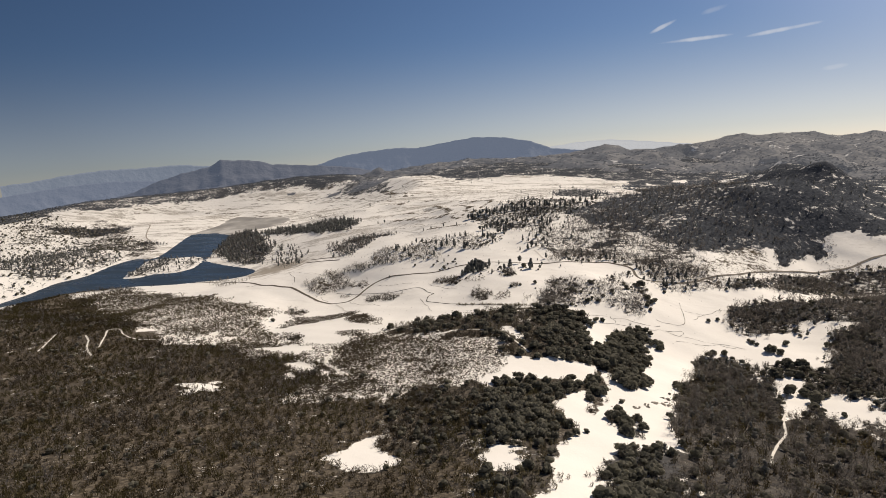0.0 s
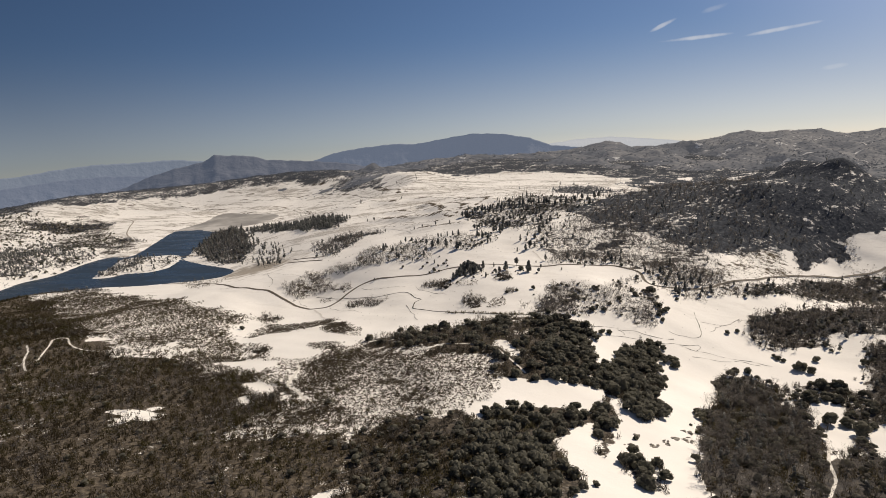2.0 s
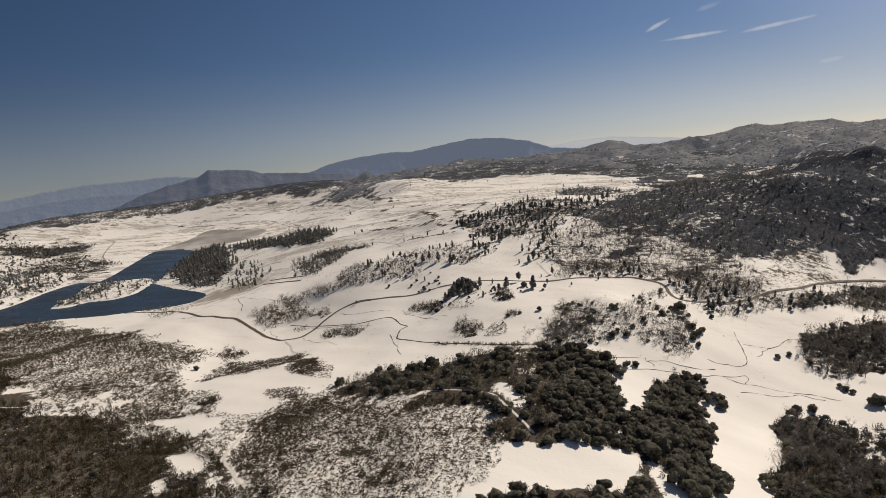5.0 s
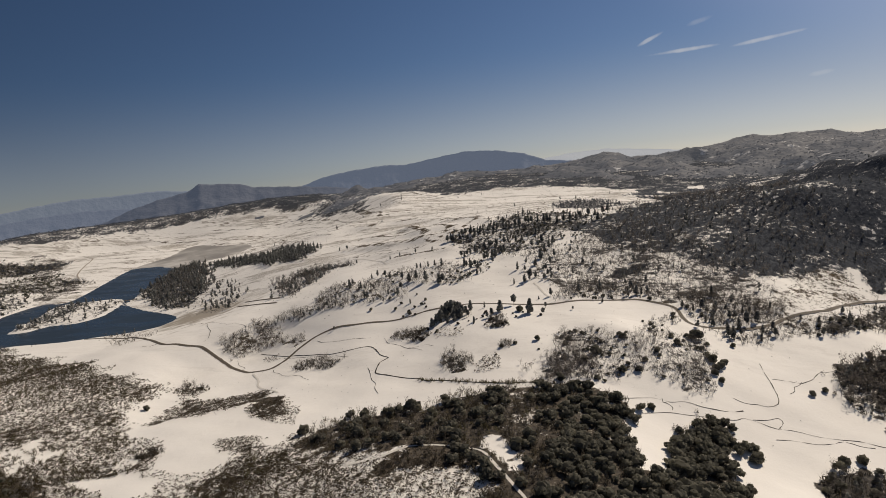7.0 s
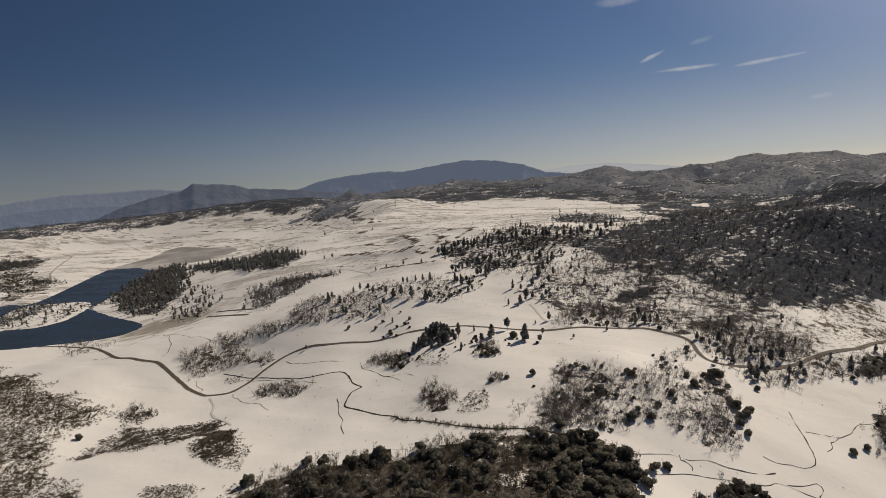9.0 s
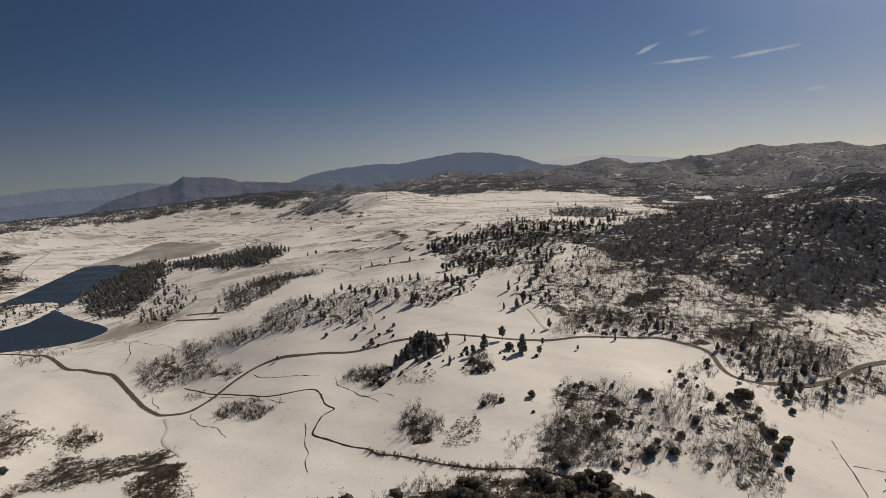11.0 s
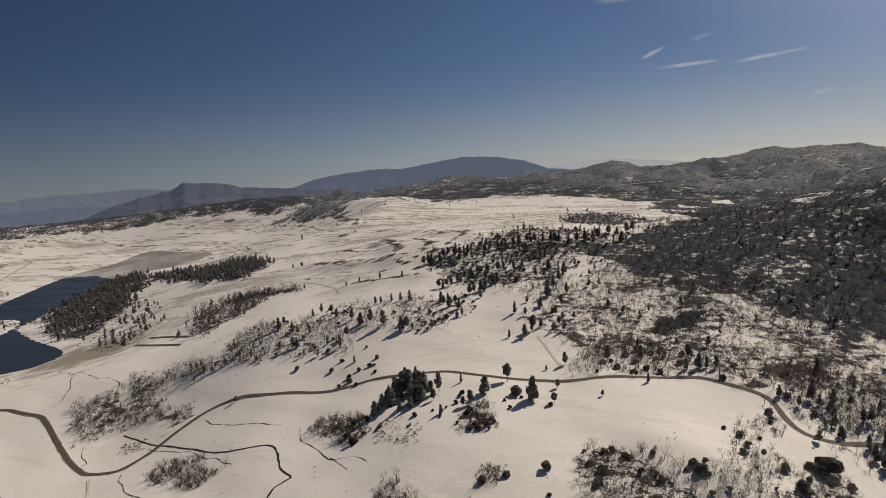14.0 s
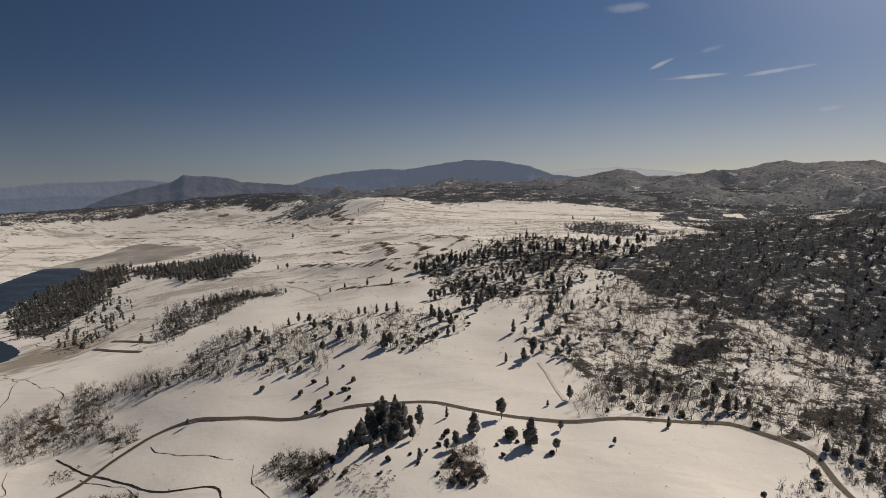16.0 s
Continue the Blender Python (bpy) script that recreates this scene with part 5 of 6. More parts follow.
def lump(g, radii, z, rough=0.18, rings=5, seg=8):
    """A closed uneven ball: the shaded heart of a crown."""
    v = [(0, 0, z + radii[2])]
    for i in range(1, rings):
        a = math.pi * i / rings
        for j in range(seg):
            b = 2 * math.pi * (j + 0.5 * (i % 2)) / seg
            r = 1 + g.normal() * rough
            v.append((radii[0] * math.sin(a) * math.cos(b) * r, radii[1] * math.sin(a) * math.sin(b) * r, z + radii[2] * math.cos(a) * r))
    v.append((0, 0, z - radii[2]))
    f = []
    for j in range(seg):
        f.append((0, 1 + j, 1 + (j + 1) % seg))
        k = 1 + (rings - 2) * seg
        f.append((len(v) - 1, k + (j + 1) % seg, k + j))
    for i in range(rings - 2):
        for j in range(seg):
            p, q = 1 + i * seg + j, 1 + i * seg + (j + 1) % seg
            f += [(p, p + seg, q), (q, p + seg, q + seg)]
    return np.array(v, float), np.array(f)


def oak_crown(g, lobes, per):
    """A broad evergreen crown of several leafy lobes; width 1."""
    pieces = []
    spots = [(0, 0, 0.36, 0.32)]
    for i in range(lobes):
        a = 2 * math.pi * i / lobes + g.uniform(-0.4, 0.4)
        r = g.uniform(0.18, 0.30)
        spots.append((r * math.cos(a), r * math.sin(a), g.uniform(0.15, 0.42), g.uniform(0.17, 0.26)))
    for x, y, z, r in spots:
        v, f = lump(g, (r * 0.9, r * 0.9, r * 0.86), z, 0.17, 3 if per < 20 else 4, 5 if per < 20 else 7)
        pieces.append((v + (x, y, 0), f))
        d = unit(g, per)
        d[:, 2] = np.abs(d[:, 2]) * 1.1 - 0.25
        pieces.append(shards(g, np.array([x, y, z]) + d * r * g.uniform(0.86, 1.04, (per, 1)), 0.055 if per < 20 else 0.046))
    return joined(*pieces)


def oak_trunk(g):
    out = [rod((0, 0, -0.05), (0.01, 0, 0.2), 0.035, 0.024, 5)]
    for i in range(3):
        a = i * 2.1 + g.uniform(0, 1)
        out.append(rod((0.01, 0, 0.17), (0.16 * math.cos(a), 0.16 * math.sin(a), 0.36), 0.02, 0.01))
    return joined(*out)


def pine_crown(g, lobes, per, size, start=0.1, wide=0.24, taper=0.5):
    """A conifer crown: uneven leafy lobes round a leaning stem, wide below the middle and narrow on top; height 1."""
    pieces = []
    for i in range(lobes):
        u = (i + g.uniform(0.2, 0.8)) / lobes
        r = wide * min(1.0, 0.7 + 1.2 * u) * (1.08 - u) ** taper * g.uniform(0.75, 1.15) + 0.02
        a, off = i * 2.4 + g.normal() * 0.6, r * g.uniform(0.15, 0.55) * (1 - 0.6 * u)
        c = np.array([off * math.cos(a), off * math.sin(a), start + (0.95 - start) * u])
        v, f = lump(g, (r * 0.82, r * 0.82, r * 0.5 + 0.045), 0, 0.18, 3 if per < 10 else 4, 5)
        pieces.append((v + c, f))
        d = unit(g, per)
        pieces.append(shards(g, c + d * (r, r, r * 0.62 + 0.03) * g.uniform(0.75, 1.12, (per, 1)), size, 0.7))
    pieces.append(shards(g, g.normal(size=(4, 3)) * (0.015, 0.015, 0.03) + (0, 0, 0.96), size * 0.8))
    return joined(*pieces)


def pine_trunk():
    return joined(rod((0, 0, -0.02), (0, 0, 0.5), 0.021, 0.014, 5), rod((0, 0, 0.5), (0, 0, 0.95), 0.014, 0.004, 4))


def bare_wood(g, limbs, forks):
    """Trunk and limbs of a leafless tree, and the ends of its forks; height 1."""
    pieces, tips = [rod((0, 0, -0.05), (g.normal() * 0.02, g.normal() * 0.02, 0.26), 0.028, 0.02, 4)], []
    for i in range(limbs):
        a = 2 * math.pi * (i + g.uniform(-0.3, 0.3)) / limbs
        r = g.uniform(0.10, 0.24)
        knee = np.array([r * math.cos(a), r * math.sin(a), g.uniform(0.42, 0.62)])
        pieces.append(rod((0, 0, 0.22), knee, 0.011, 0.006))
        for _ in range(forks):
            b = a + g.normal() * 0.7
            q = r + g.uniform(0.05, 0.22)
            tip = np.array([q * math.cos(b), q * math.sin(b), g.uniform(0.62, 0.98)])
            pieces.append(rod(knee, tip, 0.005, 0.002))
            tips.append((knee, tip))
    return joined(*pieces), tips


def bare_twigs(g, tips, per, width=0.0065):
    a, b = [], []
    for knee, tip in tips:
        for _ in range(per):
            s = knee + (tip - knee) * g.uniform(0.2, 1.0)
            a.append(s)
            b.append(s + unit(g, 1)[0] * np.array([0.13, 0.13, 0.10]) + np.array([0, 0, 0.05]))
    ends = np.array([t for _, t in tips]).repeat(11, 0)
    return joined(slivers(g, np.array(a), np.array(b), width), shards(g, ends + g.normal(size=ends.shape) * 0.105, 0.04))


def brush_clump(g, stems, leaves):
    """A leafless thicket plant: many thin stems from the base and some withered leaves; width about 1."""
    foot = g.normal(size=(stems, 3)) * (0.16, 0.16, 0)
    lean = g.normal(size=(stems, 3)) * (0.24, 0.24, 0) + foot * 1.1
    top = lean + np.column_stack([np.zeros((stems, 2)), g.uniform(0.45, 1.0, stems)])
    d = unit(g, leaves)
    d[:, 2] = np.abs(d[:, 2])
    return joined(slivers(g, foot, top, 0.035), shards(g, d * (0.40, 0.40, 0.62) * g.uniform(0.6, 1.05, (leaves, 1)) + (0, 0, 0.18), 0.13))


def scrub_clump(g, n):
    """A low rounded shrub; width about 1."""
    d = unit(g, n)
    d[:, 2] = np.abs(d[:, 2])
    return shards(g, d * (0.30, 0.30, 0.36) + (0, 0, 0.12), 0.24)


# ---- sowing ----
KEEP_OFF = [(ROAD, 4.0)] + [(t, 2.1) for t in TRACKS]
FINE = ("slope_dark", "peak", "peak_low")      # brush with many small gaps of snow


def sow(zone, gap, seed, keep=1.0, margin=0.0, clear=(), clump=0.8, loose=0.62, full=0.72):
    """Uneven places inside a zone, about one every gap metres, off the road and the trails."""
    g = np.random.default_rng(seed)
    poly = ZONES[zone] if isinstance(zone, str) else zone
    p = np.array(poly, float)
    (x0, y0), (x1, y1) = p.min(0), p.max(0)
    x, y = np.meshgrid(np.arange(x0, x1, gap), np.arange(y0, y1, gap))
    x, y = x.ravel() + g.uniform(-loose, loose, x.size) * gap, y.ravel() + g.uniform(-loose, loose, y.size) * gap
    zone = zone if isinstance(zone, str) else ""
    rag = min(14.0, 0.045 * min(x1 - x0, y1 - y0) + 2) * (2.2 if zone == "slope_dark" else 1)
    ok = sd(x, y, poly) + rag * patchy(x, y, 5 * rag) > margin + g.normal(size=x.size) * gap * 0.5
    a, b = (0.35, 0.9) if zone in FINE else (1.0, 0.55)
    ok &= g.random(x.size) < keep * np.clip(full + clump * a * patchy(x, y, 9 * gap) + clump * b * patchy(x, y, (2.4 if zone in FINE else 3.3) * gap), 0, 1)
    for line, r in KEEP_OFF:
        ok &= line_distance(x, y, line) > r
    for outline in SNOW:
        ok &= sd(x, y, outline) + 1.5 * patchy(x, y, 9) < -0.6
    for other in clear:
        ok &= sd(x, y, ZONES[other]) - 1.5 + 7 * patchy(x, y, 13) < 0
    ok &= (x > -250) | (y < 560) | (np.minimum(sd(x, y, LAKE_LINE), -sd(x, y, ISLAND_LINE)) < -2)
    x, y = x[ok], y[ok]
    return np.column_stack([x, y, height(x, y)])


def stand(name, at, size, shapes, mats, label, category, seed, tall=(0.8, 1.25)):
    """Many plants that nobody would count, as one mesh. shapes: (places, triangles, which of mats) in variants."""
    g = np.random.default_rng(seed)
    which = g.integers(0, len(shapes), len(at))
    vs, fs, ms, k = [], [], [], 0
    for n, variant in enumerate(shapes):
        here = at[which == n]
        if not len(here):
            continue
        s = g.uniform(*size, len(here))
        a = g.uniform(0, 2 * math.pi, len(here))
        c, q = np.cos(a) * s, np.sin(a) * s
        up = s * g.uniform(*tall, len(here))
        for v, f, m in variant:
            w = np.stack([c[:, None] * v[:, 0] - q[:, None] * v[:, 1] + here[:, :1], q[:, None] * v[:, 0] + c[:, None] * v[:, 1] + here[:, 1:2],
                          up[:, None] * v[:, 2] + here[:, 2:]], -1)
            vs.append(w.reshape(-1, 3))
            fs.append((f[None] + (np.arange(len(here)) * len(v))[:, None, None]).reshape(-1, 3) + k)
            ms.append(np.full(len(fs[-1]), m))
            k += len(vs[-1])
    me = mesh_from(name, np.vstack(vs), np.vstack(fs), mats, np.concatenate(ms))
    return tagged(new(name, me), label, category, kind="stuff")


def part(name, shape, material, parent, label=""):
    ob = new(name, mesh_from(name, shape[0], shape[1], [material]))
    ob.parent = parent
    return tagged(ob, label)


def tree_thing(name, trunk, crown, trunk_mat, crown_mat, label, category, group, crown_label=""):
    ob = tagged(new(name), label, category, group)
    part("trunk", trunk, trunk_mat, ob)
    part("crown", crown, crown_mat, ob, crown_label)
    return ob


def plant(proto, spots, size, seed, tall=(0.9, 1.15)):
    """Copies of the given trees at the places; the first use of each tree moves it itself."""
    g = np.random.default_rng(seed)
    for x, y, z in spots:
        ob = proto[g.integers(len(proto))]
        s = g.uniform(*size)
        m = Matrix.LocRotScale((x, y, z - 0.1), Euler((0, 0, g.uniform(0, 6.28))), None)
        if ob not in placed:
            ob.matrix_basis = m @ Matrix.Diagonal((s, s, s * g.uniform(*tall), 1))
            placed.add(ob)
        else:
            new_ob = copy_thing(ob, m)
            new_ob.scale = (s, s, s * g.uniform(*tall))


placed = set()
G = np.random.default_rng(11)

# thicket plants
BRUSH = [[(*brush_clump(G, 12, 13), 0)] for _ in range(6)]
BRUSH_FAR = [[(*brush_clump(G, 4, 16), 0)] for _ in range(6)]
SCRUB = [[(*scrub_clump(G, 8), 0)] for _ in range(6)]
LOW_OAK = [[(*oak_crown(G, 3, 8), 0)] for _ in range(4)]
LOW_PINE = [[(*joined(pine_crown(G, 4, 6, 0.085, 0.13 + 0.02 * k, 0.2 + 0.022 * k, 0.35 + 0.08 * k), rod((0, 0, 0), (0, 0, 0.4), 0.02, 0.014)), 0)] for k in range(5)]


def bare_variant(limbs, forks, per):
    wood, tips = bare_wood(G, limbs, forks)
    return [(*wood, 0), (*bare_twigs(G, tips, per), 1)]


def bare_far(stems, per):
    """A leafless tree as it reads from afar: trunk, and limbs and twigs as thin slips."""
    a = 2 * math.pi * np.arange(stems) / stems + G.uniform(-0.4, 0.4, stems)
    r = G.uniform(0.1, 0.42, stems)
    top = np.column_stack([r * np.cos(a), r * np.sin(a), G.uniform(0.55, 1.0, stems)])
    foot = np.tile((0, 0, 0.22), (stems, 1)) * G.uniform(0.6, 1.3, (stems, 1))
    base = foot.repeat(per, 0) + (top - foot).repeat(per, 0) * G.uniform(0.3, 1, (stems * per, 1))
    wood = joined(rod((0, 0, -0.05), (0, 0, 0.3), 0.026, 0.018), slivers(G, foot, top, 0.012))
    d = unit(G, 18) * (0.36, 0.36, 0.28) * G.uniform(0.5, 1.05, (18, 1)) + (0, 0, 0.62)
    return [(*wood, 0), (*joined(slivers(G, base, base + unit(G, stems * per) * 0.16 + (0, 0, 0.05), 0.012), shards(G, d, 0.085)), 1)]


BARE_FAR = [bare_far(5, 4) for _ in range(7)]
BARE = [bare_variant(4, 2, 7) for _ in range(7)]
bare_mats = [pale_bark_m, twig_m]


SLOPE_BEHIND = [(-560, 40), (-560, 230), (-60, 200), (60, 190), (300, 230), (300, 40)]


def brush(zone, gap, size, label, seed, mat=brush_m, keep=1.0, clear=(), shapes=None, tall=(0.8, 1.2), name="thicket", category="brush"):
    even = 0.38 if zone in ("dense_left", "tongue", "wood_east", "grove", "grove_strip") or zone is SLOPE_BEHIND else 1.1 if zone in ("slope_dark", "peak", "peak_low") else 0.35 if name == "scrub" else 0.7
    far = zone in ("slope_dark", "slope_bare", "slope_pines", "peak", "peak_low", "left_bank", "strip_b", "wood_road", "wood_low", "belt_mid", "belt_up", "shore") or zone is SLOPE_BEHIND
    if shapes is None and far:
        shapes, tall = BRUSH_FAR, (0.55, 0.95)
    shapes = shapes or BRUSH
    even_scrub = name == "scrub" and str(zone).startswith("scrub")
    spots = sow(zone, gap, seed, keep, 0, clear, 0.3, 0.5, 0.9) if even_scrub else sow(zone, gap, seed, keep, 0, clear, even)
    return stand(name, spots, size, shapes, [mat], label, category, seed, tall)


def bare(zone, gap, size, label, seed, keep=1.0, shapes=None, clear=()):
    near = ("wood_east", "knoll", "knoll_top", "knoll_e", "bush_road", "bush_pines", "bush_creek", "bush_field", "bush_w", "bush_mid", "bush_n", "road_trees", "road_east", "road_bend", "hedge", "belt_fill")
    shapes = shapes or (BARE if zone in near else BARE_FAR)
    return stand("leafless_wood", sow(zone, gap, seed, keep, 0, clear), size, shapes, bare_mats, label, "leafless trees", seed)


FAR_TREES = [(-1250, 2230), (-500, 2130), (-222, 1890), (-62, 1975), (231, 1916), (300, 1840), (195, 1380), (240, 1262), (340, 1260), (420, 1500), (700, 1500), (820, 1100), (1300, 1300), (1500, 2200), (700, 2550), (-1250, 2550)]

# the brush slope near the start
brush("dense_left", 3.3, (2.5, 4.8), "dense olive-brown leafless brush on the hillside", 21, chaparral_m, clear=("scrub_m", *GAPS))
brush(SLOPE_BEHIND, 10, (4.5, 7.0), "dense brown leafless brush on the upper slope", 22)
LEFT_OUT = [(-150, 160), (-620, 500), (-900, 500), (-700, 200), (-560, 160)]
RIGHT_OUT = [(170, 180), (360, 460), (640, 460), (640, 180)]
brush(LEFT_OUT, 11, (4.5, 7.0), "brown leafless brush on the side slope", 291, shapes=BRUSH_FAR)
brush(RIGHT_OUT, 11, (4.5, 7.0), "brown leafless brush on the side slope", 292, shapes=BRUSH_FAR)
brush("brush_left", 3.6, (2.5, 4.6), "dense olive-brown leafless brush above the lake", 211, chaparral_m, 0.95)
bare("dense_left", 8.5, (4.5, 8.0), "grey leafless oaks among the brush", 23, 0.9, BARE_FAR, GAPS)
brush("dense_left", 13, (4.0, 7.0), "scattered dark evergreen oaks in the brush", 24, oak_m, 0.3, GAPS, LOW_OAK, (0.75, 1.0), "low_oaks", "oak scrub")
for k, (zone, gap) in enumerate((("scrub_a", 2.1), ("scrub_g", 2.05), ("scrub_b", 1.9), ("scrub_c", 1.75), ("scrub_d", 1.75), ("scrub_e", 1.75), ("scrub_o", 1.7), ("scrub_p", 1.7), ("scrub_f", 2.0), ("scrub_h", 2.3), ("scrub_n", 2.3), ("scrub_j", 2.1), ("scrub_m", 2.1), ("scrub_k", 2.1), ("scrub_i", 2.1), ("left_near", 4), ("peak_dots", 4), ("tuft", 1.8), ("dots_b", 2.4), ("dots_c", 1.7))):
    brush(zone, gap * 1.12, (1.7, 3.1), "low grey-brown scrub poking out of snow", 300 + k, scrub_m, 1.0, GAPS, SCRUB, (0.6, 1.0), "scrub", "scrub")
brush("scrub_a", 7, (2.6, 4.4), "brown brush between the low scrub", 37, brush_m, 0.8)
brush("scrub_g", 6, (2.4, 4.4), "brown brush between the low scrub", 39, brush_m, 0.8)
brush("scrub_b", 11, (2.5, 4.5), "brown brush between the low scrub", 38, brush_m, 0.5)
brush("tongue", 3.1, (2.4, 4.4), "dense brown leafless brush running down the hillside", 25, chaparral_m, clear=("dense_left", "scrub_m", *GAPS))
bare("tongue", 8, (4, 7), "grey leafless oaks among the brush", 26, 0.9, BARE_FAR)
brush("scrub_h", 8, (2.4, 4.4), "brown brush between the low scrub", 27, brush_m, 0.8)
brush("scrub_n", 8, (2.4, 4.4), "brown brush between the low scrub", 29, brush_m, 0.8)
brush("scrub_i", 8, (2.4, 4.4), "brown brush between the low scrub", 28, brush_m, 0.7)
# eastern woods
brush("wood_east", 4.9, (3.0, 5.4), "dense olive-brown brush under the eastern wood", 41, chaparral_m, 1.0, GAPS, None, (1.0, 1.5))
bare("wood_east", 6.4, (7, 11), "tall leafless trees in the dark wood", 42, 0.8)
brush("wood_east", 10.5, (5.5, 9.5), "dark evergreen oaks of the eastern wood", 43, oak_m, 0.75, (), LOW_OAK, (0.8, 1.1), "low_oaks", "oak wood")
brush("wood_east", 19, (7, 11), "dark conifers in the eastern wood", 44, pine_m, 0.5, (), LOW_PINE, (0.75, 1.08), "conifer_wood", "conifers")
for k, (zone, gap) in enumerate((("strip_a", 5.2), ("strip_b", 5.4), ("wood_road", 5.2), ("wood_low", 5.2))):
    bare(zone, gap, (6, 11), "leafless trees along the snowfield edge", 46 + k)
    brush(zone, gap * 1.05, (3, 5.5), "dark underbrush along the snowfield edge", 50 + k, wood_m)
    brush(zone, gap * 1.5, (4, 7.5), "round dark oaks at the snowfield edge", 54 + k, oak_m, 0.7, (), LOW_OAK, (0.8, 1.1), "low_oaks", "oak wood")
    brush(zone, gap * 2.4, (6, 10), "dark conifers at the snowfield edge", 57 + k, pine_m, 0.6, (), LOW_PINE, (0.75, 1.08), "conifer_wood", "conifers")
brush("oak_mid", 3.6, (2.4, 4.6), "dark brush between low evergreen oaks", 570, wood_m, 1.0)
brush("oak_mid", 7, (4.5, 8), "dark evergreen oaks on the brushy slope", 571, oak_m, 0.8, (), LOW_OAK, (0.8, 1.0), "low_oaks", "oak wood")
brush("mix_south", 3.5, (2.4, 4.6), "brown brush among the oaks", 58, brush_m, 1.0, GAPS)
brush("mix_south", 10, (4.5, 8), "dark evergreen oaks in the brush", 59, oak_m, 0.5, GAPS, LOW_OAK, (0.8, 1.1), "low_oaks", "oak wood")
brush("wood_north", 4.2, (2.4, 4.8), "dark brush at the wood's upper edge", 581, wood_m, 1.0, GAPS)
brush("wood_north", 7.5, (4.5, 8.5), "dark evergreen oaks at the wood's edge", 591, oak_m, 0.75, GAPS, LOW_OAK, (0.8, 1.1), "low_oaks", "oak wood")
for k, (zone, gap) in enumerate((("wood_tip", 6.4), ("wood_end", 6.0))):
    bare(zone, gap, (6, 10), "tall leafless trees at the wood's edge", 592 + k, 0.9, BARE)
    brush(zone, 4.0, (2.6, 5.0), "dark brush under the wood's edge", 594 + k, wood_m, 1.0)
    brush(zone, 8, (5, 9), "dark evergreen oaks at the wood's edge", 596 + k, oak_m, 0.8, (), LOW_OAK, (0.8, 1.1), "low_oaks", "oak wood")
    brush(zone, 10, (6, 10), "dark conifers at the wood's edge", 598 + k, pine_m, 0.8, (), LOW_PINE, (0.75, 1.08), "conifer_wood", "conifers")
bare("knoll_low", 2.3, (3.5, 6), "leafless oaks crowding the shaded foot of the knoll", 600)
brush("knoll_low", 3.0, (1.8, 4.0), "dark brush at the shaded foot of the knoll", 601, dark_m, 0.55)
# knoll and bushes round the road
bare("knoll", 3.0, (3, 5.5), "leafless grey oaks on the snowy knoll", 61)
brush("knoll", 3.8, (1.6, 3.6), "dark brush on the snowy knoll", 62, dark_m, 0.6)
bare("knoll_top", 3.6, (2.5, 4.5), "leafless grey oaks on the knoll top", 63, 0.9)
bare("knoll_e", 2.6, (3, 5.5), "leafless grey oaks crowding the steep knoll side", 620)
brush("knoll_e", 3.2, (1.8, 4.0), "dark brush on the steep knoll side", 621, dark_m, 0.9)
brush("knoll", 9, (2, 4.5), "dark round bushes on the knoll", 622, oak_m, 0.7, (), LOW_OAK, (0.7, 1.0), "low_oaks", "oak scrub")
bare("road_east", 4.2, (3, 6), "leafless trees beside the road", 623, 0.9)
brush("road_east", 4.5, (1.8, 4), "dark bushes beside the road", 624, dark_m, 0.7)
brush("knoll_top", 4.2, (1.6, 4.2), "dark brush on the knoll top", 64, dark_m, 0.8)
bare("bush_road", 2.6, (3.0, 5.5), "grey leafless thicket inside the road bend", 65)
brush("bush_road", 3.2, (1.8, 3.6), "brown brush inside the road bend", 66, shrub_m, 0.85)
for k, zone in enumerate(("bush_pines", "bush_creek", "bush_field", "bush_w", "bush_mid", "bush_n")):
    bare(zone, 2.5, (2.5, 5), "leafless bushes standing in snow", 670 + k, 0.95)
    brush(zone, 2.3, (1.4, 4.0), "dark low bushes standing in snow", 720 + k, wood_m, 0.95)
creek_side = smooth_line(CREEK[14:], 0.8)
creek_side = creek_side + np.random.default_rng(3).normal(size=creek_side.shape) * 1.1
cs = creek_side[patchy(creek_side[:, 0], creek_side[:, 1], 14) > -0.5]
stand("creek_brush", np.column_stack([cs, height(cs[:, 0], cs[:, 1])]), (1.4, 3.0), BRUSH, [brush_m], "brown brush lining the creek", "brush", 76)
bare("belt_mid", 3.4, (3, 6.5), "leafless wood on the snowy rise", 77, 0.9)
brush("belt_mid", 3.6, (1.4, 3.6), "grey brush on the snowy rise", 78, dark_m, 0.8)
brush("belt_mid", 11, (2.5, 5), "round dark oaks on the snowy rise", 782, oak_m, 0.6, (), LOW_OAK, (0.8, 1.1), "low_oaks", "oak wood")
brush("belt_up", 11, (3, 6), "round dark oaks beyond the meadow", 802, oak_m, 0.6, (), LOW_OAK, (0.8, 1.1), "low_oaks", "oak wood")
brush("belt_mid", 13, (4, 8), "conifers on the snowy rise", 79, pine_m, 0.6, (), LOW_PINE, (0.75, 1.08), "conifer_wood", "conifers")
bare("belt_up", 4.0, (3, 6), "leafless wood beyond the meadow", 80, 0.9)
brush("belt_up", 5, (2, 4), "dark brush beyond the meadow", 801, dark_m, 0.7)
brush("belt_up", 10, (5, 9), "conifers beyond the meadow", 81, pine_m, 0.65, (), LOW_PINE, (0.75, 1.08), "conifer_wood", "conifers")
bare("grove", 5.5, (5, 9), "leafless trees in the conifer grove", 822, 0.8)
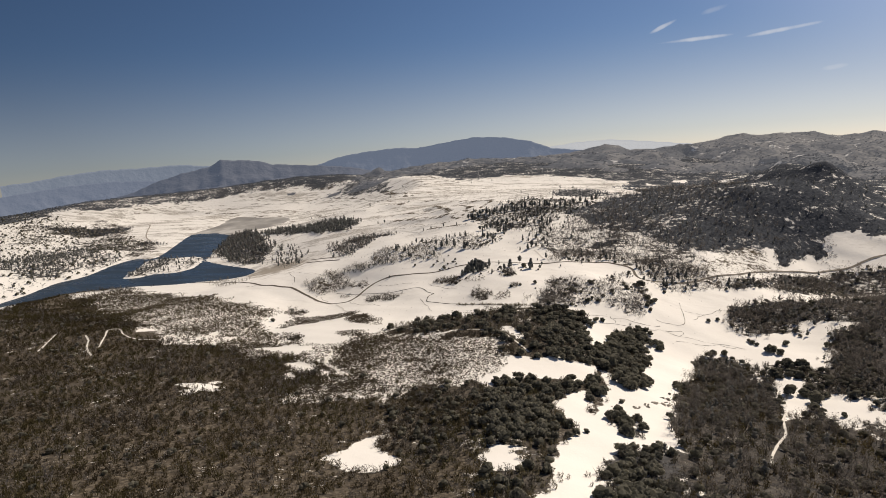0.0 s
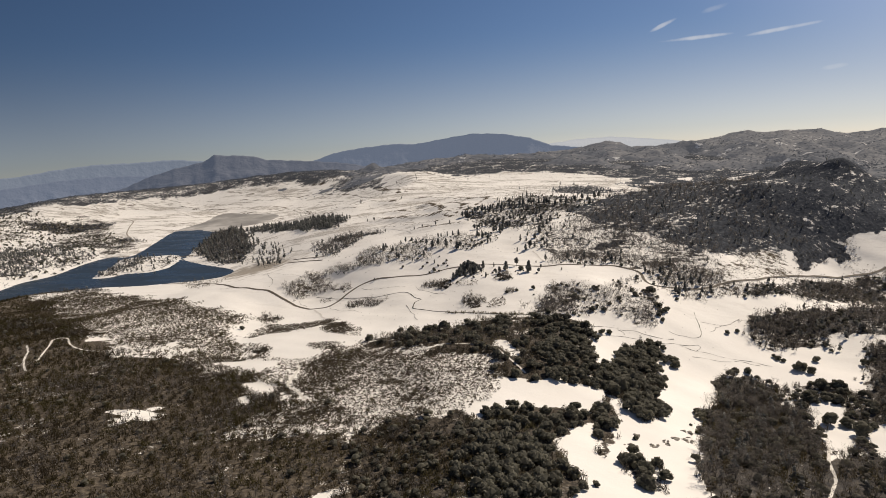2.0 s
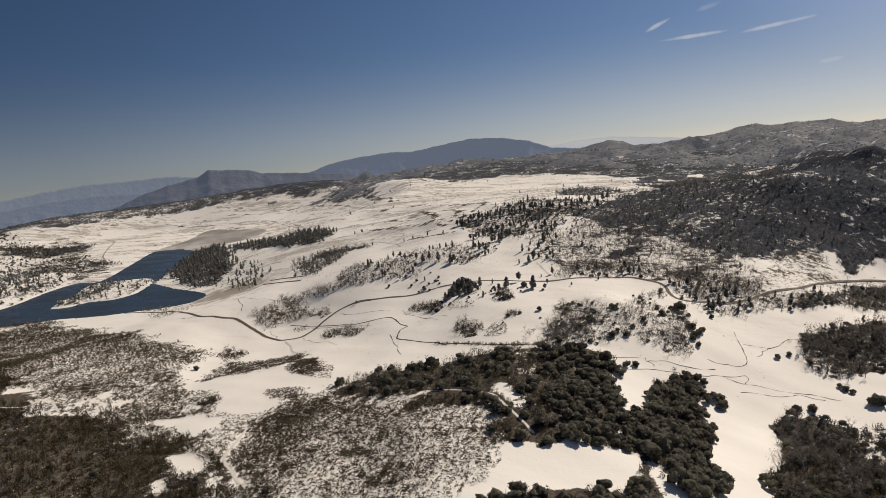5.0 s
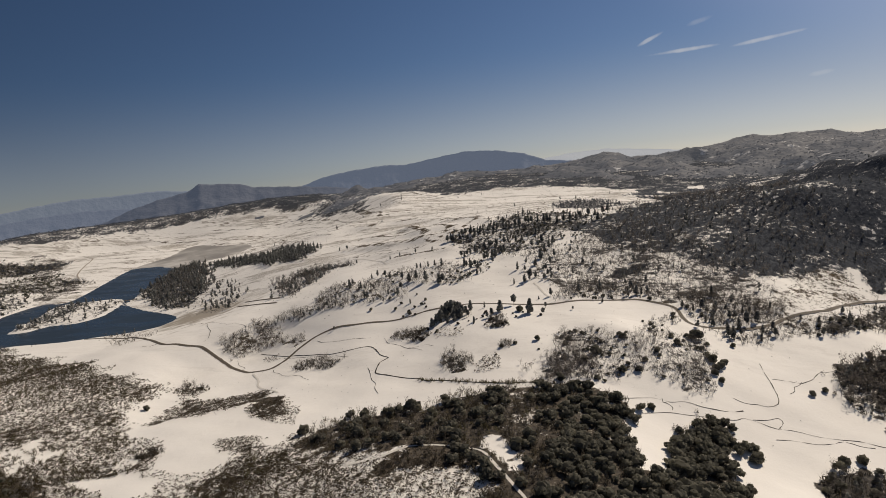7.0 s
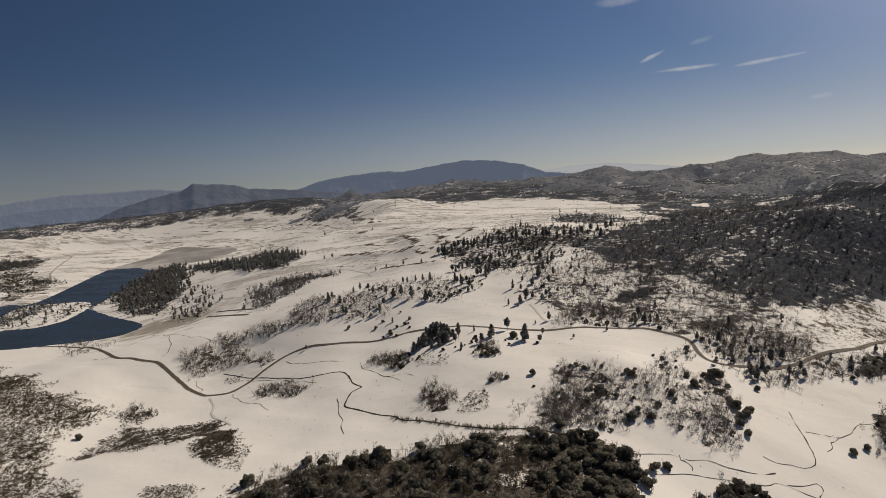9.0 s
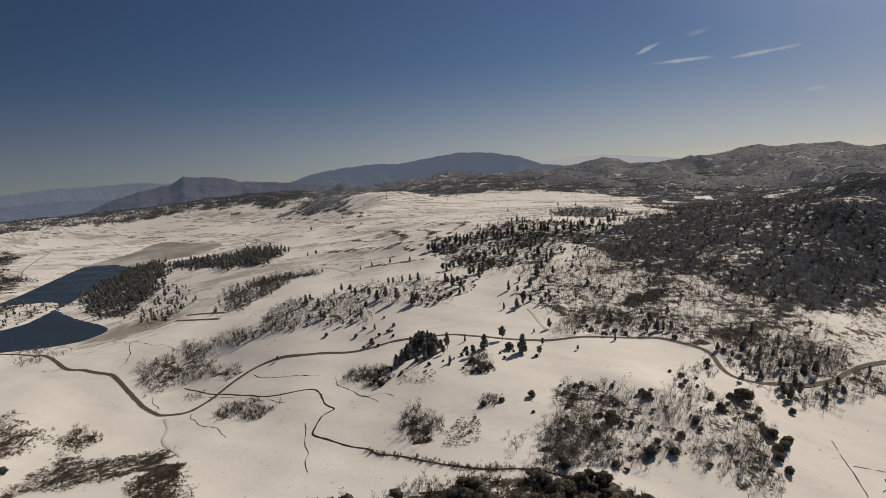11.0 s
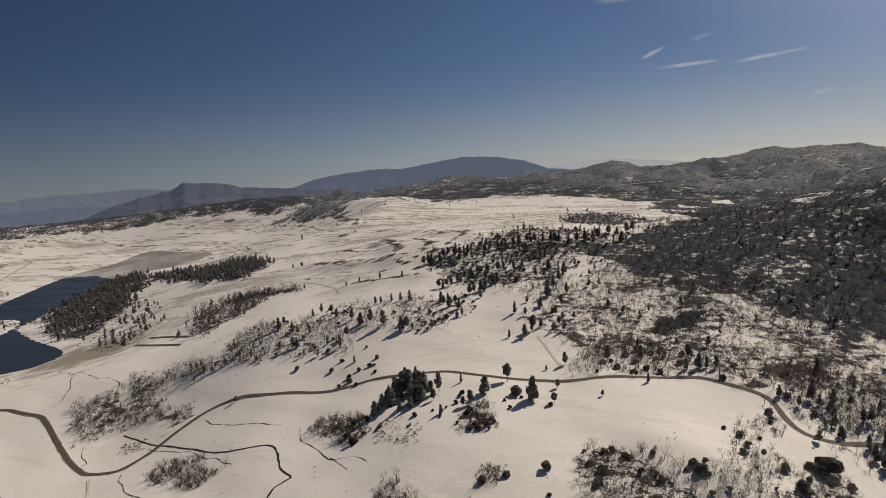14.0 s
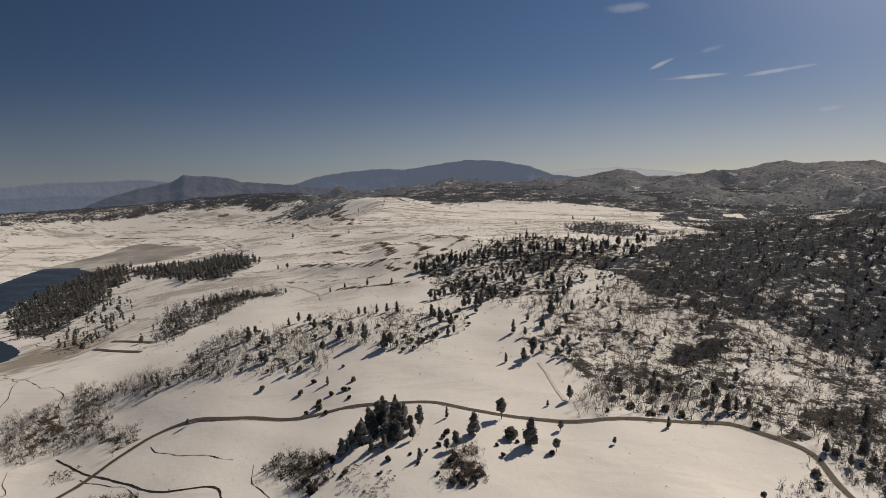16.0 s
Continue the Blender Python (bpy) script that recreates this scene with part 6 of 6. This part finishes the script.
brush("grove", 9, (2.5, 5.5), "round dark oaks in the conifer grove", 823, oak_m, 0.8, (), LOW_OAK, (0.8, 1.1), "low_oaks", "oak wood")
brush("grove", 10, (7, 14), "dark conifer grove on the lake point", 82, pine_m, 0.85, (), LOW_PINE, (0.75, 1.05), "conifer_wood", "conifers")
brush("grove_strip", 6.0, (8, 13), "dark conifer belt along the lake", 83, pine_m, 0.8, (), LOW_PINE, (0.75, 1.05), "conifer_wood", "conifers")
brush("grove", 4.6, (2.2, 4.6), "dark brush under the conifer grove", 821, dark_m, 0.8)
brush("grove2", 5, (2.4, 5), "dark brush by the parking strips", 851, dark_m, 0.8)
brush("hedge", 4, (2.4, 4.6), "dark hedge of brush on the snowy rise", 852, dark_m, 0.9)
bare("hedge", 6, (4, 7), "leafless trees in the hedge", 853)
bare("belt_fill", 5.5, (3, 6.5), "leafless trees between the belts of wood", 854, 0.85)
brush("belt_fill", 5.5, (1.6, 3.8), "grey bushes between the belts of wood", 855, dark_m, 0.75)
brush("belt_fill", 13, (2.5, 5), "round dark oaks between the belts of wood", 856, oak_m, 0.6, (), LOW_OAK, (0.8, 1.1), "low_oaks", "oak wood")
bare("road_bend", 4.2, (4, 8), "grey leafless trees above the road bend", 857)
brush("road_bend", 4.6, (1.6, 3.6), "grey bushes above the road bend", 858, shrub_m, 0.8)
bare("grove2", 6, (6, 12), "leafless trees by the parking strips", 84)
brush("grove2", 11, (7, 13), "conifers by the parking strips", 85, pine_m, 0.6, (), LOW_PINE, (0.75, 1.05), "conifer_wood", "conifers")
brush("hum_f", 6, (3, 6), "dark brush on the low rise", 860, dark_m, 0.9)
bare("road_trees", 3.6, (4, 8), "leafless trees along the road", 862, 0.9)
brush("road_trees", 4.5, (1.8, 4), "dark bushes along the road", 863, dark_m, 0.7)
brush("grove_edge", 11, (6, 13), "conifers spaced along the grove edge", 824, pine_m, 0.9, (), LOW_PINE, (0.8, 1.1), "conifer_wood", "conifers")
brush("grove_edge", 8, (1.5, 3), "dark bushes along the grove edge", 825, dark_m, 0.7)
brush("belt_low", 7, (3.5, 7.5), "dark conifers along the foot of the rise", 826, pine_m, 0.8, (), LOW_PINE, (0.8, 1.1), "conifer_wood", "conifers")
bare("belt_low", 3.0, (4, 7.5), "leafless trees along the foot of the rise", 827, 0.9, BARE)
brush("belt_low", 4, (1.6, 3.6), "dark bushes along the foot of the rise", 828, dark_m, 0.8)
brush("bush_low", 2.6, (2, 4), "dark round bushes in the meadow snow", 640, wood_m, 1.0)
brush("scrub_l", 1.75, (1.3, 2.5), "low grey-brown scrub poking out of snow", 641, scrub_m, 1.0, (), SCRUB, (0.6, 1.0), "scrub", "scrub")
brush("lens", 3.0, (2.4, 4.6), "dense dark brown brush below the trail", 642, wood_m, 1.0)
brush("bank_trees", 9, (6, 11), "dark trees on the lake bank", 643, pine_m, 0.5, (), LOW_PINE, (0.7, 1.0), "conifer_wood", "conifers")
brush("bank_trees", 7, (3, 6), "dark brush on the lake bank", 644, dark_m, 0.55)
brush("bank_brush", 8, (3, 6), "brown brush above the lake bank", 645, brush_m, 0.6)
brush("bank_row", 9, (5, 10), "row of dark trees across the far shore", 646, dark_m, 0.9)
brush("bank_low", 8, (2, 5), "brown brush on the far shore", 647, brush_m, 0.8)
bare("dots_a", 3.0, (3, 5.5), "leafless bushes west of the knoll", 648)
# the long right-hand slope and the rocky peak
brush("slope_pines", 17, (6, 11), "dark conifers scattered over the snowy slope", 86, pine_m, 0.72, (), LOW_PINE, (0.75, 1.08), "conifer_wood", "conifers")
brush("slope_pines", 5.2, (2.8, 5.2), "dark brush over the snowy slope", 871, dark_m, 0.7)
brush("slope_pines", 8, (3, 6), "round dark oaks over the snowy slope", 872, oak_m, 0.7, (), LOW_OAK, (0.8, 1.0), "low_oaks", "oak wood")
bare("slope_pines", 8, (4, 8), "leafless trees over the snowy slope", 87)
bare("slope_bare", 5.0, (3.5, 7.5), "leafless trees standing in slope snow", 88, clear=("brow", *GAPS))
brush("slope_bare", 5.2, (2.2, 4.5), "dark brush on the snowy slope", 89, dark_m, 0.75, ("brow", *GAPS))
brush("slope_bare", 18, (6, 10.5), "conifers on the snowy slope", 90, pine_m, 0.6, ("brow",), LOW_PINE, (0.75, 1.08), "conifer_wood", "conifers")
brush("slope_dark", 4.8, (3.0, 5.6), "dense dark brush on the high slope", 91, dark_m, 0.88, ("brow", *GAPS))
bare("slope_dark", 9, (6, 11), "burnt leafless trees on the high slope", 92, 0.8, BARE_FAR, ("brow", *GAPS))
brush("slope_dark", 13, (5.5, 9.5), "dark conifers on the high slope", 93, pine_m, 0.4, ("brow", *GAPS), LOW_PINE, (0.75, 1.08), "conifer_wood", "conifers")
brush("dark_oval", 3.0, (3, 5), "dark evergreen thicket in the snow", 94, dark_m)
brush("brow", 2.9, (1.2, 2.6), "small scrub dots on the snowy brow", 95, scrub_m, 0.8, (), SCRUB, (0.6, 1.0), "scrub", "scrub")
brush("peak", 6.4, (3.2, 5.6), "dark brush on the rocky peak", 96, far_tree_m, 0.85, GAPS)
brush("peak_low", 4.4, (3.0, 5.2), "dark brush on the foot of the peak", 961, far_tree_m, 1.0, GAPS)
brush("wood_gap", 4.2, (3.0, 5.2), "dark brush in the gap beside the road", 962, dark_m)
brush("peak", 17, (5, 9), "dark conifers on the rocky peak", 97, pine_m, 0.4, GAPS, LOW_PINE, (0.75, 1.08), "conifer_wood", "conifers")
brush("left_bank", 8, (2.5, 6), "dark brush on the far lake bank", 98, dark_m, 0.65)
brush("left_bank", 16, (5, 9), "dark trees on the far lake bank", 983, oak_m, 0.6, (), LOW_OAK, (0.8, 1.1), "low_oaks", "oak wood")
brush("left_pines", 9, (7, 12), "dark conifers above the far bank", 99, pine_m, 0.7, (), LOW_PINE, (0.75, 1.08), "conifer_wood", "conifers")
brush(ISLAND, 9, (2, 4.5), "dark brush on the small island", 1001, dark_m, 0.7)
brush(ISLAND, 13, (6, 11), "dark conifers on the small island", 100, pine_m, 0.6, (), LOW_PINE, (0.75, 1.08), "conifer_wood", "conifers")
for k, line in enumerate(STREAKS):
    g = np.random.default_rng(700 + k)
    row = smooth_line(line, 1.3)
    row = np.vstack([row, row])[g.random(2 * len(row)) < 0.6]
    row = row + g.normal(size=row.shape) * (0.6 + 0.0007 * row[:, 1:2]) + 2.5 * patchy(row[:, :1], row[:, 1:], 25)
    stand("tussocks", np.column_stack([row, height(row[:, 0], row[:, 1])]), (0.6, 1.9), SCRUB, [shrub_m], "brown grass tussocks along a snowy hummock", "grass", 730 + k, (0.4, 0.8))
for k, surface in enumerate(SLOPES):
    g = np.random.default_rng(760 + k)
    n, m = surface.shape[:2]
    count = int(60 * m)
    i, j = g.integers(0, n - 3, count), g.integers(0, m - 1, count)
    a, b = g.random(count)[:, None], g.random(count)[:, None]
    spots = (surface[i, j] * (1 - a) + surface[i + 1, j] * a) * (1 - b) + (surface[i, j + 1] * (1 - a) + surface[i + 1, j + 1] * a) * b
    spots = spots[patchy(spots[:, 0], spots[:, 1], 60) + 0.5 * patchy(spots[:, 1], spots[:, 0], 22) > -0.2]
    stand("far_wood", spots, (5, 11), SCRUB, [far_tree_m], "haze-tinted far woodland on the mountain range", "woodland", 770 + k, (0.6, 1.0))
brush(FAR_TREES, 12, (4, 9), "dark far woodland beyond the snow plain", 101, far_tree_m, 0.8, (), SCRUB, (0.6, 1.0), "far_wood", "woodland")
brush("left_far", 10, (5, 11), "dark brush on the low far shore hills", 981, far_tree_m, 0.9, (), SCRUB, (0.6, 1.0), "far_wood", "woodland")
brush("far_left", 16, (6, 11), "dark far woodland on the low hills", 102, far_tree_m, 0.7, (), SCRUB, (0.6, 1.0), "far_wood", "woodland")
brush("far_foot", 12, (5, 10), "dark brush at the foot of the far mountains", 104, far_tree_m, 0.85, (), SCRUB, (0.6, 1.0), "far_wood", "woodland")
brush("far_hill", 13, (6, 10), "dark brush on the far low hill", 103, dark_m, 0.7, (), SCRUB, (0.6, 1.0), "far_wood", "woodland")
brush("shore_row", 5, (2.5, 5), "dark bushes along the lake shore", 107, dark_m, 0.8)
brush("shore_row", 11, (4, 8), "dark trees along the lake shore", 108, pine_m, 0.8, (), LOW_PINE, (0.7, 1.0), "conifer_wood", "conifers")
bare("shore_row", 7, (4, 7), "leafless trees along the lake shore", 109, 0.8)
brush("shore_near", 5, (2.2, 4.5), "dark bushes along the lake shore", 111, dark_m, 0.75)
brush("shore_near", 10, (4, 7.5), "dark trees along the lake shore", 112, pine_m, 0.8, (), LOW_PINE, (0.7, 1.0), "conifer_wood", "conifers")
brush("island_west", 5.5, (2.5, 5), "dark bushes on the island", 113, dark_m, 0.8)
brush("island_west", 10, (5, 9), "dark trees on the island", 114, pine_m, 0.8, (), LOW_PINE, (0.7, 1.0), "conifer_wood", "conifers")
brush("lane_end", 7, (3, 7), "dark trees at the end of the lane", 110, dark_m, 0.7)
bare("shore", 5, (3, 7), "leafless bushes along the lake shore", 105, 0.7)
brush("shore", 4.2, (1.6, 4), "brown brush along the lake shore", 106, brush_m, 0.6)
MEADOW = [(-330, 560), (-330, 700), (-60, 760), (110, 740), (250, 640), (150, 560), (0, 590), (-150, 560)]
FIELD = [(-330, 790), (-300, 1060), (-60, 1160), (60, 1100), (20, 800)]
brush(MEADOW, 9, (0.5, 1.5), "small dark shrubs dotting the snow meadow", 107, dark_m, 0.35, (), SCRUB, (0.5, 1.0), "scrub", "scrub")
brush(FIELD, 10, (0.8, 2.2), "small dark shrubs dotting the upper snow", 108, dark_m, 0.4, (), SCRUB, (0.5, 1.0), "scrub", "scrub")
FAR_PLAIN = [(-720, 1320), (-640, 1900), (-200, 2150), (250, 2050), (330, 1650), (60, 1190), (-250, 1180), (-420, 1450)]
stand("scrub", sow(FAR_PLAIN, 9, 109, 0.42, 0, (), 1.7), (1.6, 4.0), SCRUB, [scrub_m], "brown grass tufts in streaks over the plain", "scrub", 109, (0.4, 0.7))
brush(FAR_PLAIN, 60, (7, 11), "single dark trees far out on the plain", 115, pine_m, 0.1, (), LOW_PINE, (0.8, 1.0), "conifer_wood", "conifers")

# ---- trees that stand singly ----
oaks = [tree_thing("evergreen_oak", oak_trunk(G), oak_crown(G, 7, 44), bark_m, oak_m, "round dark evergreen oak standing in snow", "oak tree", "evergreen oaks") for _ in range(4)]
shrubs = [tree_thing("shrub", oak_trunk(G), oak_crown(G, 5, 40), bark_m, shrub_m, "low grey-brown shrub mound in snow", "shrub", "shrubs by the road") for _ in range(3)]
pines = [tree_thing("conifer", pine_trunk(), pine_crown(G, n0, 24, 0.05, w0, w1, w2), bark_m, pine_m, "tall dark conifer casting shade on snow", "conifer tree", "conifers in the valley")
         for n0, w0, w1, w2 in ((8, 0.16, 0.25, 0.5), (7, 0.34, 0.24, 0.25), (9, 0.12, 0.22, 0.6), (6, 0.42, 0.27, 0.2), (8, 0.14, 0.28, 0.4), (7, 0.24, 0.2, 0.35))]


def at(spots):
    p = np.array(spots, float)
    return np.column_stack([p, height(p[:, 0], p[:, 1])])


for k, (x, y, size) in enumerate(OAKS_A + OAKS_B):
    plant(oaks, at([(x, y)]), (size * 0.95, size * 1.05), 500 + k)
for k, (x, y, size) in enumerate(BUSHES):
    plant(shrubs, at([(x, y)]), (size * 0.95, size * 1.1), 900 + k)
for k, (x, y, size) in enumerate(PINES_A + PINES_B + PINES_C + PINES_D + PINES_E):
    plant(pines, at([(x, y)]), (size * 0.95, size * 1.1), 700 + k)
left_over = []
for k, (zone, gap, size, most) in enumerate((("oak_belt", 5.4, (4, 9.8), 72), ("oak_west", 5.6, (4, 9.8), 40), ("oak_big", 5.6, (7.5, 12.5), 32), ("oak_clump", 5.6, (7.5, 10.5), 14), ("oak_south", 6.2, (6.5, 11), 14),
                                             ("oak_southwest", 7, (6, 8.5), 6), ("oak_e1", 6.5, (7.5, 10), 7), ("oak_e2", 6.5, (7, 9.5), 6))):
    spots = sow(zone, gap, 120 + k, 1.0, 1.5, clump=0.5)
    if zone == "oak_belt":       # few oaks stand in the leafless western part of the belt
        spots = spots[(spots[:, 0] > 5) | (np.arange(len(spots)) % 5 < 2)]
    spots = spots[np.argsort(np.abs(spots[:, 0] - 30))]
    plant(oaks, spots[:most], size, 130 + k)
    left_over.append(spots[most:])
    brush(zone, 3.7, (2.6, 5.0), "dark brown brush between the evergreen oaks", 140 + k, wood_m, 0.8)
BELT_WEST = [(-140, 524), (-122, 575), (-62, 572), (-23, 591), (5, 595), (5, 456), (-19, 455), (-26, 499), (-72, 508)]
bare(BELT_WEST, 4.2, (3, 6), "grey leafless oaks in the western belt", 158, 0.9)
brush(BELT_WEST, 3.6, (2.2, 4.2), "grey-brown brush in the western belt", 159, brush_m, 0.8)
stand("low_oaks", np.vstack(left_over), (6.5, 10), [[(*oak_crown(G, 5, 16), 0)] for _ in range(4)], [oak_m], "round dark evergreen oaks in a closed belt", "oak wood", 148, (0.8, 1.1))
plant(pines, sow("pines_road", 6.0, 150, 1.0), (6.5, 10.5), 151)
plant(pines, sow("road_trees", 14, 160, 0.7), (5, 10), 161)
plant(oaks, sow("road_trees", 11, 162, 0.7), (2.5, 5), 163)
plant(pines, sow("road_east", 13, 164, 0.7), (4, 8), 165)
plant(oaks, sow("road_east", 15, 166, 0.6), (2.5, 5), 167)
plant(pines, sow("belt_mid", 27, 168, 0.8), (6, 9.5), 169)
plant(pines, sow("belt_up", 22, 170, 0.8), (6, 9.5), 171)
plant(oaks, sow("knoll", 14, 154, 0.8), (3.5, 6.5), 155)
plant(oaks, sow("knoll_top", 9, 156, 0.9), (2.5, 4.5), 157)

# ---- stones in the meadow, the foot bridge and the cottage on the island ----
for k, (x, y) in enumerate(ROCK_SPOTS):
    g = np.random.default_rng(170 + k)
    pieces = []
    for _ in range(7):
        v, f = lump(g, (g.uniform(0.6, 1.6), g.uniform(0.6, 1.4), g.uniform(0.3, 0.8)), 0.1, 0.2, 4, 7)
        pieces.append((v + (g.normal() * 2.2, g.normal() * 1.4, 0), f))
    v, f = joined(*pieces)
    rock = tagged(new("rock_outcrop", mesh_from("rock_outcrop", v, f, [rock_m])), "low weathered granite rocks in snow", "rocks", "rocks in the meadow")
    rock.location = (x, y, ground_at(x, y))


def box(cx, cy, cz, sx, sy, sz):
    v = np.array([(cx + a * sx / 2, cy + b * sy / 2, cz + c * sz / 2) for c in (-1, 1) for b in (-1, 1) for a in (-1, 1)], float)
    return v, np.array([(0, 2, 1), (1, 2, 3), (4, 5, 6), (5, 7, 6), (0, 1, 4), (1, 5, 4), (2, 6, 3), (3, 6, 7), (0, 4, 2), (2, 4, 6), (1, 3, 5), (3, 7, 5)])


plank_m = bark_paint("grey_planks", (0.12, 0.10, 0.085), (0.22, 0.19, 0.16))
plaster_m = bark_paint("white_boards", (0.62, 0.61, 0.58), (0.74, 0.73, 0.70))
snow_m = track_m
bridge = tagged(new("foot_bridge"), "grey foot bridge over the lake channel", "bridge")
part("deck", box(0, 0, 2.6, 36, 3.0, 0.4), plank_m, bridge)
for side in (-1.4, 1.4):
    part("rail", box(0, side, 3.8, 36, 0.15, 0.15), plank_m, bridge)
for k in range(7):
    for side in (-1.3, 1.3):
        part("post", box(-16.5 + 5.5 * k, side, 0.9, 0.45, 0.45, 6.0), plank_m, bridge)
bridge.matrix_basis = pose(-650, 1091, 0, 0, 0, 24)
cottage = tagged(new("cottage"), "small white cottage with a snowy roof", "cottage")
part("wall", box(0, 0, 1.5, 10, 6, 3.2), plaster_m, cottage)
roof = (np.array([(-5.6, -3.6, 3.0), (5.6, -3.6, 3.0), (5.6, 3.6, 3.0), (-5.6, 3.6, 3.0), (-5.6, 0, 5.2), (5.6, 0, 5.2)], float),
        np.array([(0, 1, 5), (0, 5, 4), (2, 3, 4), (2, 4, 5), (0, 4, 3), (1, 2, 5), (0, 3, 2), (0, 2, 1)]))
part("roof", roof, snow_m, cottage)
for x in (-3, 0, 3):
    part("window", box(x, -3.02, 1.8, 1.1, 0.12, 1.2), creek_m, cottage, "dark window pane")
cottage.matrix_basis = pose(-716, 955, ground_at(-716, 955), 0, 0, 20)
